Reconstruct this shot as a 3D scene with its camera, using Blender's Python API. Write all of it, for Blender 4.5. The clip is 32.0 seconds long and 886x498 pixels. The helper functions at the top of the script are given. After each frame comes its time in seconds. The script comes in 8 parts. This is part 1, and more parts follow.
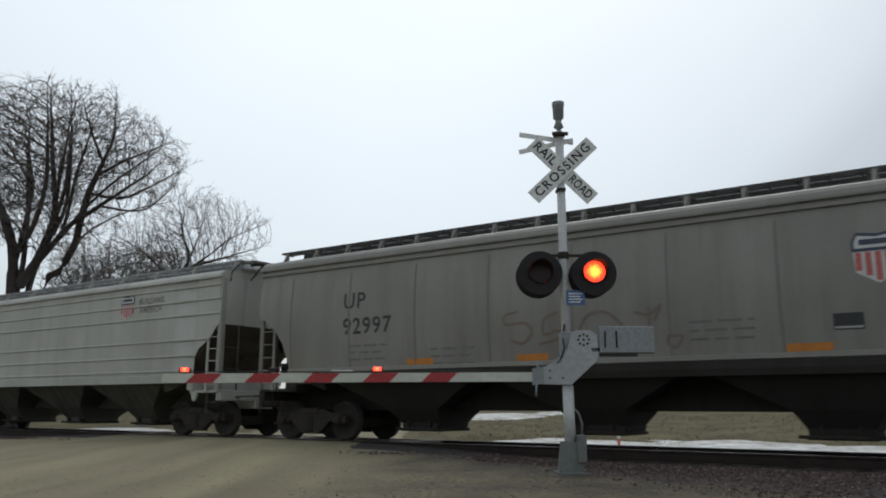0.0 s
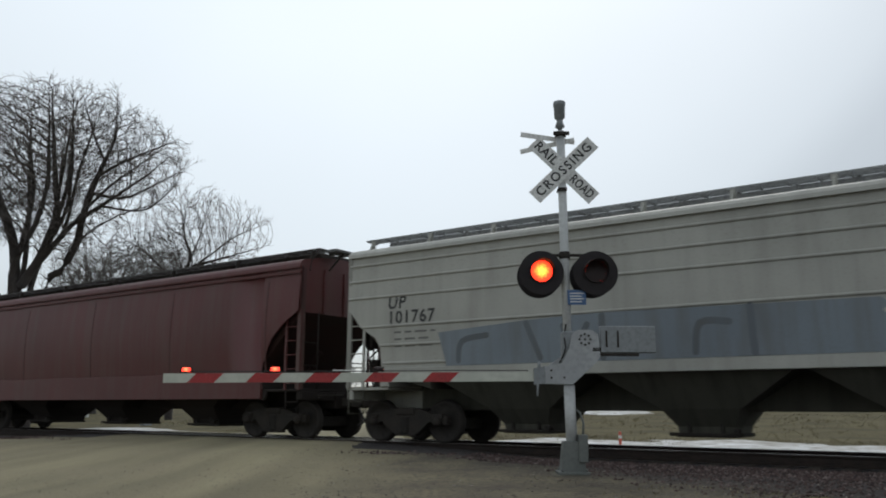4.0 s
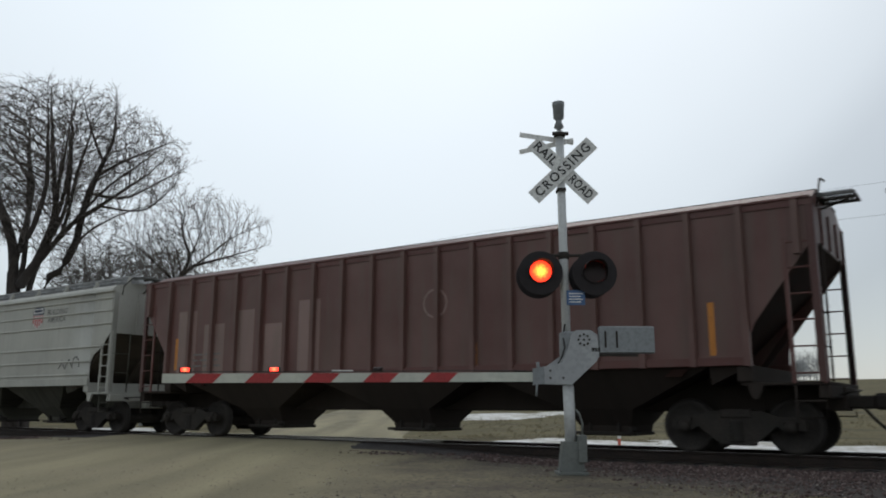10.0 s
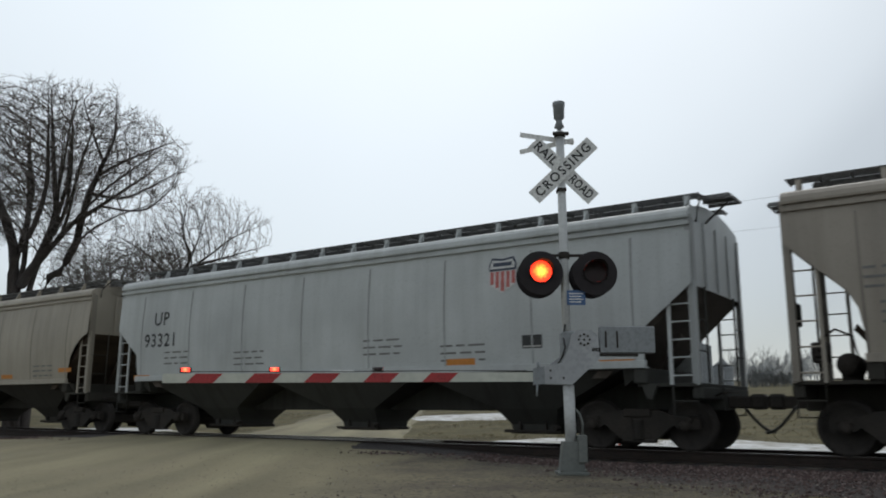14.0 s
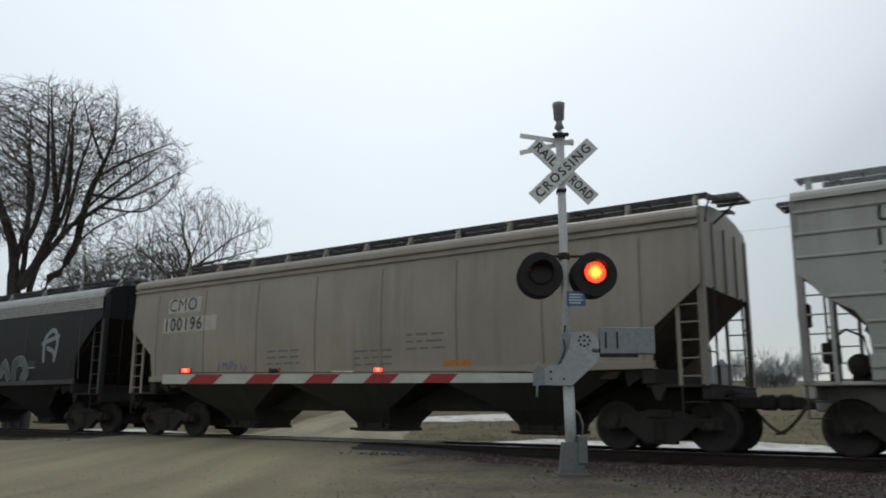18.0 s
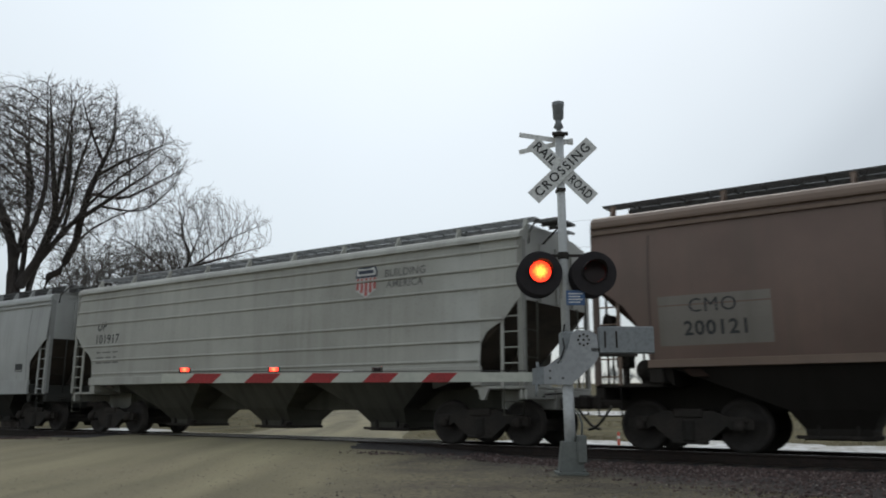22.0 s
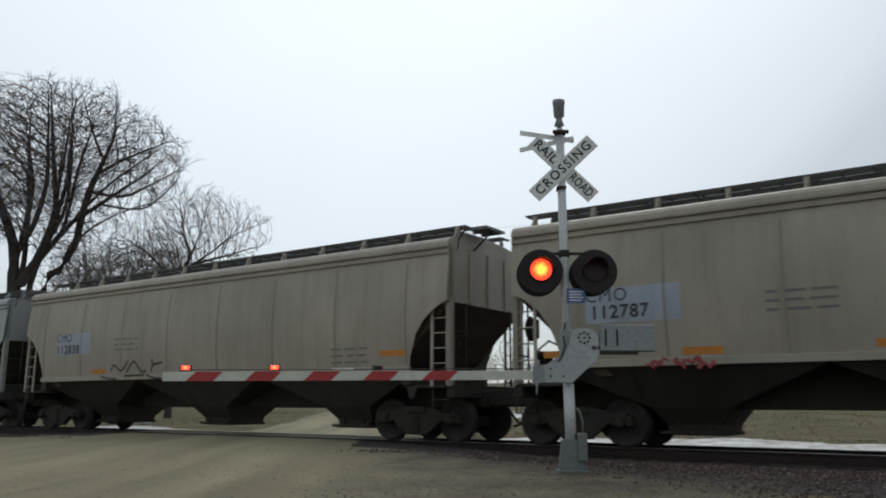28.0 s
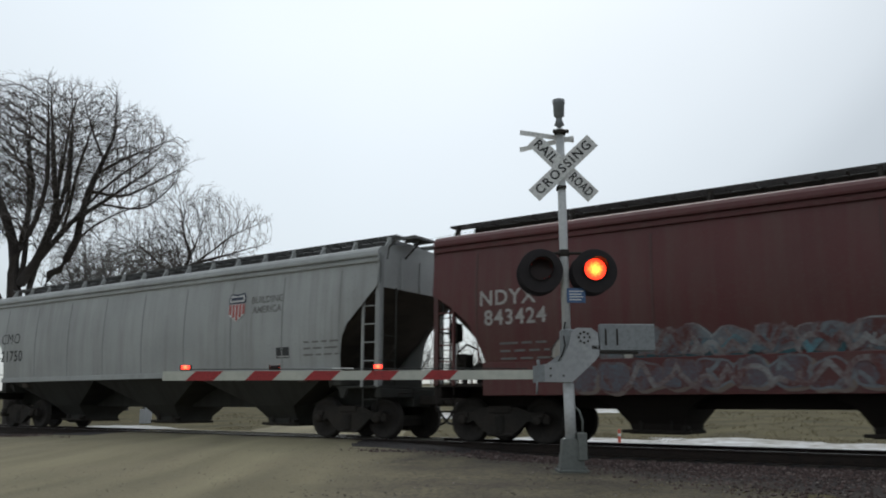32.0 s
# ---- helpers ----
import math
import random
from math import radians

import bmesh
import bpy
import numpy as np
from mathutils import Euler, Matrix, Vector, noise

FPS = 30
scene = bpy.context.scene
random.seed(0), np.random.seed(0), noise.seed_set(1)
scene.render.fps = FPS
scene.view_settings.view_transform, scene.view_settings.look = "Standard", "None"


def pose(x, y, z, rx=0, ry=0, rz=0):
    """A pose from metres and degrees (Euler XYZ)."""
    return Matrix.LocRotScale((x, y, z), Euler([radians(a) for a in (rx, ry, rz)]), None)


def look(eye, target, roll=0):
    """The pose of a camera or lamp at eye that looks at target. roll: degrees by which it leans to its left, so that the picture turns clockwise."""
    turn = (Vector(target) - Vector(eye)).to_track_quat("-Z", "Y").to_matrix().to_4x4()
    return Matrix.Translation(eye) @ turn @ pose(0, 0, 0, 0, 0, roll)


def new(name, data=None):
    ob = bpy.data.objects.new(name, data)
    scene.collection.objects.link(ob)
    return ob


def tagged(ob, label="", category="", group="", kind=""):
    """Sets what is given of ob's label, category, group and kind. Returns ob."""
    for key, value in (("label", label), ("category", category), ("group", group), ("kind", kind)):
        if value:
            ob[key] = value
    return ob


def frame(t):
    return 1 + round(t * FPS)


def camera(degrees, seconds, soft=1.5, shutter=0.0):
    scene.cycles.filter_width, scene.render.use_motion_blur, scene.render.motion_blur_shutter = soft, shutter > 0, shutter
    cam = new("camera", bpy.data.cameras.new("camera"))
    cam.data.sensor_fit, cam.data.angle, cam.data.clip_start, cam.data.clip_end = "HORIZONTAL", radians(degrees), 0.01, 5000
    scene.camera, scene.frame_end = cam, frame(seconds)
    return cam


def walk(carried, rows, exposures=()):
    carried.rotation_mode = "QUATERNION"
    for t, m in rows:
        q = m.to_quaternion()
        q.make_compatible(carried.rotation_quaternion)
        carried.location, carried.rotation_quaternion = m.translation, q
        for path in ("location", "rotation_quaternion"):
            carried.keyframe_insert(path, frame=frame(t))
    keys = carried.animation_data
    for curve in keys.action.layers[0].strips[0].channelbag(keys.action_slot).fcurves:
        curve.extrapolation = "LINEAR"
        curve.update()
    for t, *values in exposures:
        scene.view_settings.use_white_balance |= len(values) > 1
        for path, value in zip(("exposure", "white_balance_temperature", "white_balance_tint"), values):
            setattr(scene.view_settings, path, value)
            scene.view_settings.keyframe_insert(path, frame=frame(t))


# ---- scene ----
import collections

# ---------------------------------------------------------------- camera
YAW, PITCH, ROLL = 34.578, 11.166, 0.169
EYE = Vector((0.0, -15.489, 0.750))
cam = camera(57.856, 32.0, soft=1.9, shutter=0.08)
# small sway of the camera: seconds, degrees to the left, degrees up
SWAY = [(0, -0.023, 0.064), (0.5, 0.024, 0.064), (1, 0.077, 0.165), (1.5, 0.031, 0.095), (2, 0.077, 0.041), (2.5, 0.024, 0.064), (3, 0.024, 0.064), (3.5, 0.077, 0.041), (5.5, 0.024, 0.064), (6, 0.024, 0.002), (6.5, 0.039, -0.005), (7, 0.024, 0.064), (7.5, 0.024, 0.002), (8, 0.024, 0.041), (8.5, 0.031, -0.005), (9, 0.024, 0.056), (9.5, 0.024, 0.056), (10, 0, 0.064), (10.5, -0.007, -0.058), (11, -0.031, -0.028), (11.5, -0.039, 0.041), (12, -0.039, 0.064), (12.5, -0.039, 0.002), (13, -0.039, -0.021), (13.5, 0.024, 0.002), (14, 0.024, 0.064), (14.5, 0.024, 0.017), (16.5, 0.008, -0.013), (17, 0.015, 0.002), (17.5, 0.024, 0.002), (18, 0.024, 0.126), (18.5, 0.024, 0.18), (19, 0.024, 0.188), (19.5, -0.024, 0.134), (20, -0.031, 0.142), (20.5, -0.024, 0.071), (21, -0.031, 0.134), (21.5, -0.039, 0.071), (22, -0.024, 0.071), (22.5, -0.069, 0.063), (23, -0.039, -0.013), (23.5, -0.031, 0.025), (24, -0.031, 0.033), (24.5, -0.047, 0.025), (25, -0.107, 0.041), (25.5, -0.031, -0.051), (27.5, 0.047, -0.058), (28, 0.024, -0.066), (28.5, 0.039, -0.051), (29, 0.024, -0.176), (29.5, 0.024, -0.199), (30, 0.024, -0.098), (30.5, 0.024, -0.16), (31, 0.055, -0.122), (31.5, 0.024, -0.114), (32, 0.024, -0.098)]


def camera_pose(yaw, pitch):
    a, b = radians(YAW + yaw), radians(PITCH + pitch)
    way = Vector((-math.sin(a) * math.cos(b), math.cos(a) * math.cos(b), math.sin(b)))
    return look(EYE, EYE + way, ROLL)


walk(cam, [(t, camera_pose(a, b)) for t, a, b in SWAY], exposures=[(0.0, 0.0), (32.0, 0.0)])

# ---------------------------------------------------------------- light
world = bpy.data.worlds.new("world")
scene.world = world
world.use_nodes = True
wn, wl = world.node_tree.nodes, world.node_tree.links
wn.clear()
w_out = wn.new("ShaderNodeOutputWorld")
w_add = wn.new("ShaderNodeAddShader")
w_sky = wn.new("ShaderNodeTexSky")
w_sky.sky_type, w_sky.sun_disc = "NISHITA", False
w_sky.sun_elevation, w_sky.sun_rotation = radians(48), radians(-20)
w_bg1 = wn.new("ShaderNodeBackground")
w_bg1.inputs["Strength"].default_value = 0.02
w_bg2 = wn.new("ShaderNodeBackground")
w_bg2.inputs["Strength"].default_value = 0.80
w_co = wn.new("ShaderNodeTexCoord")
w_sep = wn.new("ShaderNodeSeparateXYZ")
w_ramp = wn.new("ShaderNodeValToRGB")
sky_steps = [(0.0, 0.60), (0.30, 0.72), (0.60, 0.82), (0.76, 0.66), (0.825, 0.55), (0.868, 0.70), (0.885, 0.86), (0.915, 0.99), (0.94, 1.07), (0.97, 1.19), (1.0, 1.25)]
cr = w_ramp.color_ramp
while len(cr.elements) < len(sky_steps):
    cr.elements.new(0.5)
for e, (at, v) in zip(cr.elements, sky_steps):
    e.position, e.color = at, (v * 0.925, v, v * 1.04, 1)
w_cloud = wn.new("ShaderNodeTexNoise")
w_cloud.inputs["Scale"].default_value, w_cloud.inputs["Detail"].default_value = 1.6, 3
w_mix = wn.new("ShaderNodeMixRGB")
w_mix.blend_type = "MULTIPLY"
w_mix.inputs["Fac"].default_value = 0.16
wl.new(w_co.outputs["Generated"], w_sep.inputs[0])
# the cloud is brighter towards the hidden sun
w_dot = wn.new("ShaderNodeVectorMath")
w_dot.operation = "DOT_PRODUCT"
w_dot.inputs[1].default_value = (-0.50, 0.50, 0.71)
w_map = wn.new("ShaderNodeMath")
w_map.operation = "MULTIPLY_ADD"
w_map.inputs[1].default_value, w_map.inputs[2].default_value = 0.5, 0.5
wl.new(w_dot.outputs["Value"], w_map.inputs[0])
wl.new(w_co.outputs["Generated"], w_dot.inputs[0])
wl.new(w_map.outputs[0], w_ramp.inputs["Fac"])
wl.new(w_co.outputs["Generated"], w_cloud.inputs["Vector"])
wl.new(w_ramp.outputs["Color"], w_mix.inputs["Color1"])
wl.new(w_cloud.outputs["Fac"], w_mix.inputs["Color2"])
wl.new(w_mix.outputs["Color"], w_bg2.inputs["Color"])
wl.new(w_sky.outputs["Color"], w_bg1.inputs["Color"])
wl.new(w_bg1.outputs[0], w_add.inputs[0])
wl.new(w_bg2.outputs[0], w_add.inputs[1])
wl.new(w_add.outputs[0], w_out.inputs["Surface"])

sun = new("sun", bpy.data.lights.new("sun", "SUN"))
sun.data.energy, sun.data.angle, sun.data.color = 0.5, radians(25), (1.0, 0.97, 0.92)
sun.matrix_basis = look((-14.0, 30.0, 36.0), (0, 0, 0))

# ---------------------------------------------------------------- materials


def nodes_of(name):
    m = bpy.data.materials.new(name)
    m.use_nodes = True
    nt = m.node_tree
    return m, nt.nodes, nt.links, nt.nodes["Principled BSDF"]


def noise_node(n, l, co, scale, detail=4.0, stretch=None):
    tex = n.new("ShaderNodeTexNoise")
    tex.inputs["Scale"].default_value, tex.inputs["Detail"].default_value = scale, detail
    if stretch:
        mp = n.new("ShaderNodeMapping")
        mp.inputs["Scale"].default_value = stretch
        l.new(co, mp.inputs["Vector"])
        l.new(mp.outputs[0], tex.inputs["Vector"])
    else:
        l.new(co, tex.inputs["Vector"])
    return tex.outputs["Fac"]


def ramp_node(n, l, fac, lo, hi):
    r = n.new("ShaderNodeMapRange")
    r.inputs["From Min"].default_value, r.inputs["From Max"].default_value = lo, hi
    l.new(fac, r.inputs["Value"])
    return r.outputs["Result"]


def mix_node(n, l, fac, a, b):
    m = n.new("ShaderNodeMixRGB")
    for sock, v in (("Fac", fac), ("Color1", a), ("Color2", b)):
        if isinstance(v, (int, float)):
            m.inputs[sock].default_value = v
        elif isinstance(v, tuple):
            m.inputs[sock].default_value = (*v, 1)
        else:
            l.new(v, m.inputs[sock])
    return m.outputs["Color"]


def bump_node(n, l, bsdf, height, strength, distance):
    b = n.new("ShaderNodeBump")
    b.inputs["Strength"].default_value, b.inputs["Distance"].default_value = strength, distance
    l.new(height, b.inputs["Height"])
    l.new(b.outputs["Normal"], bsdf.inputs["Normal"])


def surface(name, colour, second, scale, rough=0.8, metal=0.0, bump=0.3, fine=None, third=None, gloss=0.5):
    """A worn surface: two colours mixed by coarse and fine noise, with relief."""
    m, n, l, bsdf = nodes_of(name)
    co = n.new("ShaderNodeTexCoord").outputs["Object"]
    a = noise_node(n, l, co, scale, 5)
    b = noise_node(n, l, co, fine or scale * 9, 6)
    c = mix_node(n, l, ramp_node(n, l, a, 0.35, 0.65), colour, second)
    dark = tuple(v * 0.62 for v in second)
    c = mix_node(n, l, ramp_node(n, l, b, 0.45, 0.75), c, third or dark)
    l.new(c, bsdf.inputs["Base Color"])
    bsdf.inputs["Roughness"].default_value, bsdf.inputs["Metallic"].default_value = rough, metal
    bsdf.inputs["Specular IOR Level"].default_value = gloss
    bump_node(n, l, bsdf, b, bump, 0.02)
    return m


def paint(name, colour, dirt=0.35, rust=0.0, seed=0.0, dirt_colour=(0.10, 0.085, 0.065), rough=0.5, fade=None, gloss=0.5):
    """Old car paint: blotches, vertical run-off streaks, specks and, where wanted, rust patches."""
    m, n, l, bsdf = nodes_of(name)
    tc = n.new("ShaderNodeTexCoord").outputs["Object"]
    mp = n.new("ShaderNodeMapping")
    mp.inputs["Location"].default_value = (seed * 3.7, seed * 1.3, seed * 2.1)
    l.new(tc, mp.inputs["Vector"])
    co = mp.outputs[0]
    blot = noise_node(n, l, co, 0.55, 5)
    streak = noise_node(n, l, co, 1.0, 5, (3.4, 1.0, 0.34))
    speck = noise_node(n, l, co, 26.0, 5)
    light = tuple(min(0.9, v * 1.14) for v in (fade or colour))
    c = mix_node(n, l, ramp_node(n, l, blot, 0.3, 0.7), tuple(v * 0.88 for v in colour), light)
    k = n.new("ShaderNodeMath")
    k.operation = "MULTIPLY"
    l.new(ramp_node(n, l, streak, 0.46, 0.80), k.inputs[0])
    k.inputs[1].default_value = dirt
    c = mix_node(n, l, k.outputs[0], c, dirt_colour)
    runs_fine = noise_node(n, l, co, 1.0, 6, (10.0, 1.0, 0.30))
    k1 = n.new("ShaderNodeMath")
    k1.operation = "MULTIPLY"
    l.new(ramp_node(n, l, runs_fine, 0.44, 0.74), k1.inputs[0])
    k0 = n.new("ShaderNodeMath")
    k0.operation = "MULTIPLY"
    l.new(ramp_node(n, l, noise_node(n, l, co, 0.8, 3), 0.42, 0.68), k0.inputs[0])
    k0.inputs[1].default_value = dirt * 0.8
    l.new(k0.outputs[0], k1.inputs[1])
    c = mix_node(n, l, k1.outputs[0], c, dirt_colour)
    k2 = n.new("ShaderNodeMath")
    k2.operation = "MULTIPLY"
    l.new(ramp_node(n, l, speck, 0.55, 0.8), k2.inputs[0])
    k2.inputs[1].default_value = 0.30
    c = mix_node(n, l, k2.outputs[0], c, dirt_colour)
    if rust:
        patch = noise_node(n, l, co, 0.75, 7, (1.0, 1.0, 1.5))
        runs = noise_node(n, l, co, 1.1, 5, (3.2, 1.0, 0.35))
        s = n.new("ShaderNodeMath")
        s.operation = "ADD"
        l.new(patch, s.inputs[0])
        k3 = n.new("ShaderNodeMath")
        k3.operation = "MULTIPLY"
        l.new(runs, k3.inputs[0])
        k3.inputs[1].default_value = 0.35
        l.new(k3.outputs[0], s.inputs[1])
        edge = 0.84 - 0.24 * rust
        stain = n.new("ShaderNodeMath")
        stain.operation = "MULTIPLY"
        l.new(ramp_node(n, l, s.outputs[0], edge - 0.14, edge + 0.06), stain.inputs[0])
        stain.inputs[1].default_value = 0.55
        c = mix_node(n, l, stain.outputs[0], c, (0.35, 0.245, 0.115))
        core = n.new("ShaderNodeMath")
        core.operation = "MULTIPLY"
        l.new(ramp_node(n, l, s.outputs[0], edge - 0.01, edge + 0.20), core.inputs[0])
        core.inputs[1].default_value = 0.9
        c = mix_node(n, l, core.outputs[0], c, mix_node(n, l, speck, (0.26, 0.115, 0.040), (0.12, 0.045, 0.020)))
    l.new(c, bsdf.inputs["Base Color"])
    bsdf.inputs["Roughness"].default_value = rough
    bsdf.inputs["Specular IOR Level"].default_value = gloss
    bump_node(n, l, bsdf, speck, 0.12, 0.01)
    return m


def worn(name, colour, under, cover=0.5, seed=0.0):
    """Old spray paint, rubbed through to the car's own paint in patches."""
    m, n, l, bsdf = nodes_of(name)
    tc = n.new("ShaderNodeTexCoord").outputs["Object"]
    mp = n.new("ShaderNodeMapping")
    mp.inputs["Location"].default_value = (seed * 2.9, seed, seed * 1.7)
    l.new(tc, mp.inputs["Vector"])
    co = mp.outputs[0]
    big = noise_node(n, l, co, 1.6, 6, (1.0, 1.0, 0.7))
    fine = noise_node(n, l, co, 17.0, 6)
    k = n.new("ShaderNodeMath")
    k.operation = "MULTIPLY_ADD"
    l.new(fine, k.inputs[0])
    k.inputs[1].default_value = 0.4
    l.new(big, k.inputs[2])
    c = mix_node(n, l, ramp_node(n, l, k.outputs[0], 0.70 + 0.5 * (cover - 0.5) - 0.14, 0.70 + 0.5 * (cover - 0.5) + 0.16), colour, under)
    l.new(c, bsdf.inputs["Base Color"])
    bsdf.inputs["Roughness"].default_value = 0.7
    bump_node(n, l, bsdf, fine, 0.1, 0.01)
    return m


def plain(name, colour, rough=0.6, metal=0.0, emit=0.0):
    m, n, l, bsdf = nodes_of(name)
    co = n.new("ShaderNodeTexCoord").outputs["Object"]
    f = noise_node(n, l, co, 9.0, 6)
    l.new(mix_node(n, l, ramp_node(n, l, f, 0.4, 0.8), colour, tuple(v * 0.72 for v in colour)), bsdf.inputs["Base Color"])
    bsdf.inputs["Roughness"].default_value, bsdf.inputs["Metallic"].default_value = rough, metal
    if emit:
        bsdf.inputs["Emission Color"].default_value = (*colour, 1)
        bsdf.inputs["Emission Strength"].default_value = emit
    return m


def lamp_glow(name, hot, rim, strength, radius):
    """A lit lens: hot in the middle, redder to the rim."""
    m, n, l, bsdf = nodes_of(name)
    co = n.new("ShaderNodeTexCoord").outputs["Object"]
    ln = n.new("ShaderNodeVectorMath")
    ln.operation = "LENGTH"
    l.new(co, ln.inputs[0])
    cells = n.new("ShaderNodeTexVoronoi")
    cells.inputs["Scale"].default_value = 36
    l.new(co, cells.inputs["Vector"])
    k = n.new("ShaderNodeMath")
    k.operation = "MULTIPLY_ADD"
    l.new(cells.outputs["Distance"], k.inputs[0])
    k.inputs[1].default_value = radius * 0.35
    l.new(ln.outputs["Value"], k.inputs[2])
    fac = ramp_node(n, l, k.outputs[0], radius * 0.30, radius * 0.92)
    l.new(mix_node(n, l, fac, hot, rim), bsdf.inputs["Emission Color"])
    bsdf.inputs["Emission Strength"].default_value = strength
    bsdf.inputs["Base Color"].default_value = (0.3, 0.02, 0.01, 1)
    return m


M_STEEL = surface("dark_steel", (0.036, 0.034, 0.031), (0.050, 0.043, 0.038), 3, 0.85, 0.0, gloss=0.12)
M_WHEEL = surface("wheel_steel", (0.038, 0.035, 0.033), (0.052, 0.046, 0.042), 4, 0.85, 0.0, gloss=0.12)
M_TREAD = surface("bright_rail_steel", (0.30, 0.29, 0.28), (0.22, 0.20, 0.19), 6, 0.35, 0.9)
# rust brown set darker to carry the shadow beside the rail
M_RAIL = surface("shaded_rusty_rail", (0.034, 0.022, 0.017), (0.022, 0.016, 0.013), 5, 0.8, 0.3)
M_GRATE = surface("walkway_steel", (0.17, 0.17, 0.17), (0.12, 0.12, 0.115), 2, 0.7, 0.4)
M_RUBBER = surface("black_rubber", (0.02, 0.02, 0.02), (0.035, 0.033, 0.03), 8, 0.7)
M_GALV = surface("galvanised_steel", (0.36, 0.37, 0.38), (0.31, 0.32, 0.33), 2.5, 0.55, 0.1, 0.03, 18, (0.27, 0.28, 0.285))
M_MAST = surface("silver_mast_paint", (0.52, 0.53, 0.53), (0.46, 0.47, 0.47), 2.5, 0.5, 0.1, 0.03, 18, (0.40, 0.41, 0.41))
M_HATCH = surface("dusty_hatch_steel", (0.155, 0.155, 0.155), (0.115, 0.115, 0.115), 1.2, 0.8, 0.0, 0.1)
M_ZINC = surface("dull_zinc", (0.42, 0.43, 0.44), (0.34, 0.35, 0.36), 1.4, 0.65, 0.1, 0.1)
M_SILVER = surface("aluminium_paint", (0.50, 0.50, 0.49), (0.42, 0.42, 0.41), 2, 0.45, 0.4, 0.1)
M_WHITE = surface("white_sign_paint", (0.74, 0.74, 0.73), (0.66, 0.66, 0.64), 3, 0.5, 0.0, 0.05)
M_BLACK = plain("black_paint", (0.018, 0.018, 0.018), 0.6)
M_DISC = plain("matt_black_disc", (0.020, 0.016, 0.018), 0.85)
M_REDSTRIPE = surface("red_reflective_stripe", (0.36, 0.022, 0.025), (0.30, 0.02, 0.022), 5, 0.4, 0.0, 0.03)
M_ARM = surface("white_reflective_stripe", (0.50, 0.51, 0.45), (0.44, 0.45, 0.40), 3, 0.45, 0.0, 0.03, 12, (0.41, 0.42, 0.37))
M_CAST = surface("grey_cast_metal", (0.15, 0.16, 0.15), (0.12, 0.13, 0.12), 3, 0.65, 0.1, 0.05, 20, (0.11, 0.115, 0.11))
M_CASE = surface("grey_case_paint", (0.25, 0.265, 0.275), (0.21, 0.225, 0.235), 3, 0.6, 0.1, 0.04, 20, (0.17, 0.18, 0.185))
M_BLUE = plain("blue_sign", (0.055, 0.12, 0.26), 0.5)
M_LENS_DARK = plain("unlit_red_lens", (0.016, 0.006, 0.007), 0.6)
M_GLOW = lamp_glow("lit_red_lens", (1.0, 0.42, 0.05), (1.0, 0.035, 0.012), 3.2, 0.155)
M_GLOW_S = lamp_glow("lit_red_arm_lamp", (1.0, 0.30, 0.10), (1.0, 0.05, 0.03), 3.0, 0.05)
M_GROUND = surface("winter_field", (0.158, 0.136, 0.074), (0.092, 0.080, 0.046), 0.45, 0.95, 0, 0.9, 7.0, (0.066, 0.056, 0.034), 0.1)


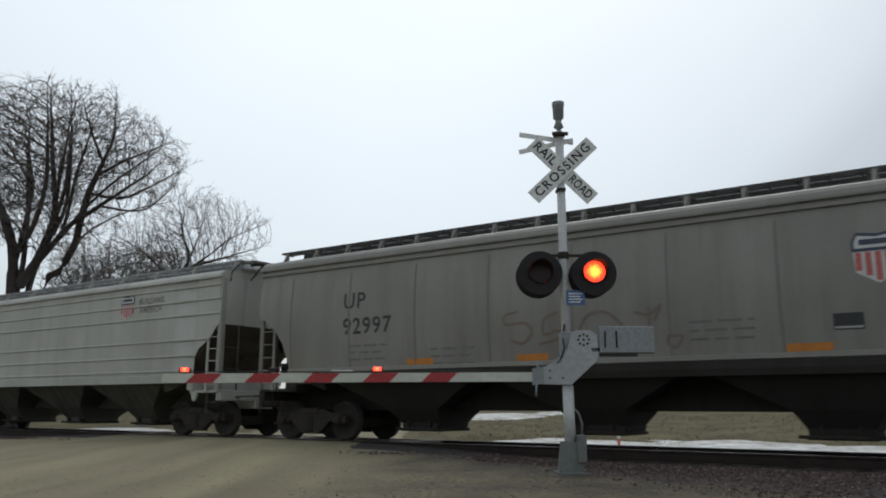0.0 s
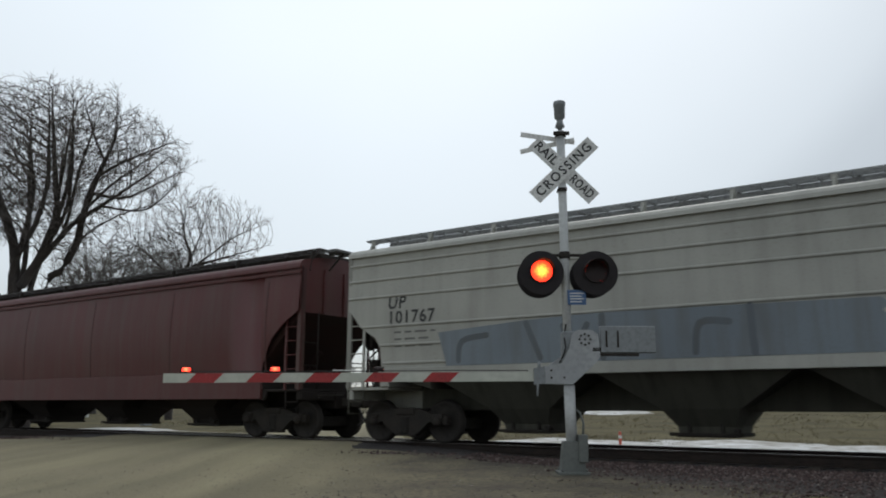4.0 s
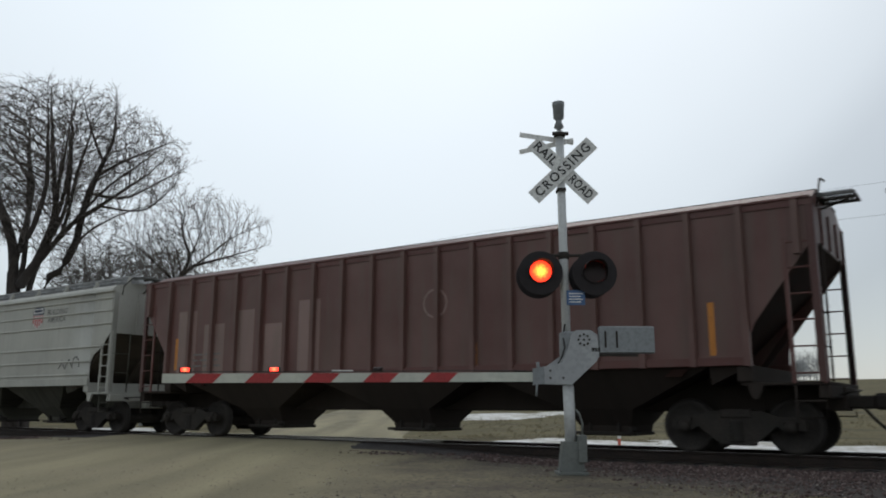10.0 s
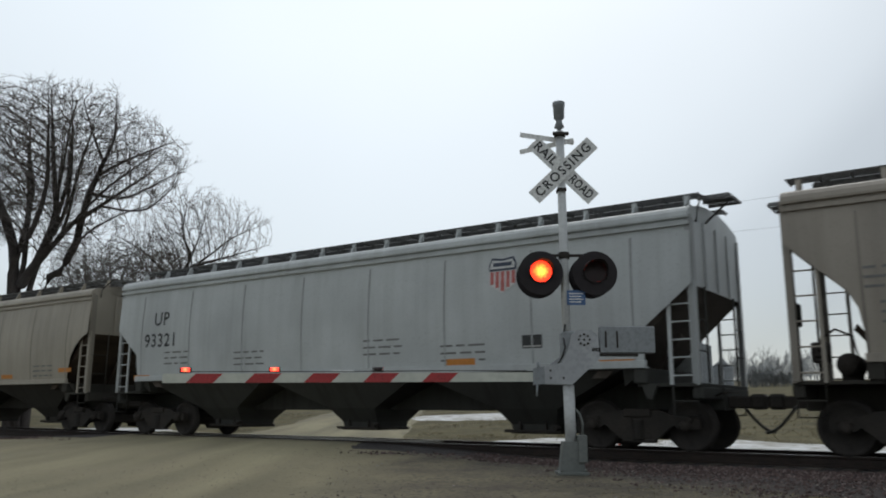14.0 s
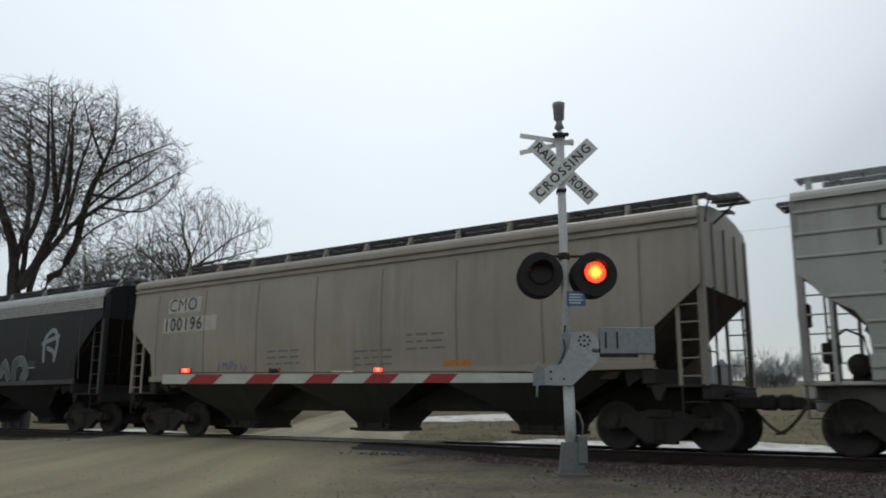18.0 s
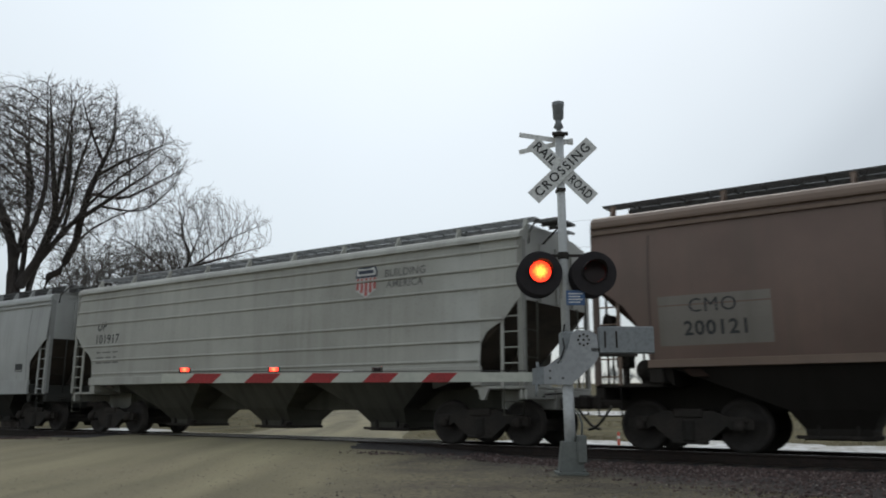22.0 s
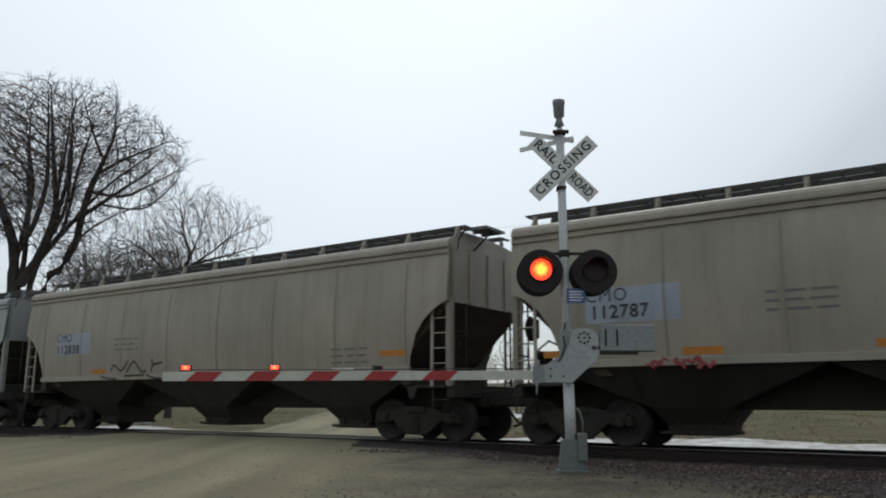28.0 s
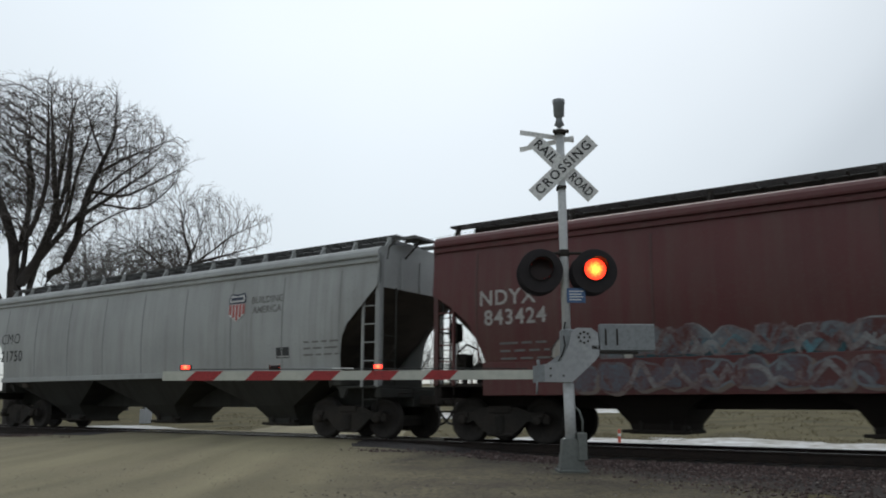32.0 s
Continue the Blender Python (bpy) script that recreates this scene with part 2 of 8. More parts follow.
def road_surface(name, edge):
    """Dusty gravel with wheel tracks along the road, breaking up into bare dirt at its edges."""
    m, n, l, bsdf = nodes_of(name)
    co = n.new("ShaderNodeTexCoord").outputs["Object"]
    c, s = math.cos(radians(YAW)), math.sin(radians(YAW))
    rot = n.new("ShaderNodeMapping")
    rot.vector_type = "POINT"
    rot.inputs["Rotation"].default_value = (0, 0, radians(-YAW))
    l.new(co, rot.inputs["Vector"])
    q = rot.outputs[0]
    tracks = noise_node(n, l, q, 1.0, 3, (0.62, 0.045, 0.3))
    blot = noise_node(n, l, co, 0.45, 4)
    grit = noise_node(n, l, co, 16.0, 6)
    col = mix_node(n, l, ramp_node(n, l, tracks, 0.38, 0.62), (0.152, 0.131, 0.078), (0.280, 0.246, 0.148))
    col = mix_node(n, l, ramp_node(n, l, blot, 0.42, 0.75), col, (0.220, 0.190, 0.118))
    k = n.new("ShaderNodeMath")
    k.operation = "MULTIPLY"
    l.new(ramp_node(n, l, grit, 0.5, 0.8), k.inputs[0])
    k.inputs[1].default_value = 0.35
    col = mix_node(n, l, k.outputs[0], col, (0.10, 0.088, 0.064))
    # bare dirt and pinkish stone dust
    d1 = noise_node(n, l, co, 1.3, 8)
    dirt = mix_node(n, l, ramp_node(n, l, d1, 0.35, 0.68), (0.172, 0.146, 0.088), (0.088, 0.073, 0.048))
    d2 = noise_node(n, l, co, 14.0, 8)
    dirt = mix_node(n, l, ramp_node(n, l, d2, 0.45, 0.70), dirt, (0.060, 0.049, 0.037))
    sep = n.new("ShaderNodeSeparateXYZ")
    l.new(co, sep.inputs[0])
    wob = n.new("ShaderNodeMath")
    wob.operation = "MULTIPLY_ADD"
    l.new(d1, wob.inputs[0])
    wob.inputs[1].default_value = 2.4
    tilt = n.new("ShaderNodeMath")
    tilt.operation = "MULTIPLY_ADD"
    l.new(sep.outputs["X"], tilt.inputs[0])
    tilt.inputs[1].default_value = 0.55
    l.new(sep.outputs["Y"], tilt.inputs[2])
    l.new(tilt.outputs[0], wob.inputs[2])
    dirt = mix_node(n, l, ramp_node(n, l, wob.outputs[0], -8.0, -5.2), dirt, mix_node(n, l, ramp_node(n, l, d2, 0.35, 0.65), (0.050, 0.038, 0.034), (0.020, 0.016, 0.015)))
    sx = n.new("ShaderNodeSeparateXYZ")
    l.new(q, sx.inputs[0])
    side = n.new("ShaderNodeMath")
    side.operation = "MULTIPLY_ADD"
    l.new(noise_node(n, l, co, 0.55, 5), side.inputs[0])
    side.inputs[1].default_value = 2.6
    l.new(sx.outputs["X"], side.inputs[2])
    fac = ramp_node(n, l, side.outputs[0], edge - 0.1, edge + 1.2)
    l.new(mix_node(n, l, fac, col, dirt), bsdf.inputs["Base Color"])
    bsdf.inputs["Roughness"].default_value = 0.95
    bump_node(n, l, bsdf, mix_node(n, l, fac, grit, d2), 0.8, 0.03)
    return m


def stone_surface(name, dark, mid, light):
    """Loose stones, each of its own shade."""
    m, n, l, bsdf = nodes_of(name)
    geo = n.new("ShaderNodeNewGeometry").outputs["Random Per Island"]
    ramp = n.new("ShaderNodeValToRGB")
    cr2 = ramp.color_ramp
    cr2.elements.new(0.6)
    for e, (at, c) in zip(cr2.elements, ((0.0, dark), (0.72, mid), (1.0, light))):
        e.position, e.color = at, (*c, 1)
    l.new(geo, ramp.inputs["Fac"])
    co = n.new("ShaderNodeTexCoord").outputs["Object"]
    g = noise_node(n, l, co, 40.0, 5)
    l.new(mix_node(n, l, ramp_node(n, l, g, 0.45, 0.8), ramp.outputs["Color"], tuple(v * 0.8 for v in mid)), bsdf.inputs["Base Color"])
    bsdf.inputs["Roughness"].default_value = 0.95
    return m


M_ROAD = road_surface("dusty_gravel_road", -9.25)
M_PLANK = surface("dusty_timber", (0.13, 0.118, 0.085), (0.095, 0.086, 0.065), 0.5, 0.9, 0, 0.35, 9.0)
M_BALLAST = surface("ballast_bed", (0.038, 0.030, 0.029), (0.024, 0.020, 0.020), 2.0, 0.95, 0, 0.9, 26.0)
M_SNOW = surface("old_snow", (0.66, 0.665, 0.67), (0.36, 0.345, 0.31), 0.8, 0.7, 0, 0.5, 3.0, (0.22, 0.19, 0.145))
M_TIE = surface("creosoted_timber", (0.045, 0.036, 0.028), (0.065, 0.052, 0.040), 2.5, 0.9, 0, 0.5)
M_BARK = surface("grey_bark", (0.060, 0.050, 0.046), (0.038, 0.032, 0.029), 2.0, 0.95, 0, 0.5)
# thicket colours paled: the haze of distance is in the paint
M_HAZYBARK = surface("haze_tinted_thicket_bark", (0.11, 0.10, 0.096), (0.085, 0.078, 0.074), 2.0, 0.95, 0, 0.4)
M_HAZYTWIG = surface("haze_tinted_thicket_twigs", (0.17, 0.155, 0.145), (0.13, 0.12, 0.112), 1.0, 0.95, 0, 0.1)
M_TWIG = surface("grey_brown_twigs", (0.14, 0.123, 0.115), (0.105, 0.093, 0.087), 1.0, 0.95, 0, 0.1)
# paler still, haze painted in for the trees at the field edge
M_FARTWIG = surface("haze_tinted_far_twigs", (0.36, 0.37, 0.375), (0.31, 0.32, 0.325), 0.4, 0.95, 0, 0.1)
M_BIN = surface("galvanised_bin", (0.24, 0.255, 0.27), (0.20, 0.215, 0.23), 0.6, 0.6, 0.1, 0.15)
M_SHED = surface("weathered_shed", (0.26, 0.26, 0.25), (0.20, 0.20, 0.195), 0.6, 0.8)
M_ORANGE = plain("orange_marking", (0.50, 0.19, 0.03), 0.6)
M_CONE = plain("faded_red_plastic", (0.52, 0.10, 0.06), 0.6)
M_GRASS = stone_surface("dry_grass", (0.12, 0.10, 0.055), (0.20, 0.17, 0.10), (0.34, 0.30, 0.20))
M_STONE = stone_surface("crushed_stone", (0.026, 0.018, 0.017), (0.078, 0.049, 0.044), (0.175, 0.140, 0.128))
M_PEBBLE = stone_surface("roadside_pebbles", (0.075, 0.062, 0.052), (0.14, 0.115, 0.095), (0.27, 0.25, 0.22))

# ---------------------------------------------------------------- mesh tools


class Form:
    """Collects faces of one part."""

    def __init__(self):
        self.v, self.f, self.s, self.k = [], [], [], []
        self.slot = 0

    def add(self, verts, faces, smooth=False):
        o = len(self.v)
        self.v += [tuple(p) for p in verts]
        self.f += [tuple(i + o for i in face) for face in faces]
        self.s += [smooth] * len(faces)
        self.k += [self.slot] * len(faces)

    def box(self, x0, x1, y0, y1, z0, z1, b=0.0):
        """A box, its edges chamfered by b."""
        if b <= 0:
            v = [(x, y, z) for x in (x0, x1) for y in (y0, y1) for z in (z0, z1)]
            self.add(v, [(0, 1, 3, 2), (4, 6, 7, 5), (0, 4, 5, 1), (2, 3, 7, 6), (0, 2, 6, 4), (1, 5, 7, 3)])
            return
        v, idx = [], {}
        for i, x in enumerate((x0, x1)):
            for j, y in enumerate((y0, y1)):
                for k, z in enumerate((z0, z1)):
                    for a in range(3):
                        d = [0 if q == a else b for q in range(3)]
                        sg = [1 if q == 0 else -1 for q in (i, j, k)]
                        idx[i, j, k, a] = len(v)
                        v.append((x + sg[0] * d[0], y + sg[1] * d[1], z + sg[2] * d[2]))
        fs = []
        ring = [(0, 0), (1, 0), (1, 1), (0, 1)]
        for a in range(3):
            for side in (0, 1):
                face = []
                for p, q in ring:
                    c = [0, 0, 0]
                    c[a], c[(a + 1) % 3], c[(a + 2) % 3] = side, p, q
                    face.append(idx[(*c, a)])
                fs.append(face if side else face[::-1])
        for a in range(3):
            u, w = (a + 1) % 3, (a + 2) % 3
            for p, q in ring:
                e = []
                for end in (0, 1):
                    c = [0, 0, 0]
                    c[a], c[u], c[w] = end, p, q
                    e.append((idx[(*c, u)], idx[(*c, w)]))
                fs.append((e[0][0], e[0][1], e[1][1], e[1][0]))
        for i in (0, 1):
            for j in (0, 1):
                for k in (0, 1):
                    fs.append(tuple(idx[i, j, k, a] for a in range(3)))
        self.add(v, fs)

    def prism(self, poly, y0, y1, axis="y"):
        """A polygon in the plane across axis, extruded from y0 to y1."""
        n = len(poly)
        put = {"y": lambda a, b, c: (a, c, b), "x": lambda a, b, c: (c, a, b), "z": lambda a, b, c: (a, b, c)}[axis]
        v = [put(a, b, y0) for a, b in poly] + [put(a, b, y1) for a, b in poly]
        self.add(v, [tuple(range(n)), tuple(range(2 * n - 1, n - 1, -1))] + [(i, i + n, (i + 1) % n + n, (i + 1) % n) for i in range(n)])

    def tube(self, pts, r, n=8, r1=None, cap=True):
        pts = [Vector(p) for p in pts]
        rings, m = [], len(pts)
        for i, p in enumerate(pts):
            d = (pts[min(i + 1, m - 1)] - pts[max(i - 1, 0)]).normalized()
            up = Vector((0, 0, 1)) if abs(d.z) < 0.9 else Vector((1, 0, 0))
            a = d.cross(up).normalized()
            b = d.cross(a)
            rr = r[i] if isinstance(r, list) else r if r1 is None else r + (r1 - r) * i / (m - 1)
            rings.append([p + (a * math.cos(t) + b * math.sin(t)) * rr for t in [2 * math.pi * q / n for q in range(n)]])
        v = [q for ring in rings for q in ring]
        fs = [(i * n + q, i * n + (q + 1) % n, (i + 1) * n + (q + 1) % n, (i + 1) * n + q) for i in range(m - 1) for q in range(n)]
        self.add(v, fs, n > 5)
        if cap:
            o = len(self.v) - m * n
            for c in (tuple(o + q for q in range(n))[::-1], tuple(o + (m - 1) * n + q for q in range(n))):
                self.f.append(c)
                self.s.append(False)
                self.k.append(self.slot)

    def lathe(self, prof, n=20, axis="z", at=(0, 0, 0)):
        """prof: (radius, along the axis) from end to end."""
        put = {"z": lambda a, b, c: (a, b, c), "y": lambda a, b, c: (a, c, b), "x": lambda a, b, c: (c, a, b)}[axis]
        v = []
        for r, h in prof:
            for q in range(n):
                t = 2 * math.pi * q / n
                p = put(r * math.cos(t), r * math.sin(t), h)
                v.append((p[0] + at[0], p[1] + at[1], p[2] + at[2]))
        m = len(prof)
        self.add(v, [(i * n + q, i * n + (q + 1) % n, (i + 1) * n + (q + 1) % n, (i + 1) * n + q) for i in range(m - 1) for q in range(n)], True)
        o = len(self.v) - m * n
        for i, rev in ((0, True), (m - 1, False)):
            if prof[i][0] > 1e-4:
                c = tuple(o + i * n + q for q in range(n))
                self.f.append(c[::-1] if rev else c)
                self.s.append(False)
                self.k.append(self.slot)

    def mesh(self, name):
        me = bpy.data.meshes.new(name)
        me.from_pydata(self.v, [], self.f)
        me.polygons.foreach_set("use_smooth", self.s)
        me.polygons.foreach_set("material_index", self.k)
        me.update()
        return me


def part(name, shape, material, parent=None, label="", m=None, kind=""):
    """One mesh object; shape is a Form or a mesh to be shared. Materials sit on the object."""
    me = shape.mesh(name) if isinstance(shape, Form) else shape
    mats = material if isinstance(material, (list, tuple)) else [material]
    while len(me.materials) < len(mats):
        me.materials.append(mats[len(me.materials)])
    ob = new(name, me)
    for slot, mat in zip(ob.material_slots, mats):
        if slot.material != mat:
            slot.link = "OBJECT"
            slot.material = mat
    if parent:
        ob.parent = parent
    if m is not None:
        ob.matrix_basis = m
    return tagged(ob, label, kind=kind)


def empty(name, m=None, parent=None):
    ob = new(name)
    ob.empty_display_size = 0.3
    if parent:
        ob.parent = parent
    if m is not None:
        ob.matrix_basis = m
    return ob


TEXTS = {}


def text_mesh(words, height, spacing=1.0, shear=0.0, bold=0.0, width=None):
    """Lettering as a flat mesh in the x-z plane, facing -y, centred; height is that of a capital."""
    key = (words, height, spacing, shear, bold, width)
    if key not in TEXTS:
        cu = bpy.data.curves.new("lettering", "FONT")
        cu.body, cu.size, cu.space_character, cu.shear = words, height / 0.70, spacing, shear
        cu.align_x, cu.align_y, cu.resolution_u, cu.offset = "CENTER", "CENTER", 3, bold
        tmp = bpy.data.objects.new("lettering", cu)
        me = bpy.data.meshes.new_from_object(tmp)
        bpy.data.objects.remove(tmp)
        if width:
            xs = [v.co.x for v in me.vertices]
            k = width / (max(xs) - min(xs))
            for v in me.vertices:
                v.co.x *= k
        me.transform(pose(0, 0, 0, 90))
        TEXTS[key] = me
    return TEXTS[key]

# ---------------------------------------------------------------- ground
RIGHT = Vector((math.cos(radians(YAW)), math.sin(radians(YAW)), 0))   # across the road
AHEAD = Vector((-math.sin(radians(YAW)), math.cos(radians(YAW)), 0))  # along the road
ROAD_A, ROAD_B = -9.8, -1.6                                            # road edges, across from the camera


def lerp_table(table, v):
    for (a, p), (b, q) in zip(table, table[1:]):
        if v <= b:
            return p + (q - p) * max(0.0, (v - a)) / (b - a)
    return table[-1][1]


PROFILE = [(-900, -0.9), (-40, -0.60), (-16, -0.50), (-8, -0.24), (-5, -0.15), (-3.1, -0.16), (-2.0, -0.22), (2.0, -0.22), (3.2, -0.55),
           (5.5, -0.86), (8, -0.78), (14, -0.55), (60, 1.15), (150, 4.6), (420, 15.0), (700, 19.0), (2500, 19.0)]


def ground_z(x, y):
    z = lerp_table(PROFILE, y)
    if abs(y) > 4.5:
        z += 0.05 * noise.noise(Vector((x * 0.22, y * 0.22, 0))) * min(1.0, (abs(y) - 4.5) / 3)
    return z


def road_z(x, y):
    k = min(1.0, max(0.0, (abs(y) - 1.9) / 5.0))
    return (ground_z(x, y) + 0.042) * k - 0.025 * (1 - k)


def sheet(name, xs, ys, height, material, label, category, keep=None, thick=0.0):
    f = Form()
    n = len(ys)
    v = [(x, y, height(x, y)) for x in xs for y in ys]
    faces = [(i * n + j, (i + 1) * n + j, (i + 1) * n + j + 1, i * n + j + 1) for i in range(len(xs) - 1) for j in range(n - 1)]
    if keep:
        faces = [q for q in faces if keep(*[sum(v[i][a] for i in q) / 4 for a in (0, 1)])]
    f.add(v, faces, True)
    return tagged(part(name, f, material), label, category, kind="structure")


def steps(*spans):
    out = []
    for a, b, s in spans:
        k = max(1, round((b - a) / s))
        out += [a + (b - a) * i / k for i in range(k)]
    return out + [spans[-1][1]]


GX = steps((-2600, -300, 230), (-300, -80, 20), (-80, 40, 1.5), (40, 300, 20), (300, 2600, 230))
GY = steps((-900, -100, 100), (-100, -30, 10), (-30, 30, 0.75), (30, 100, 4), (100, 420, 20), (420, 2500, 260))
sheet("ground", GX, GY, ground_z, M_GROUND, "winter field with dry tan grass rising to the horizon", "ground")



def shoulder(x, y, z):
    """Ground beside the road is packed up to the height of the rails."""
    a = (Vector((x, y, 0)) - Vector((EYE.x, EYE.y, 0))).dot(RIGHT)
    k = min(1.0, max(0.0, max(ROAD_A - a, a - ROAD_B) / 4.2))
    k = k * k * (3 - 2 * k)
    near = min(1.0, max(0.0, (9.0 - abs(y)) / 5.0))
    return z + (max(z, road_z(x, y) - 0.02) - z) * (1 - k) * near


# bare dirt apron between road and rails
sheet("verge", steps((-60, 26, 0.6)), steps((-26, -2.9, 0.45)), lambda x, y: shoulder(x, y, ground_z(x, y)) + 0.012 + 0.02 * noise.noise(Vector((x * 0.9, y * 0.9, 4))),
      M_ROAD, "brown bare dirt and gravel verge beside the road", "ground")

# the road crosses the rails at a slant
road = Form()
across = [ROAD_A + (ROAD_B - ROAD_A) * i / 14 for i in range(15)]
along = steps((-30, 6, 1.0), (6, 34, 0.35), (34, 90, 2), (90, 330, 12))
rv = []
for d in along:
    for i, a in enumerate(across):
        wob = 0.6 * noise.noise(Vector((d * 0.22, i // 7 * 9.0, 2))) if i in (0, 14) else 0
        q = EYE + RIGHT * (a + wob) + AHEAD * d
        rut = 0.018 * math.cos((a - ROAD_A) * 2 * math.pi / 1.9)
        rv.append((q.x, q.y, road_z(q.x, q.y) + rut * min(1, abs(q.y) / 4) + (0.0 if i not in (0, 14) else -0.045)))
road.add(rv, [(i * 15 + j, i * 15 + j + 1, (i + 1) * 15 + j + 1, (i + 1) * 15 + j) for i in range(len(along) - 1) for j in range(14)], True)
tagged(part("road", road, M_ROAD), "dusty tan gravel road with worn wheel tracks", "road", kind="structure")

# ballast bed under the rails, with real stones on its shoulder
bed = Form()
bx = steps((-160, 60, 0.5))
by = [-3.4, -3.0, -2.5, -2.0, -1.7, -1.2, 0, 1.2, 1.7, 2.1, 2.9, 3.6]
bz = [-0.20, -0.16, -0.17, -0.20, -0.205, -0.205, -0.205, -0.205, -0.205, -0.24, -0.46, -0.70]
bv = [(x, y, shoulder(x, y, z) + 0.012 * noise.noise(Vector((x * 3, y * 3, 1)))) for x in bx for y, z in zip(by, bz)]
bed.add(bv, [(i * 12 + j, (i + 1) * 12 + j, (i + 1) * 12 + j + 1, i * 12 + j + 1) for i in range(len(bx) - 1) for j in range(11)], True)
tagged(part("track_bed", bed, M_BALLAST), "dark purple-grey ballast bed under the track", "ballast", kind="structure")


def on_road(x, y, margin=0.0):
    a = (Vector((x, y, 0)) - Vector((EYE.x, EYE.y, 0))).dot(RIGHT)
    return ROAD_A - margin < a < ROAD_B + margin


BED = list(zip(by, bz))


def stones(name, count, x0, x1, y0, y1, size, material, label, seed, fade=1.0, flat=0.7, lift=0.2, wedge=False, road_too=False):
    rng = random.Random(seed)
    f = Form()
    base = [(1, 0, 0), (-1, 0, 0), (0, 1, 0), (0, -1, 0), (0, 0, 1), (0, 0, -1)]
    tri = [(4, 0, 2), (4, 2, 1), (4, 1, 3), (4, 3, 0), (5, 2, 0), (5, 1, 2), (5, 3, 1), (5, 0, 3)]
    for _ in range(count):
        x, y = rng.uniform(x0, x1), y0 + (y1 - y0) * rng.random() ** fade
        if on_road(x, y, -0.3) and not road_too:
            continue
        s = size * rng.uniform(0.5, 1.5)
        z0 = ground_z(x, y) + 0.012 if y < -3.2 else lerp_table(BED, y)
        z = shoulder(x, y, z0)
        if road_too:
            z = max(z, road_z(x, y) if on_road(x, y) else z) + 0.02
        elif z - z0 > 0.09 * rng.random() or (wedge and y + 0.55 * x < -8.2 + 1.6 * rng.random()):
            continue
        z += lift * s
        ang, k = rng.uniform(0, 6.3), rng.uniform(0.5, 0.9)
        c, sn = math.cos(ang), math.sin(ang)
        v = [((px * c - py * sn * k) * s * rng.uniform(0.7, 1.2) + x, (px * sn + py * c * k) * s + y, pz * s * flat + z) for px, py, pz in base]
        f.add(v, tri)
    return tagged(part(name, f, material, kind="stuff"), label, "gravel")


stones("ballast_stones", 17000, -24, 12, -3.9, -1.55, 0.034, M_STONE, "crushed pinkish-grey ballast stones beside the rail", 11)
stones("ballast_stones", 15000, -7, 9, -3.4, -8.8, 0.026, M_STONE, "crushed pinkish-grey stones spread on the shoulder", 13, 1.5, 0.6, 0.15, True)
stones("road_grit", 2600, -12, 0, -12, -3.0, 0.010, M_PEBBLE, "loose grit on the gravel road", 14, 0.8, 0.4, 0.1, False, True)
stones("gravel_stones", 4500, -13, 9, -12, -3.4, 0.018, M_PEBBLE, "loose small stones on the dirt verge", 12, 0.6, 0.45, 0.1)

# rails, ties and crossing panels


def rail(y):
    f = Form()
    prof = [(-0.037, 0.0), (-0.037, -0.03), (-0.012, -0.045), (-0.010, -0.14), (-0.07, -0.165), (-0.07, -0.185),
            (0.07, -0.185), (0.07, -0.165), (0.010, -0.14), (0.012, -0.045), (0.037, -0.03), (0.037, 0.0)]
    f.prism([(a + y, b) for a, b in prof], -170, 80, "x")
    return f


rails = []
for yy in (-0.755, 0.755):
    r = tagged(part("rail", rail(yy), M_RAIL), "rusty steel rail with a worn bright top", "rail", "rails", kind="structure")
    top = Form()
    top.box(-170, 80, yy - 0.028, yy + 0.028, 0.0005, 0.004)
    part("railhead", top, M_TREAD, r, "bright worn running surface")
tie = Form()
tie.box(-0.115, 0.115, -1.28, 1.28, -0.36, -0.188, 0.012)
tie_me = tie.mesh("tie")
ties = empty("track_ties")
tagged(ties, "dark creosoted wooden ties under the rails", "railway ties", kind="structure")
for i in range(110):
    part("tie", tie_me, M_TIE, ties, m=pose(-44 + i * 0.53, random.uniform(-0.02, 0.02), random.uniform(-0.006, 0.004), 0, 0, random.uniform(-0.6, 0.6)))
panels = empty("crossing_surface")
tagged(panels, "worn timber crossing panels between the rails", "level crossing", kind="structure")
pf = Form()
pf.box(-0.62, 0.62, -0.66, 0.66, -0.2, -0.012, 0.012)
pme = pf.mesh("panel")
for i in range(8):
    part("panel", pme, M_PLANK, panels, m=pose(-20.6 + i * 1.27, 0, random.uniform(-0.004, 0.003)))

# old snow in the ditch and on the field behind


def snow(name, cx, cy, rx, ry, h, seed, label):
    f = Form()
    nx, ny = 46, 14
    v = []
    for i in range(nx + 1):
        for j in range(ny + 1):
            u, w = 2 * i / nx - 1, 2 * j / ny - 1
            x, y = cx + u * rx, cy + w * ry
            e = 1 - (u * u + w * w) + 0.75 * noise.noise(Vector((x * 0.28 + seed, y * 0.5, seed))) + 0.25 * noise.noise(Vector((x * 1.1, y * 1.3, seed)))
            z = ground_z(x, y) + max(-0.12, min(1.0, e * 1.4)) * h
            v.append((x, y, z))
    f.add(v, [(i * (ny + 1) + j, (i + 1) * (ny + 1) + j, (i + 1) * (ny + 1) + j + 1, i * (ny + 1) + j + 1) for i in range(nx) for j in range(ny)], True)
    return tagged(part(name, f, M_SNOW), label, "snow", kind="stuff")


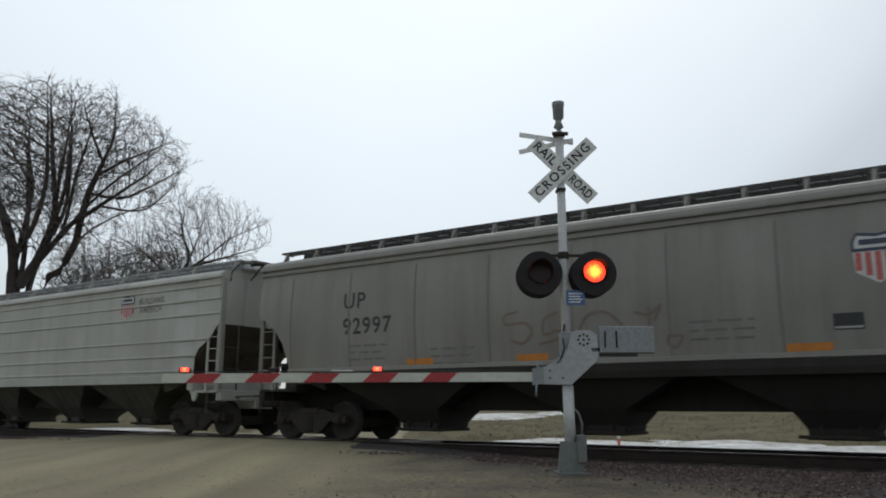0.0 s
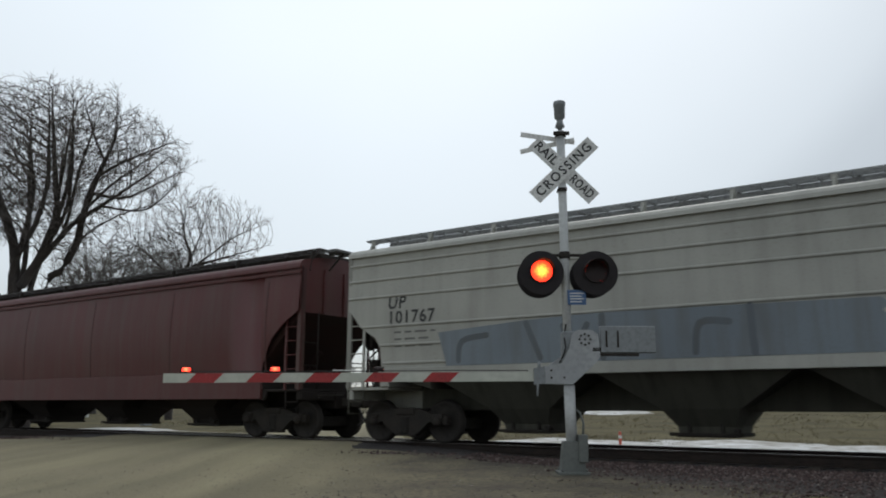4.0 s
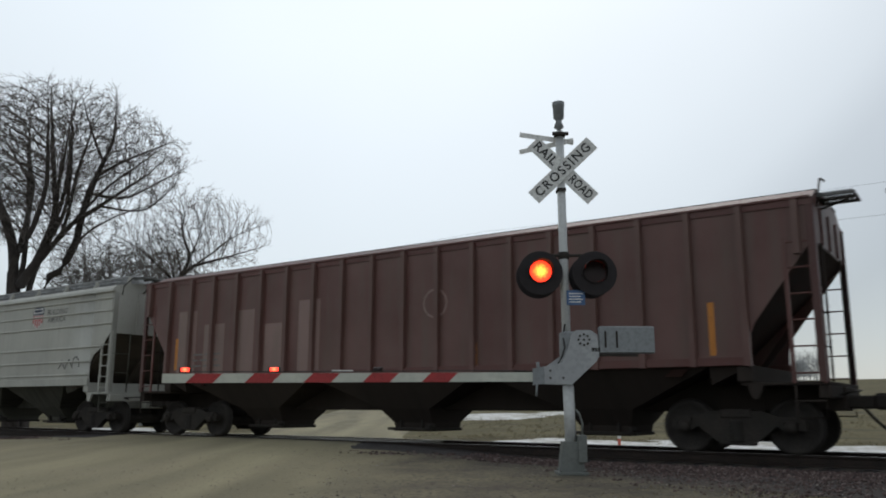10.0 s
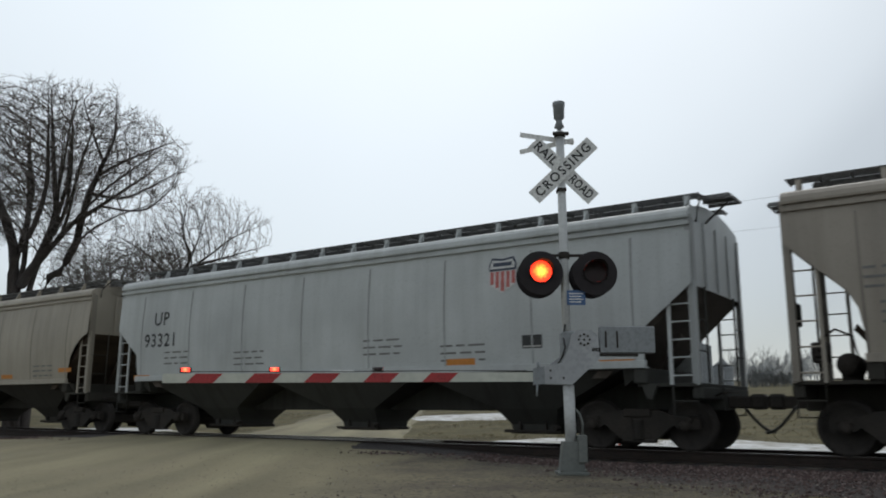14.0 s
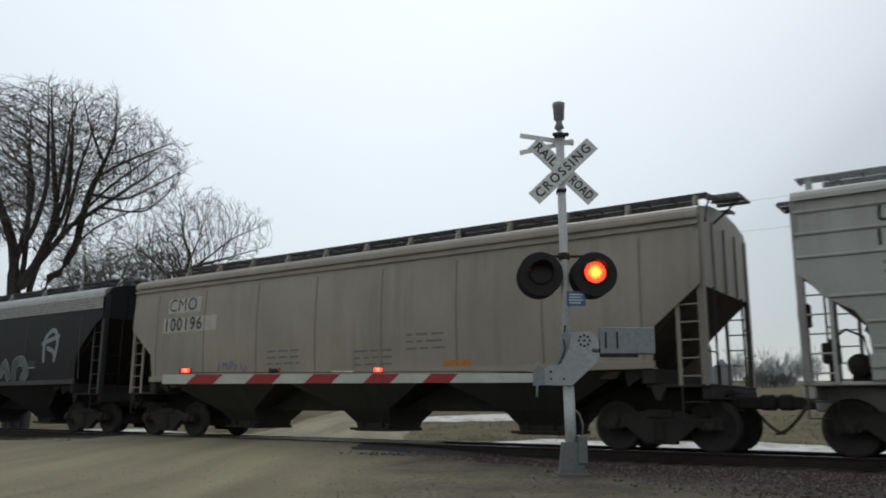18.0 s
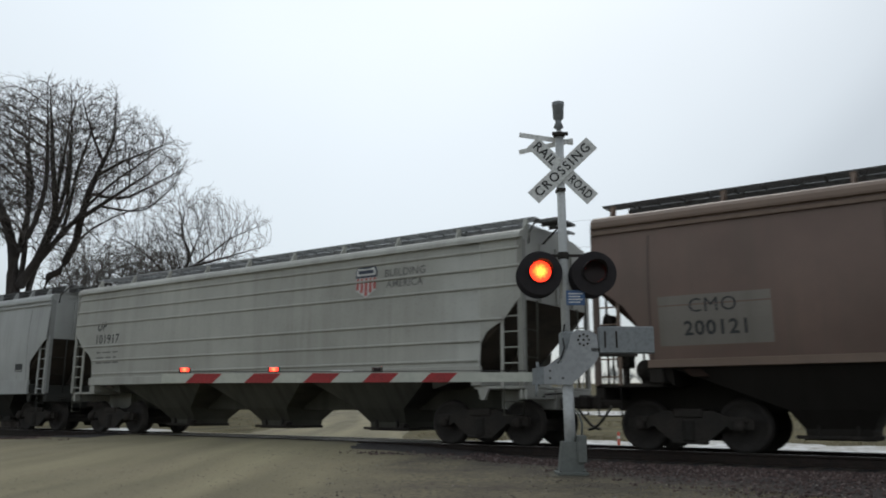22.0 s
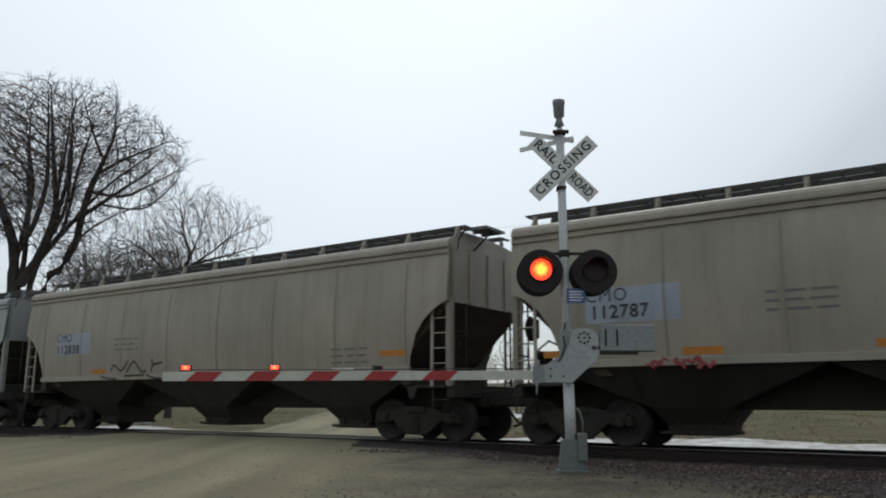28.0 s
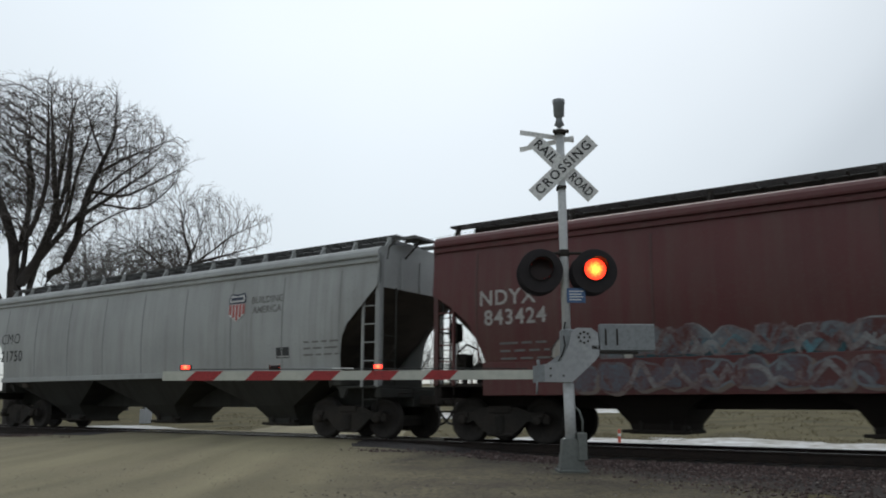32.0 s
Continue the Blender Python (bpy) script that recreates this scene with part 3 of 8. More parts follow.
def grass(name, count, x0, x1, y0, y1, tall, seed, label):
    rng = random.Random(seed)
    f = Form()
    for _ in range(count):
        x, y = rng.uniform(x0, x1), rng.uniform(y0, y1)
        if on_road(x, y, 0.5) or noise.noise(Vector((x * 0.35, y * 0.35, 7))) < -0.12:
            continue
        z = ground_z(x, y)
        for _ in range(6):
            a, h = rng.uniform(0, 6.3), tall * rng.uniform(0.4, 1.2)
            bx, bz_ = rng.gauss(0, 0.05), rng.gauss(0, 0.05)
            c, s = math.cos(a) * 0.012, math.sin(a) * 0.012
            lx, ly = rng.gauss(0, 0.9) * h, rng.gauss(0, 0.9) * h
            f.add([(x + bx - c, y + bz_ - s, z - 0.02), (x + bx + c, y + bz_ + s, z - 0.02), (x + bx + lx, y + bz_ + ly, z + h)], [(0, 1, 2)])
    return tagged(part(name, f, M_GRASS, kind="stuff"), label, "grass")


grass("dry_grass", 5200, -36, 10, 4.2, 17, 0.12, 51, "dry tan winter grass beyond the track")
grass("dry_grass", 2600, -52, -4, 17, 40, 0.14, 52, "dry tan winter grass on the field")
grass("dry_grass", 1500, -4.5, 12, 5.8, 8.6, 0.26, 54, "tufts of dead grass at the edge of the old snow")
grass("dry_grass", 700, -5.5, 0.5, -7.6, -5.6, 0.035, 55, "short olive-brown grass round the signal")
grass("dry_grass", 500, -1.5, 9, -9, -5.2, 0.05, 53, "short dead grass on the verge")
snow("snow_drift", -3.0, 11.0, 16.5, 5.2, 0.16, 1.3, "dirty old snow lying along the ditch")
snow("snow_patch", -30.5, 33.0, 5.0, 5.5, 0.10, 4.1, "thin melting snow patch on the dry grass")
snow("snow_patch", -25.0, 40.0, 5.0, 3.0, 0.08, 7.7, "thin melting snow patch on the dry grass")
snow("snow_patch", -42.0, 13.0, 6.0, 1.8, 0.08, 9.2, "thin melting snow patch on the dry grass")

# ---------------------------------------------------------------- crossing signal
SIGNAL = Matrix.Translation((-5.0, -5.11, -0.135)) @ pose(0, 0, 0, 0, 0, YAW)
signal = empty("crossing_signal", SIGNAL)
tagged(signal, "railroad crossing signal with crossbuck, flashing red lights and lowered gate", "crossing signal")

f = Form()
f.tube([(0, 0, 0.40), (-0.015, 0, 1.2)], 0.078, 20)
f.tube([(-0.015, 0, 1.1), (-0.045, 0, 4.92)], 0.062, 20)
f.lathe([(0.062, 4.915), (0.05, 4.94), (0.001, 4.945)], 20, at=(-0.045, 0, 0))
part("mast", f, M_MAST, signal, "silver-painted steel mast")
f = Form()
f.prism([(-0.17, 0.035), (0.17, 0.035), (0.125, 0.44), (-0.125, 0.44)], -0.12, 0.12)
f.box(-0.21, 0.21, -0.21, 0.21, 0.0, 0.04, 0.008)
for a in (-0.16, 0.16):
    for b in (-0.16, 0.16):
        f.lathe([(0.022, 0.04), (0.022, 0.075), (0.001, 0.076)], 6, at=(a, b, 0))
part("base", f, M_CAST, signal, "grey cast base bolted down")
f = Form()
f.box(-0.30, 0.30, -0.30, 0.30, -0.5, 0.0, 0.02)
part("foundation", f, M_PLANK, signal, "concrete foundation")
f = Form()
f.box(0.075, 0.20, -0.16, 0.02, 0.16, 0.53, 0.012)
f.tube([(0.15, -0.05, 0.5), (0.16, -0.05, 0.68), (0.12, -0.04, 0.82), (0.06, 0, 0.88)], 0.016, 8)
part("junction_box", f, M_CAST, signal, "grey junction box with a cable conduit")
f = Form()
f.lathe([(0.03, 4.93), (0.03, 4.97), (0.075, 5.0), (0.045, 5.08), (0.05, 5.12), (0.078, 5.14), (0.085, 5.32), (0.092, 5.33), (0.092, 5.39), (0.07, 5.40), (0.001, 5.40)], 18, at=(-0.05, 0, 0))
part("bell", f, M_CASE, signal, "grey warning bell on top")
f = Form()
f.lathe([(0.079, 4.845), (0.085, 4.85), (0.085, 4.905), (0.079, 4.91)], 18, at=(-0.045, 0, 0))
f.box(-0.16, 0.075, -0.10, -0.06, 4.85, 4.90, 0.005)
part("clamp", f, M_STEEL, signal, "dark clamp band")

# crossbuck: two white blades with black letters
BUCK = Vector((-0.018, -0.085, 4.315))


def blade(turn, y, words_left, words_right, whole=""):
    m = pose(BUCK.x, y, BUCK.z) @ Matrix.Rotation(radians(turn), 4, "Y")
    f = Form()
    f.box(-0.61, 0.61, -0.006, 0.006, -0.1145, 0.1145, 0.003)
    b = part("crossbuck_blade", f, M_WHITE, signal, "white blade with black letters", m)
    for words, cx in ((words_left, -0.36), (words_right, 0.36), (whole, 0.0)):
        if words:
            wide = 1.07 if words == whole else 0.40
            part("lettering", text_mesh(words, 0.135, 1.25 if words == whole else 1.06, 0, 0.004, wide), M_BLACK, b, "black letters", pose(cx, -0.0085, 0))
    return b


blade(45.0, BUCK.y + 0.022, "RAIL", "ROAD")
blade(-44.0, BUCK.y, "", "", "CROSSING")
f = Form()
f.box(-0.11, 0.02, -0.085, 0.085, 4.00, 4.05, 0.006)
part("clamp", f, M_STEEL, signal, "dark clamp band")
for ang, tilt, y in ((7, 5, 0.02), (-15, -7, 0.06)):
    f = Form()
    f.box(-0.62, 0.20, -0.008, 0.008, -0.036, 0.036, 0.003)
    part("rear_blade", f, M_WHITE, signal, "white blade of the rear crossbuck, seen edge on",
         pose(-0.03, y, 4.80 if tilt > 0 else 4.775, 0, tilt * 1.2, ang))

# flashing light units
f = Form()
f.tube([(-0.40, -0.02, 3.05), (0.40, -0.02, 3.05)], 0.022, 10)
f.tube([(-0.40, -0.02, 3.05), (-0.40, -0.06, 2.85)], 0.02, 8)
f.tube([(0.40, -0.02, 3.05), (0.40, -0.06, 2.85)], 0.02, 8)
f.lathe([(0.075, 3.0), (0.08, 3.01), (0.08, 3.09), (0.075, 3.1)], 16, at=(-0.03, 0, 0))
part("crossarm", f, M_STEEL, signal, "dark pipe crossarm")
lens_me = None
FLASHERS = []
for cx, first in ((-0.385, False), (0.385, True)):
    lamp = part("light_unit", Form(), M_DISC, signal, "black disc around a red lamp", pose(cx, -0.14, 2.775))
    f = Form()
    f.lathe([(0.315, 0.0), (0.318, 0.006), (0.315, 0.012)], 40, "y")
    lamp.data = f.mesh("light_unit")
    lamp.data.materials.append(M_DISC)
    f = Form()
    f.lathe([(0.12, 0.02), (0.165, 0.05), (0.165, 0.19), (0.10, 0.24), (0.001, 0.24)], 24, "y")
    part("housing", f, M_DISC, lamp, "black lamp housing")
    f = Form()
    hood = []
    for q in range(25):
        a = radians(-25 + q * 230 / 24)
        reach = 0.30 * max(0.12, math.sin(max(0.0, min(math.pi, a)))) if 0 <= a <= math.pi else 0.04
        for r in (0.178, 0.185):
            hood.append((math.cos(a) * r, -0.012, math.sin(a) * r))
            hood.append((math.cos(a) * r, -0.012 - reach, math.sin(a) * r - reach * 0.08))
    hf = []
    for q in range(24):
        o = q * 4
        hf += [(o, o + 1, o + 5, o + 4), (o + 2, o + 6, o + 7, o + 3), (o + 1, o + 3, o + 7, o + 5)]
    f.add(hood, hf)
    part("hood", f, M_DISC, lamp, "black visor hood")
    back = part("rear_light_unit", lamp.data, M_DISC, signal, "black disc of the light facing the other way", pose(cx, 0.23, 2.775))
    f = Form()
    f.lathe([(0.12, -0.02), (0.165, -0.05), (0.165, -0.15), (0.10, -0.19), (0.001, -0.19)], 24, "y")
    part("housing", f, M_DISC, back, "black lamp housing")
    # ring added to hold in the glow of the turned-away lit face
    f = Form()
    f.lathe([(0.1535, 0.0), (0.1535, -0.034), (0.166, -0.034), (0.170, 0.0)], 30, "y", (0, 0, 0.02))
    f.f, f.s, f.k = f.f[:-2], f.s[:-2], f.k[:-2]
    part("bezel", f, M_DISC, lamp, "black ring round the lens")
    f = Form()
    pr = [(0.152 * math.sin(radians(a)), 0.152 * math.cos(radians(a))) for a in range(0, 360, 12)]
    n = len(pr)
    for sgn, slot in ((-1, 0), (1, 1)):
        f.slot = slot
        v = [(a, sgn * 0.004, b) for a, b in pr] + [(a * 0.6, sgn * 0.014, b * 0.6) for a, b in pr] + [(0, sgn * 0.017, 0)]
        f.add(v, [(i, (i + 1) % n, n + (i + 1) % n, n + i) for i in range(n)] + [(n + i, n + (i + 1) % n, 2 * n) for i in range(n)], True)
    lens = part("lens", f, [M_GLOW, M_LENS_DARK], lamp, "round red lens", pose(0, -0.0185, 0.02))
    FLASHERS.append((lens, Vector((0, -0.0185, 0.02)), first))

f = Form()
f.box(-0.015, 0.246, -0.085, -0.079, 2.324, 2.535, 0.002)
ens = part("sign_plate", f, M_BLUE, signal, "small blue notice plate with white lines")
for k in range(4):
    f = Form()
    f.box(0.015, 0.215 - 0.03 * (k % 2), -0.0875, -0.0865, 2.48 - k * 0.04, 2.495 - k * 0.04)
    part("text_bar", f, M_WHITE, ens)

f = Form()
f.tube([(-0.05, -0.075, 2.05), (-0.085, -0.09, 1.88), (-0.07, -0.15, 1.72), (-0.12, -0.16, 1.58), (-0.17, -0.15, 1.50)], 0.013, 6)
part("drop_cable", f, M_BLACK, signal, "black cable looped beside the mast")
# gate mechanism, counterweight and arm
f = Form()
f.prism([(-0.36, 1.22), (-0.37, 1.455), (-0.13, 1.50), (-0.02, 1.72), (0.02, 1.90), (0.10, 1.965), (0.30, 1.965), (0.39, 1.90), (0.41, 1.60), (0.36, 1.52), (0.02, 1.21)], -0.14, -0.115)
plate = part("gate_arm_bracket", f, M_GALV, signal, "light grey steel gate bracket")
f = Form()
f.lathe([(0.016, -0.155), (0.016, -0.135)], 6, "y")
bolt_me = f.mesh("bolt")
for q in range(8):
    a = q * math.pi / 4
    part("bolt", bolt_me, M_STEEL, plate, m=pose(0.2 + 0.075 * math.cos(a), 0, 1.83 + 0.075 * math.sin(a)))
for dx, dz in ((-0.28, 1.30), (-0.28, 1.40), (-0.10, 1.30), (0.2, 1.83)):
    part("bolt", bolt_me, M_STEEL, plate, m=pose(dx, 0, dz))
f = Form()
f.prism([(0.02, 1.58), (-0.06, 1.50), (-0.10, 1.52), (-0.02, 1.74), (0.03, 1.86)], 0.13, 0.155)
f.prism([(-0.36, 1.22), (-0.37, 1.42), (0.30, 1.90), (0.38, 1.80), (0.36, 1.55), (0.02, 1.21)], 0.13, 0.155)
part("gate_arm_bracket", f, M_GALV, signal)
f = Form()
f.box(-0.11, 0.30, -0.11, 0.125, 1.52, 1.95, 0.02)
part("gate_motor", f, M_CASE, signal, "grey gate motor case")
f = Form()
f.box(0.42, 1.19, -0.15, -0.02, 1.645, 2.02, 0.012)
cw = part("counterweight", f, M_CASE, signal, "grey counterweight plates")
for x in (0.50, 0.66):
    f = Form()
    f.box(x - 0.012, x + 0.012, -0.162, -0.1505, 1.72, 1.95, 0.003)
    part("slot_bolt", f, M_STEEL, cw, "dark slotted bolt")
f = Form()
f.box(0.30, 0.45, -0.14, -0.10, 1.66, 1.72, 0.004)
f.box(0.40, 0.95, -0.14, -0.10, 1.60, 1.64, 0.004)
part("counterweight_bar", f, M_STEEL, signal, "dark steel bar")
f = Form()
f.prism([(-0.52, 1.20), (-0.52, 1.43), (-0.36, 1.46), (-0.36, 1.22)], -0.14, -0.06)
f.tube([(-0.44, -0.10, 1.42), (-0.45, -0.11, 1.52)], 0.022, 8)
f.tube([(-0.47, -0.15, 1.22), (-0.48, -0.15, 1.05)], 0.015, 8)
part("arm_clamp", f, M_CASE, signal, "grey shear clamp")
ARM_Z0, ARM_Z1 = 1.315, 1.280


def arm_z(x):
    return ARM_Z0 + (ARM_Z1 - ARM_Z0) * (-0.49 - x) / 5.18


f = Form()
f.prism([(-0.49, arm_z(-0.49) - 0.064), (-5.67, arm_z(-5.67) - 0.064), (-5.67, arm_z(-5.67) + 0.064), (-0.49, arm_z(-0.49) + 0.064)], -0.115, -0.085)
arm = part("gate_arm", f, M_ARM, signal, "white gate arm with red slanted stripes")
for k in range(5):
    x0 = -5.30 + k * 0.8185
    f = Form()
    f.prism([(x0 - 0.04, arm_z(x0) - 0.0645), (x0 + 0.335, arm_z(x0) - 0.0645), (x0 + 0.465, arm_z(x0) + 0.0645), (x0 + 0.09, arm_z(x0) + 0.0645)], -0.119, -0.115)
    part("stripe", f, M_REDSTRIPE, arm, "red reflective stripe")
f = Form()
f.tube([(-5.3, -0.10, arm_z(-5.3) + 0.09), (-3.3, -0.10, arm_z(-3.3) + 0.085), (-1.6, -0.10, arm_z(-1.6) + 0.09), (-0.6, -0.10, arm_z(-0.6) + 0.085)], 0.007, 6)
part("lamp_cable", f, M_BLACK, arm, "thin lamp cable along the arm")
f = Form()
f.box(-3.32, -3.02, -0.11, -0.09, arm_z(-3.2) + 0.09, arm_z(-3.2) + 0.105)
part("cable_clip", f, M_WHITE, arm)
for cx, mode in ((-5.36, None), (-4.12, False), (-2.68, True)):
    zz = arm_z(cx) + 0.118
    lamp = part("arm_lamp", Form(), M_STEEL, arm, "small red lamp on the gate arm", pose(cx, -0.10, zz))
    f = Form()
    f.box(-0.075, 0.075, -0.028, 0.028, -0.042, -0.028, 0.004)
    f.box(-0.075, -0.068, -0.03, 0.03, -0.03, 0.03)
    f.box(0.068, 0.075, -0.03, 0.03, -0.03, 0.03)
    lamp.data = f.mesh("arm_lamp")
    lamp.data.materials.append(M_STEEL)
    f = Form()
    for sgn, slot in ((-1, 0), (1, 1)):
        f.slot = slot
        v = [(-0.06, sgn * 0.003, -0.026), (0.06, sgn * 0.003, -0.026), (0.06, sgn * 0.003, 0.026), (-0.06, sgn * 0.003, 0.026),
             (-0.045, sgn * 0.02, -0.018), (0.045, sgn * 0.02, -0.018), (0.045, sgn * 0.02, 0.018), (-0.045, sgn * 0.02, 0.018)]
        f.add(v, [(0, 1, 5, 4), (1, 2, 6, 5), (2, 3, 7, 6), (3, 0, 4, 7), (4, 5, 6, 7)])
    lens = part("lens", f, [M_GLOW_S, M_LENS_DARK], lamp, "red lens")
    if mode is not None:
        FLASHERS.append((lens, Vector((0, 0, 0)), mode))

# small things by the track behind
post = empty("signal_post", pose(-45.6, 17.0, ground_z(-45.6, 17.0)))
tagged(post, "grey steel post and box beyond the track", "signal post")
f = Form()
f.tube([(0, 0, 0), (0, 0, 3.2)], 0.07, 12)
part("pole", f, M_GALV, post)
f = Form()
f.box(-0.28, 0.28, -0.28, 0.28, 0, 0.9, 0.03)
part("base_box", f, M_GALV, post, "grey base box")
box = empty("equipment_box", pose(-66.0, 25.0, ground_z(-66, 25)))
tagged(box, "pale grey equipment box beside the far track side", "equipment box")
f = Form()
f.box(-0.55, 0.55, -0.4, 0.4, 0, 1.1, 0.03)
part("body", f, M_WHITE, box)
f = Form()
f.prism([(-0.6, 1.1), (0.6, 1.1), (0.5, 1.2), (-0.5, 1.2)], -0.45, 0.45)
part("lid", f, M_GALV, box)
marker = empty("marker_post", pose(-11.45, 12.2, ground_z(-11.45, 12.2)))
tagged(marker, "faded red plastic marker post standing in snow", "marker post")
f = Form()
f.lathe([(0.11, 0), (0.10, 0.06), (0.055, 0.08), (0.05, 0.55), (0.03, 0.58), (0.001, 0.585)], 14)
part("tube", f, M_CONE, marker)
f = Form()
f.lathe([(0.053, 0.34), (0.055, 0.345), (0.055, 0.44), (0.053, 0.445)], 14)
part("band", f, M_WHITE, marker, "white reflective band")

# ---------------------------------------------------------------- farm and far trees


def bin_tower(name, label, r, h, at, roof):
    root = empty(name, pose(*at))
    tagged(root, label, "grain bin")
    f = Form()
    prof = []
    k = int(h / 0.8)
    for i in range(k):
        prof += [(r, h * i / k), (r * 1.012, h * (i + 0.5) / k)]
    f.lathe(prof + [(r, h)], 28)
    part("wall", f, M_BIN, root)
    f = Form()
    f.lathe([(r * 1.03, h), (r * 0.25, h + roof), (r * 0.25, h + roof + 0.4), (0.001, h + roof + 0.5)], 28)
    part("roof", f, M_BIN, root)
    f = Form()
    f.box(-0.25, 0.25, -r - 0.12, -r + 0.05, 0, h + roof * 0.4)
    part("ladder", f, M_STEEL, root)
    return root


def far_spot(px, depth):
    """A place on the ground, px to the side of straight ahead per unit of focal length."""
    q = EYE + AHEAD * depth + RIGHT * (px * depth)
    return q.x, q.y, ground_z(q.x, q.y)


bin_tower("grain_silo", "tall grey galvanised grain silo on the far farm", 2.0, 8.2, far_spot(0.319, 150), 0.5)
bin_tower("grain_bin", "squat pale grain bin on the far farm", 2.0, 4.4, far_spot(0.345, 160), 1.2)
shed = empty("farm_shed", Matrix.Translation(far_spot(0.285, 170)) @ pose(0, 0, 0, 0, 0, 25))
tagged(shed, "low grey-white farm shed with grey roof", "shed")
f = Form()
f.box(-6, 6, -4, 4, 0, 2.4)
part("wall", f, M_SHED, shed)
f = Form()
f.prism([(-4.3, 2.4), (4.3, 2.4), (0, 4.2)], -6.2, 6.2, "x")
part("roof", f, M_BIN, shed)


def grow(trunk, crown, p, d, r, length, level, rng, spread, minr=0.008, sides=5, out=None, last=6, lift=0.05):
    """A limb with its children; the first limb goes to trunk, the rest to crown."""
    steps_n = 5 if level < 2 else 4 if level < 4 else 3
    pts = [p]
    q = p.copy()
    dd = d.copy()
    for i in range(steps_n):
        wob = Vector((rng.uniform(-1, 1), rng.uniform(-1, 1), rng.uniform(-0.8, 0.8))) * (0.12 + 0.045 * level)
        dd = (dd + wob * 0.7 + Vector((0, 0, lift))).normalized()
        q = q + dd * (length / steps_n)
        pts.append(q.copy())
    r_end = r * (0.66 if level < 4 else 0.45)
    (trunk if level == 0 else crown).tube(pts, max(r, minr), 8 if level == 0 else sides if r > 0.08 else 4 if r > 0.03 else 3, max(r_end, minr * 0.8), cap=False)
    if level >= last or length < 0.3:
        return
    kids = 4 if level < 4 else 3
    for k in range(kids):
        at = rng.uniform(0.30, 0.98) if k else 1.0
        i = min(steps_n - 1, int(at * steps_n))
        base = pts[i] + (pts[i + 1] - pts[i]) * (at * steps_n - i)
        axis = Vector((rng.gauss(0, 1), rng.gauss(0, 1), rng.gauss(0, 0.7)))
        axis = (axis - dd * axis.dot(dd)).normalized()
        amount = spread * (0.35 if k == 0 else rng.uniform(0.7, 1.3))
        nd = (dd + axis * amount).normalized()
        rr = r_end * (0.88 if k == 0 else rng.uniform(0.45, 0.7))
        grow(trunk, crown, base, nd, rr, length * (0.82 if k == 0 else rng.uniform(0.55, 0.85)), level + 1, rng, spread, minr, sides, out, last, lift)


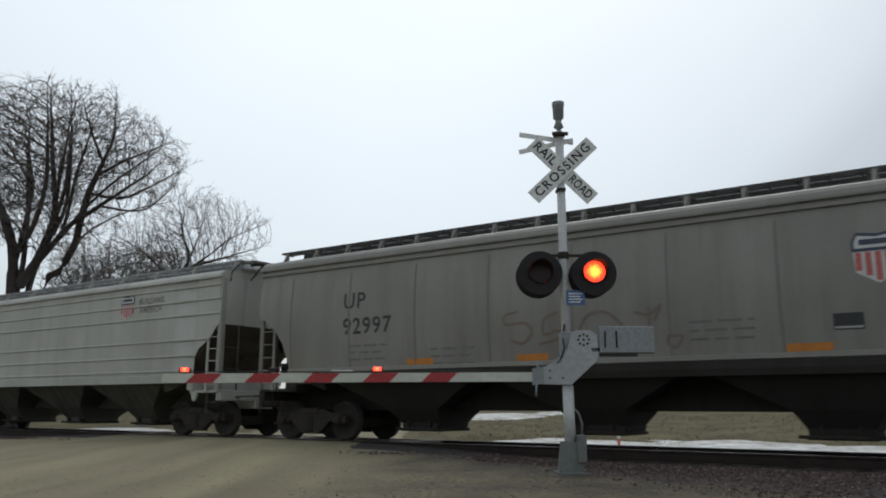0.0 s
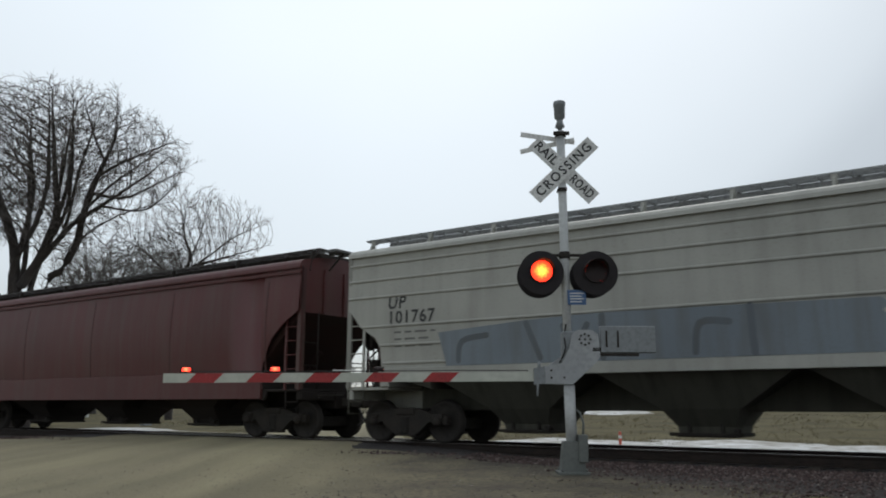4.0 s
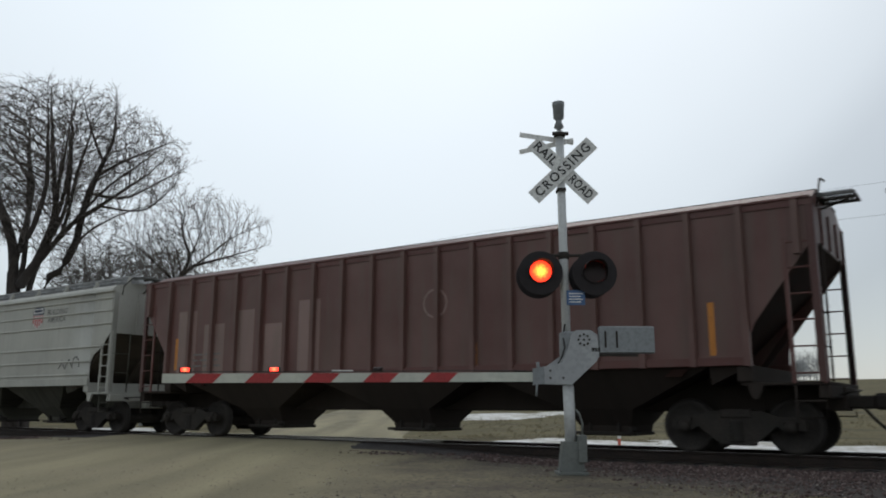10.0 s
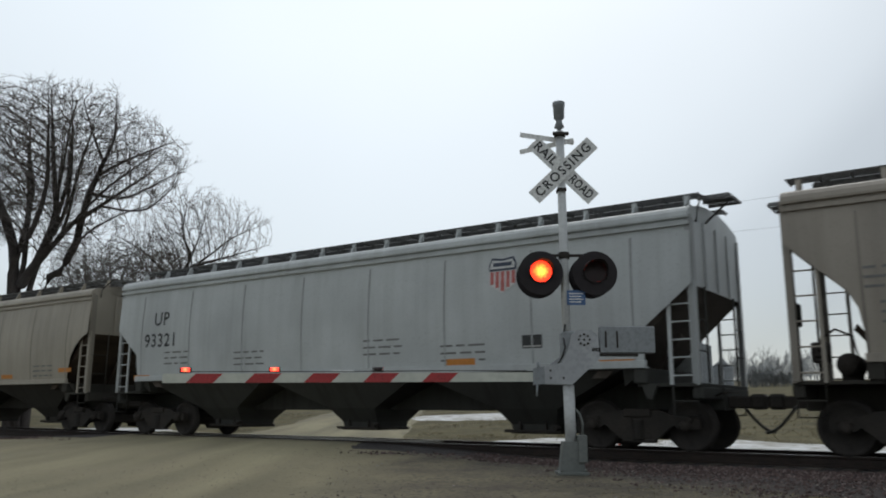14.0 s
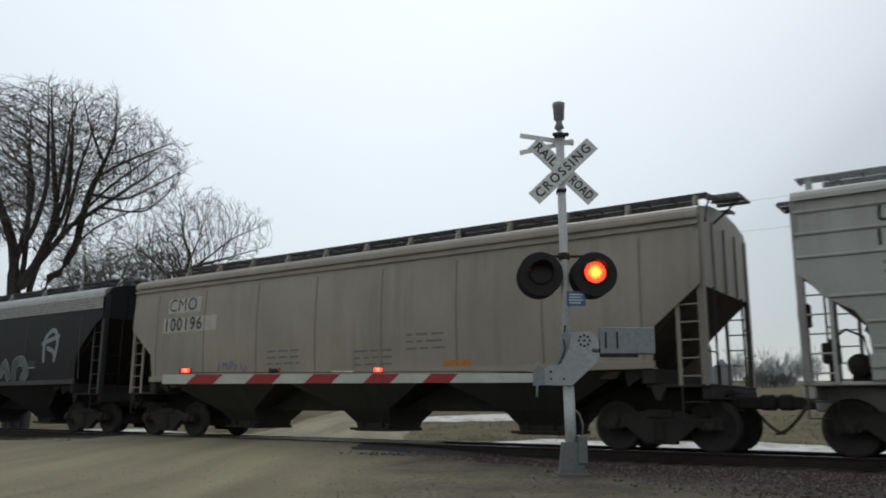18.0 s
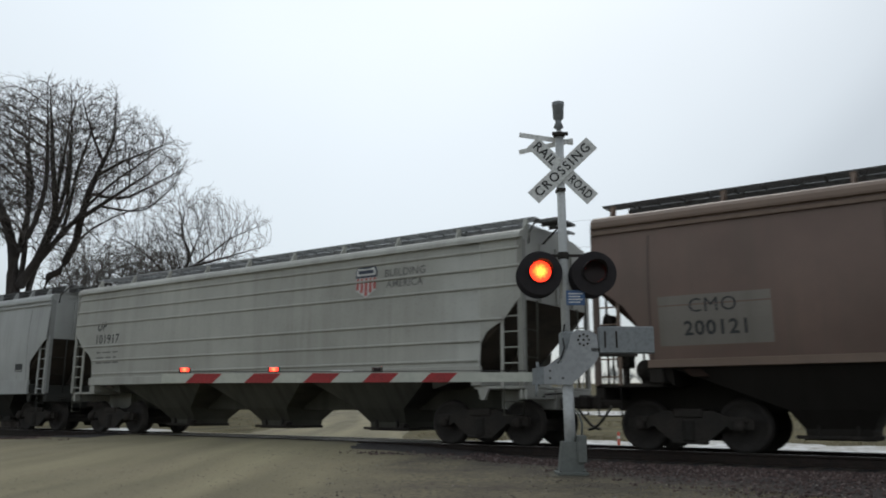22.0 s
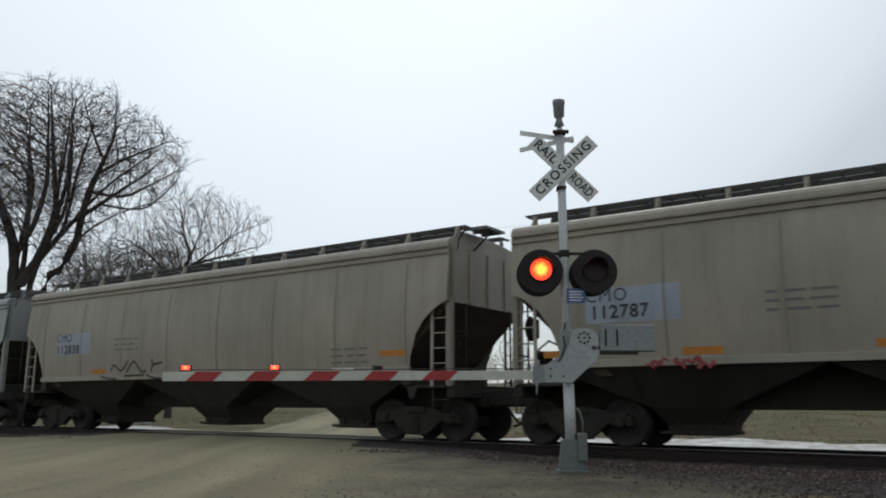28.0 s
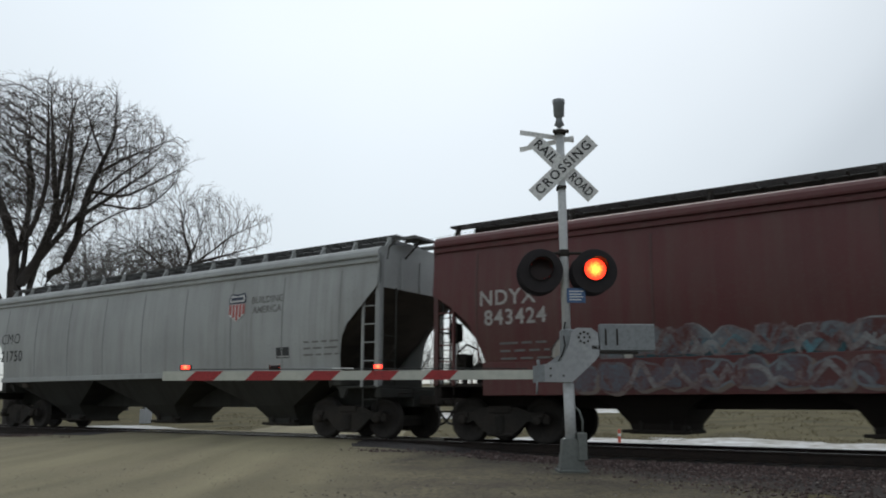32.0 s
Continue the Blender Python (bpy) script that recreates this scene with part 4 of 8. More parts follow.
def winter_tree(name, at, limbs, blobs, points, seed, label, group="", tip=0.012, reach=1.9, near=0.42, stride=0.29, deep=0.8, twigs=3, bark=None, twig=None):
    """A bare tree. limbs: bent stems as (across, up) in metres, each joined to the one it starts on;
    blobs: rounded masses of the crown (across, up, half width, half height), into which the branches grow."""
    rng = random.Random(seed)
    gen = np.random.RandomState(seed)
    root = empty(name, Matrix.Translation(at) @ pose(0, 0, 0, 0, 0, YAW))
    tagged(root, label, "bare tree", group)
    spots, parent = [], []

    def put(p, mother):
        spots.append(p)
        parent.append(mother)
        return len(spots) - 1

    for k, limb in enumerate(limbs):
        first = Vector((limb[0][0], 0.0, limb[0][1]))
        mother = min(range(len(spots)), key=lambda i: (spots[i] - first).length) if spots and limb[0][1] > 1.0 else -1
        here = spots[mother].copy() if mother >= 0 else Vector((first.x, rng.uniform(-0.4, 0.4), first.z))
        if mother < 0:
            mother = put(here, -1)
        slant = rng.uniform(-0.22, 0.22)
        bends = [here] + [Vector((a, here.y + slant * math.hypot(a - here.x, b - here.z) + rng.uniform(-0.15, 0.15), b)) for a, b in limb[1:]]
        for q in range(len(bends) - 1):
            p0, p1, p2, p3 = (bends[max(0, min(len(bends) - 1, q + d))] for d in (-1, 0, 1, 2))
            n = max(1, round((p2 - p1).length / stride))
            for i in range(1, n + 1):
                u = i / n
                c = 0.5 * (2 * p1 + (p2 - p0) * u + (2 * p0 - 5 * p1 + 4 * p2 - p3) * u * u + (3 * p1 - p0 - 3 * p2 + p3) * u ** 3)
                c += Vector((rng.gauss(0, 0.012), rng.gauss(0, 0.012), 0))
                mother = put(c, mother)

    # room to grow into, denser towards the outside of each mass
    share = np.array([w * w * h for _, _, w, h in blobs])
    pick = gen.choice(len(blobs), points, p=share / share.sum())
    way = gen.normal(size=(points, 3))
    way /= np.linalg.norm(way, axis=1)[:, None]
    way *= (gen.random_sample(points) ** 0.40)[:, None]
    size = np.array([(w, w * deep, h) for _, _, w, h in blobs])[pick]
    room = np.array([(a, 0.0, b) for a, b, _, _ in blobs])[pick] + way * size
    pos = np.array([tuple(p) for p in spots])
    gap = np.full(points, 1e9)
    who = np.zeros(points, int)

    def nearest(start):
        fresh = pos[start:]
        d = np.sqrt(((room[:, None, :] - fresh[None, :, :]) ** 2).sum(2))
        best = d.argmin(1)
        better = d[np.arange(len(room)), best] < gap
        gap[better] = d[np.arange(len(room)), best][better]
        who[better] = best[better] + start

    nearest(0)
    sprouts = collections.Counter()
    heart = np.array((blobs[0][0], 0.0, blobs[0][1] - 1.3 * blobs[0][3]))
    for _ in range(90):
        live = (gap > near) & (gap < reach)
        if not live.any():
            break
        start = len(spots)
        for i in np.unique(who[live]):
            if sprouts[i] >= 3:
                gap[live & (who == i)] = 1e6
                continue
            sprouts[i] += 1
            pull = room[live & (who == i)] - pos[i]
            d = (pull / np.linalg.norm(pull, axis=1)[:, None]).sum(0)
            if parent[i] >= 0:
                back = pos[i] - pos[parent[i]]
                d = d / (np.linalg.norm(d) + 1e-6) + 0.7 * back / (np.linalg.norm(back) + 1e-6)
            out = pos[i] - heart
            d = d + 0.65 * out / (np.linalg.norm(out) + 1e-6) + gen.normal(0, 0.14, 3)
            put(Vector(pos[i] + stride * d / (np.linalg.norm(d) + 1e-6)), int(i))
        if len(spots) == start:
            break
        pos = np.array([tuple(p) for p in spots])
        nearest(start)

    # stems thicken by what they carry
    kids = collections.defaultdict(list)
    for i, q in enumerate(parent):
        if q >= 0:
            kids[q].append(i)
    load = [0.0] * len(spots)
    for i in range(len(spots) - 1, -1, -1):
        load[i] = max(load[i], tip ** 2.2)
        if parent[i] >= 0:
            load[parent[i]] += load[i]
    thick = [v ** (1 / 2.2) * (1.0 + 0.12 * min(1.0, v ** (1 / 2.2) / 0.12)) for v in load]
    boughs, crown = Form(), Form()

    def sprout(p, d):
        axis = Vector((rng.gauss(0, 1), rng.gauss(0, 1), rng.gauss(0, 0.8)))
        axis = (axis - d * axis.dot(d)).normalized()
        d = (d + axis * rng.uniform(0.35, 0.9) + Vector((0, 0, 0.12))).normalized()
        ln = rng.uniform(0.35, 0.95) * stride / 0.34
        mid = p + d * ln * 0.5
        end = mid + (d + Vector((rng.gauss(0, 0.2), rng.gauss(0, 0.2), rng.gauss(0, 0.2) + 0.1))).normalized() * ln * 0.5
        crown.tube([p, mid, end], tip * 0.85, 3, tip * 0.5, cap=False)

    heads = [i for i, q in enumerate(parent) if q < 0]
    while heads:
        i = heads.pop()
        line = [i] if parent[i] < 0 else [parent[i], i]
        while kids[line[-1]]:
            order = sorted(kids[line[-1]], key=lambda q: -thick[q])
            heads += order[1:]
            line.append(order[0])
        radii = [thick[q] for q in line]
        if parent[i] >= 0:
            radii[0] = radii[1]
        if len(line) > 1:
            pts = [spots[q] for q in line]
            if radii[0] > 0.10:
                thin = [k for k in range(len(pts)) if k % 3 == 0 or k == len(pts) - 1 or radii[k] < 0.05]
                pts, radii = [pts[k] for k in thin], [radii[k] for k in thin]
            if radii[0] > 0.16:
                f = Form()
                f.tube(pts, [r * (1.0 + 0.25 * max(0.0, 1 - p.z / 2.5)) for r, p in zip(radii, pts)], 9, cap=False)
                part("trunk", f, bark or M_BARK, root, "dark grey-brown leaning stem")
            else:
                (boughs if radii[0] > 0.045 else crown).tube(pts, radii, 6 if radii[0] > 0.08 else 4 if radii[0] > 0.03 else 3, cap=False)
        for k in range(1, len(line)):
            if thick[line[k]] < 0.045:
                d = (spots[line[k]] - spots[line[k - 1]]).normalized()
                last = k == len(line) - 1
                for _ in range(twigs if last else 1 if rng.random() < 0.22 * twigs else 0):
                    sprout(spots[line[k]], d)
    part("bough", boughs, bark or M_BARK, root, "dark spreading limbs", kind="stuff")
    part("crown", crown, twig or M_TWIG, root, "fine bare winter branches and twigs", kind="stuff")
    return root


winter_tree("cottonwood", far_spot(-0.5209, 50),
            [[(0.5, -0.3), (0.3, 8.7), (1.1, 10.0), (2.1, 12.0), (3.1, 13.1), (5.4, 14.2), (8.0, 14.9)],
             [(0.1, -0.3), (-0.8, 8.7), (-0.1, 12.9), (-0.4, 17.6), (-0.6, 22.1)],
             [(-0.2, -0.3), (-1.2, 9.1), (-2.1, 12.7), (-5.2, 18.8)],
             [(2.0, 11.8), (2.6, 14.6), (3.6, 17.0), (4.3, 18.8), (4.5, 21.9)], [(3.0, 14.8), (4.8, 14.9), (6.2, 15.5), (9.2, 17.6)],
             [(3.4, 16.3), (4.9, 17.2), (8.2, 18.4)], [(3.6, 17.4), (2.9, 19.2), (2.1, 22.1)], [(2.9, 12.9), (3.7, 12.0), (4.9, 11.0)],
             [(4.5, 13.9), (5.4, 13.3), (5.9, 12.3)], [(-0.4, 8.7), (1.0, 12.0), (1.9, 14.9), (1.7, 21.7)], [(0.0, 13.5), (1.0, 16.5), (0.5, 21.7)],
             [(-1.2, 10.1), (-1.3, 15.3), (-2.1, 18.0), (-2.8, 22.3)], [(-1.0, 5.5), (-4.4, 12.0), (-8.1, 15.7)],
             [(0.25, -0.3), (-0.3, 8.7), (0.5, 11.0), (1.2, 12.7), (1.9, 15.2), (1.8, 21.0)], [(0.0, -0.3), (-0.6, 8.5), (-0.1, 11.0), (0.4, 13.2), (0.8, 16.5), (0.5, 21.3)],
             [(0.7, 9.3), (1.6, 12.6), (2.4, 16.4), (3.2, 19.6)], [(1.4, 10.6), (2.4, 13.4), (4.2, 15.6), (7.0, 18.0)], [(0.4, 9.0), (0.6, 12.6), (0.9, 16.0), (1.2, 20.5)],
             [(2.6, 12.6), (4.4, 14.5), (7.0, 16.2)], [(-0.9, 8.9), (-0.9, 13.0), (-1.6, 17.2)], [(4.2, 13.7), (6.6, 14.0), (8.6, 15.8)]],
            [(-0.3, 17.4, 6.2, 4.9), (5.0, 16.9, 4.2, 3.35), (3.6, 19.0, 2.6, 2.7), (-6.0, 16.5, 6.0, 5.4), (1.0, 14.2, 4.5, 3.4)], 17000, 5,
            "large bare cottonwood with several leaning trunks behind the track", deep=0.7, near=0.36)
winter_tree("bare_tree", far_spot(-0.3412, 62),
            [[(0.4, -0.3), (-0.6, 11.0), (-2.2, 14.6), (-3.1, 16.0)], [(-0.4, 11.0), (0.7, 13.3), (1.6, 17.4)], [(0.2, 11.8), (2.3, 13.3), (4.0, 14.6), (6.6, 15.8)],
             [(1.5, 11.9), (3.8, 13.0), (6.9, 13.9)], [(0.7, 13.3), (-0.1, 15.1), (0.2, 16.9)], [(2.9, 13.6), (3.9, 15.6), (4.1, 17.4)], [(-0.7, 11.5), (-3.1, 13.3), (-4.7, 14.2)]],
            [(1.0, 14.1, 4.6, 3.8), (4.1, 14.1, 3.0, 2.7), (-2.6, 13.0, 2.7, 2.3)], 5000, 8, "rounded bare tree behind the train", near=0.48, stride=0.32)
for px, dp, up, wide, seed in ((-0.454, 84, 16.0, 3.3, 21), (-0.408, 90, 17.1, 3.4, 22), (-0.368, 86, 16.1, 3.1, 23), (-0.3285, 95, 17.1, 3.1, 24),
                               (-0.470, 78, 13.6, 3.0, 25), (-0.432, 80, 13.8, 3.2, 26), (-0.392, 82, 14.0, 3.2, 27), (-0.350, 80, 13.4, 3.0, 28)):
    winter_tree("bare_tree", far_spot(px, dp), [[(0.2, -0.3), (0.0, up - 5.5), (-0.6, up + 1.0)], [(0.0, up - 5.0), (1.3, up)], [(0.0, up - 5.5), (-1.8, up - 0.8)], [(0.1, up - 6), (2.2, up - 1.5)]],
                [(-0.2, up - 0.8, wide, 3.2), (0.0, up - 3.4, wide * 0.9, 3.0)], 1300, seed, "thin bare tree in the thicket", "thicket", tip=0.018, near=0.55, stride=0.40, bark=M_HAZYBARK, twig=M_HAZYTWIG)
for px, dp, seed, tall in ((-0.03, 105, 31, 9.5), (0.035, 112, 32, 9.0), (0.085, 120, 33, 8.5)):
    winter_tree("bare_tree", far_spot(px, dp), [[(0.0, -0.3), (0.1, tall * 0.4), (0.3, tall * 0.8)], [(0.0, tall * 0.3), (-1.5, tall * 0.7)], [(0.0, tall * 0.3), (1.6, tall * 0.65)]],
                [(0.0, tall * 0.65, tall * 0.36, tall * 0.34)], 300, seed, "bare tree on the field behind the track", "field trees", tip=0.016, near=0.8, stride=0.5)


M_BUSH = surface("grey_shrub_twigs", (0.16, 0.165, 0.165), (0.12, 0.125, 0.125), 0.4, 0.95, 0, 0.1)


def tree_line(name, label, a, b, depth, count, height, seed, material=M_FARTWIG):
    rng = random.Random(seed)
    trunk = Form()
    for i in range(count):
        s = a + (b - a) * (i + rng.random()) / count
        dp = depth * rng.uniform(0.92, 1.12)
        x, y, z = far_spot(s, dp)
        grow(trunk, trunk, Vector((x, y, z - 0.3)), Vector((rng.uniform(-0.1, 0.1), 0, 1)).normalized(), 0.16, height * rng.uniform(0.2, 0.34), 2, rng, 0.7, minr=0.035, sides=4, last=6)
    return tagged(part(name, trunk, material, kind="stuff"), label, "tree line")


tree_line("tree_line", "row of bare trees on the far field edge, haze in their pale colour", 0.355, 0.465, 235, 34, 11, 41)
tree_line("tree_line", "row of bare trees on the far field edge, haze in their pale colour", -0.12, 0.18, 260, 34, 13, 42)
tree_line("tree_line", "row of bare trees on the far field edge, haze in their pale colour", 0.19, 0.30, 300, 16, 8, 44)
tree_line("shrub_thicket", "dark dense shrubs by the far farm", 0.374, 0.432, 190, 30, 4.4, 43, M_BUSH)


def wire(y, z0):
    f = Form()
    pts = []
    for i in range(49):
        x = -60 + 110 * i / 48
        u = ((x + 28) / 46) % 1.0
        pts.append((x, y, z0 + 0.35 - 1.4 * u * (1 - u)))
    f.tube(pts, 0.006, 4)
    return tagged(part("power_line", f, M_BLACK), "thin overhead power line beyond the track", "power line", "power lines")


wire(30.0, 12.2)
wire(30.0, 10.5)

# ---------------------------------------------------------------- covered hopper cars
SPEED, BEND, TWIST = 17.8877, -0.00784, 0.000241


def travelled(t):
    return SPEED * t + BEND * t * t + TWIST * t ** 3


WHEEL_R = 0.457
SIDE_TOP, SIDE_LOW = 4.12, 1.46
ENDS = {"plain": [(0, 2.92), (0.88, 2.20), (0.95, 1.46)],
        "ribbed": [(0, 2.92), (0.10, 2.86), (0.38, 2.52), (0.80, 2.28), (0.95, 2.05), (1.0, 1.46)],
        "round": [(0, 2.95), (0.28, 2.82), (0.60, 2.58), (0.82, 2.28), (1.0, 1.80), (1.06, 1.46)],
        "big": [(0, 3.12), (0.30, 3.06), (0.75, 2.86), (1.05, 2.55), (1.25, 2.10), (1.33, 1.75), (1.36, 1.46)],
        "posts": [(0, 3.50), (1.02, 2.15), (1.12, 1.90), (1.15, 1.46)],
        "deep": [(0, 3.42), (0.88, 2.58), (1.02, 2.30), (1.08, 1.90), (1.10, 1.46)],
        "arch": [(0, 3.62), (0.40, 3.38), (0.72, 3.08), (0.98, 2.70), (1.18, 2.20), (1.29, 1.66), (1.30, 1.46)],
        "red": [(0, 3.05), (0.45, 2.78), (0.88, 2.41), (1.12, 1.98), (1.24, 1.66), (1.27, 1.46)],
        "cut": [(0, 3.42), (0.30, 3.25), (1.15, 2.42), (1.25, 2.20), (1.30, 1.46)]}
BULGE = {"plain": 0.07, "ribbed": 0.03, "round": 0.11, "big": 0.11, "posts": 0.0, "deep": 0.09, "arch": 0.12, "red": 0.10, "cut": 0.07}


def side_y(kind, z):
    k = min(1.0, max(0.0, (z - SIDE_LOW) / (SIDE_TOP - SIDE_LOW)))
    return 1.555 + BULGE[kind] * math.sin(math.pi * k)


def end_low(kind, e):
    return lerp_table(ENDS[kind], e) if e < ENDS[kind][-1][0] else SIDE_LOW


SHARED = {}


def shared(key, build):
    if key not in SHARED:
        f = build()
        SHARED[key] = f.mesh(key[0]) if isinstance(f, Form) else f
    return SHARED[key]


def side_sheet(kind, half, sgn):
    def build():
        f = Form()
        es = [p[0] for p in ENDS[kind]]
        xs = sorted(set([-half + e for e in es] + [half - e for e in es] + [-half + es[-1] + (2 * half - 2 * es[-1]) * i / 12 for i in range(13)]))
        rows = 10
        for off in (0.0, 0.012):
            v = []
            for x in xs:
                lo = end_low(kind, half - abs(x))
                for j in range(rows + 1):
                    z = lo + (SIDE_TOP + 0.03 - lo) * j / rows
                    v.append((x, sgn * (side_y(kind, z) - off), z))
            n = rows + 1
            f.add(v, [(i * n + j, (i + 1) * n + j, (i + 1) * n + j + 1, i * n + j + 1) for i in range(len(xs) - 1) for j in range(rows)], True)
        return f
    return shared(("side_sheet", kind, round(half, 2), sgn), build)


def strip_v(kind, width, deep, z0, z1):
    """An upright batten that follows the side."""
    def build():
        f = Form()
        n = 9
        v = []
        for j in range(n):
            z = z0 + (z1 - z0) * j / (n - 1)
            y = side_y(kind, z)
            v += [(-width / 2, -y + 0.004, z), (-width / 2 * 0.8, -y - deep, z), (width / 2 * 0.8, -y - deep, z), (width / 2, -y + 0.004, z)]
        f.add(v, [(j * 4 + q, j * 4 + q + 1, j * 4 + q + 5, j * 4 + q + 4) for j in range(n - 1) for q in range(3)])
        f.add(v[:4], [(0, 1, 2, 3)])
        f.add(v[-4:], [(3, 2, 1, 0)])
        return f
    return shared(("batten", kind, width, deep, round(z0, 2), round(z1, 2)), build)


def truck_meshes():
    def frame_form():
        f = Form()
        top = [(-1.12, 0.40), (-1.12, 0.56), (-0.98, 0.63), (-0.70, 0.62), (-0.42, 0.72), (0.42, 0.72), (0.70, 0.62), (0.98, 0.63), (1.12, 0.56), (1.12, 0.40),
               (0.74, 0.40), (0.66, 0.46), (0.36, 0.22), (0.24, 0.17), (-0.24, 0.17), (-0.36, 0.22), (-0.66, 0.46), (-0.74, 0.40)]
        f.prism(top, -0.075, 0.075)
        f.box(-0.30, 0.30, -0.10, 0.10, 0.14, 0.21, 0.02)
        f.box(-0.26, 0.26, -0.11, 0.11, 0.60, 0.75, 0.02)
        return f

    def spring_form():
        f = Form()
        prof = []
        for k in range(6):
            prof += [(0.13, 0.21 + k * 0.065), (0.10, 0.243 + k * 0.065)]
        f.lathe(prof, 14, at=(0, -0.03, 0))
        return f

    def bearing_form():
        f = Form()
        f.lathe([(0.001, -0.20), (0.05, -0.20), (0.085, -0.17), (0.10, -0.14), (0.10, 0.0)], 14, "y")
        f.box(-0.13, 0.13, -0.12, 0.06, 0.06, 0.16, 0.015)
        return f

    def bolster_form():
        f = Form()
        f.prism([(-1.02, 0.42), (1.02, 0.42), (1.02, 0.58), (0.4, 0.74), (-0.4, 0.74), (-1.02, 0.58)], -0.2, 0.2, "x")
        f.lathe([(0.2, 0.74), (0.2, 0.86)], 16)
        f.box(-0.95, -0.85, -0.7, 0.7, 0.28, 0.42, 0.02)
        f.box(0.85, 0.95, -0.7, 0.7, 0.28, 0.42, 0.02)
        return f

    def wheelset_form():
        f = Form()
        for s in (-1, 1):
            f.lathe([(0.09, s * 0.62), (0.13, s * 0.64), (0.16, s * 0.69), (0.36, s * 0.715), (0.385, s * 0.69), (0.482, s * 0.69), (0.485, s * 0.70), (0.466, s * 0.725),
                     (0.457, s * 0.735), (0.452, s * 0.825), (0.385, s * 0.825), (0.36, s * 0.79), (0.17, s * 0.775), (0.12, s * 0.81), (0.085, s * 0.82)], 28, "y")
        f.lathe([(0.085, -0.98), (0.085, -0.6), (0.075, 0.0), (0.085, 0.6), (0.085, 0.98)], 12, "y")
        # cast ribs let one see the wheel turn
        for s in (-1, 1):
            for q in range(3):
                a = q * 2 * math.pi / 3
                c, sn = math.cos(a), math.sin(a)
                f.add([(c * 0.18 - sn * 0.02, s * 0.80, sn * 0.18 + c * 0.02), (c * 0.18 + sn * 0.02, s * 0.80, sn * 0.18 - c * 0.02),
                       (c * 0.35 + sn * 0.02, s * 0.805, sn * 0.35 - c * 0.02), (c * 0.35 - sn * 0.02, s * 0.805, sn * 0.35 + c * 0.02)], [(0, 1, 2, 3)])
        return f

    return {k: shared((k,), b) for k, b in (("side_frame", frame_form), ("spring_nest", spring_form), ("bearing", bearing_form), ("bolster", bolster_form), ("wheelset", wheelset_form))}


WHEELS = []


def add_truck(car, index, x):
    ms = truck_meshes()
    tr = part("truck", ms["bolster"], M_STEEL, car, "dark cast steel truck", pose(x, 0, 0))
    for s in (-1, 1):
        part("side_frame", ms["side_frame"], M_STEEL, tr, m=pose(0, s * 0.98, 0))
        part("spring_nest", ms["spring_nest"], M_STEEL, tr, m=pose(0, s * 0.98, 0) @ pose(0, 0, 0, 0, 0, 0 if s < 0 else 180))
    for a in (-0.889, 0.889):
        ws = part("wheelset", ms["wheelset"], M_WHEEL, tr, "steel wheels on an axle", pose(a, 0, WHEEL_R))
        WHEELS.append((ws, index, a))
        part("bearing", ms["bearing"], M_STEEL, tr, m=pose(a, -0.98, WHEEL_R))
    return tr


def bay_form(half_top):
    f = Form()
    v = []
    for z, hx, hy in ((1.46, half_top, 1.52), (0.74, 0.70, 0.92), (0.43, 0.52, 0.60), (0.30, 0.50, 0.58)):
        v += [(-hx, -hy, z), (hx, -hy, z), (hx, hy, z), (-hx, hy, z)]
    fs = [(0, 1, 2, 3), (15, 14, 13, 12)]
    for k in (0, 4, 8):
        fs += [(k + i, k + (i + 1) % 4, k + 4 + (i + 1) % 4, k + 4 + i) for i in range(4)]
    f.add(v, fs)
    return f


def ladder_form(width, z0, z1, rungs):
    f = Form()
    for x in (0, width):
        f.box(x - 0.032, x + 0.032, -0.035, 0.01, z0, z1, 0.004)
    for i in range(rungs):
        z = z0 + 0.16 + (z1 - z0 - 0.25) * i / (rungs - 1)
        f.tube([(0, -0.02, z), (width, -0.02, z)], 0.016, 6)
    return f


def decal(name, me, car, kind, x, z, material, label="", off=0.006, copy=True):
    """Lays a flat mesh (x-z plane) on the near side of a car."""
    me = me.copy() if copy else me
    for v in me.vertices:
        zz = v.co.z + z
        v.co = (v.co.x + x, -side_y(kind, zz) - off + v.co.y, zz)
    me.materials.clear()
    return part(name, me, material, car, label)


def flat_poly(polys):
    f = Form()
    for k, poly in enumerate(polys):
        f.add([(a, -0.0004 * (k % 9), b) for a, b in poly], [tuple(range(len(poly)))])
    return f


def rect_form(x0, x1, z0, z1):
    """A rectangle cut into rows so that it can follow a bulging side."""
    f = Form()
    n = max(1, int((z1 - z0) / 0.3))
    v = [(x, 0, z0 + (z1 - z0) * i / n) for i in range(n + 1) for x in (x0, x1)]
    f.add(v, [(2 * i, 2 * i + 1, 2 * i + 3, 2 * i + 2) for i in range(n)])
    return f


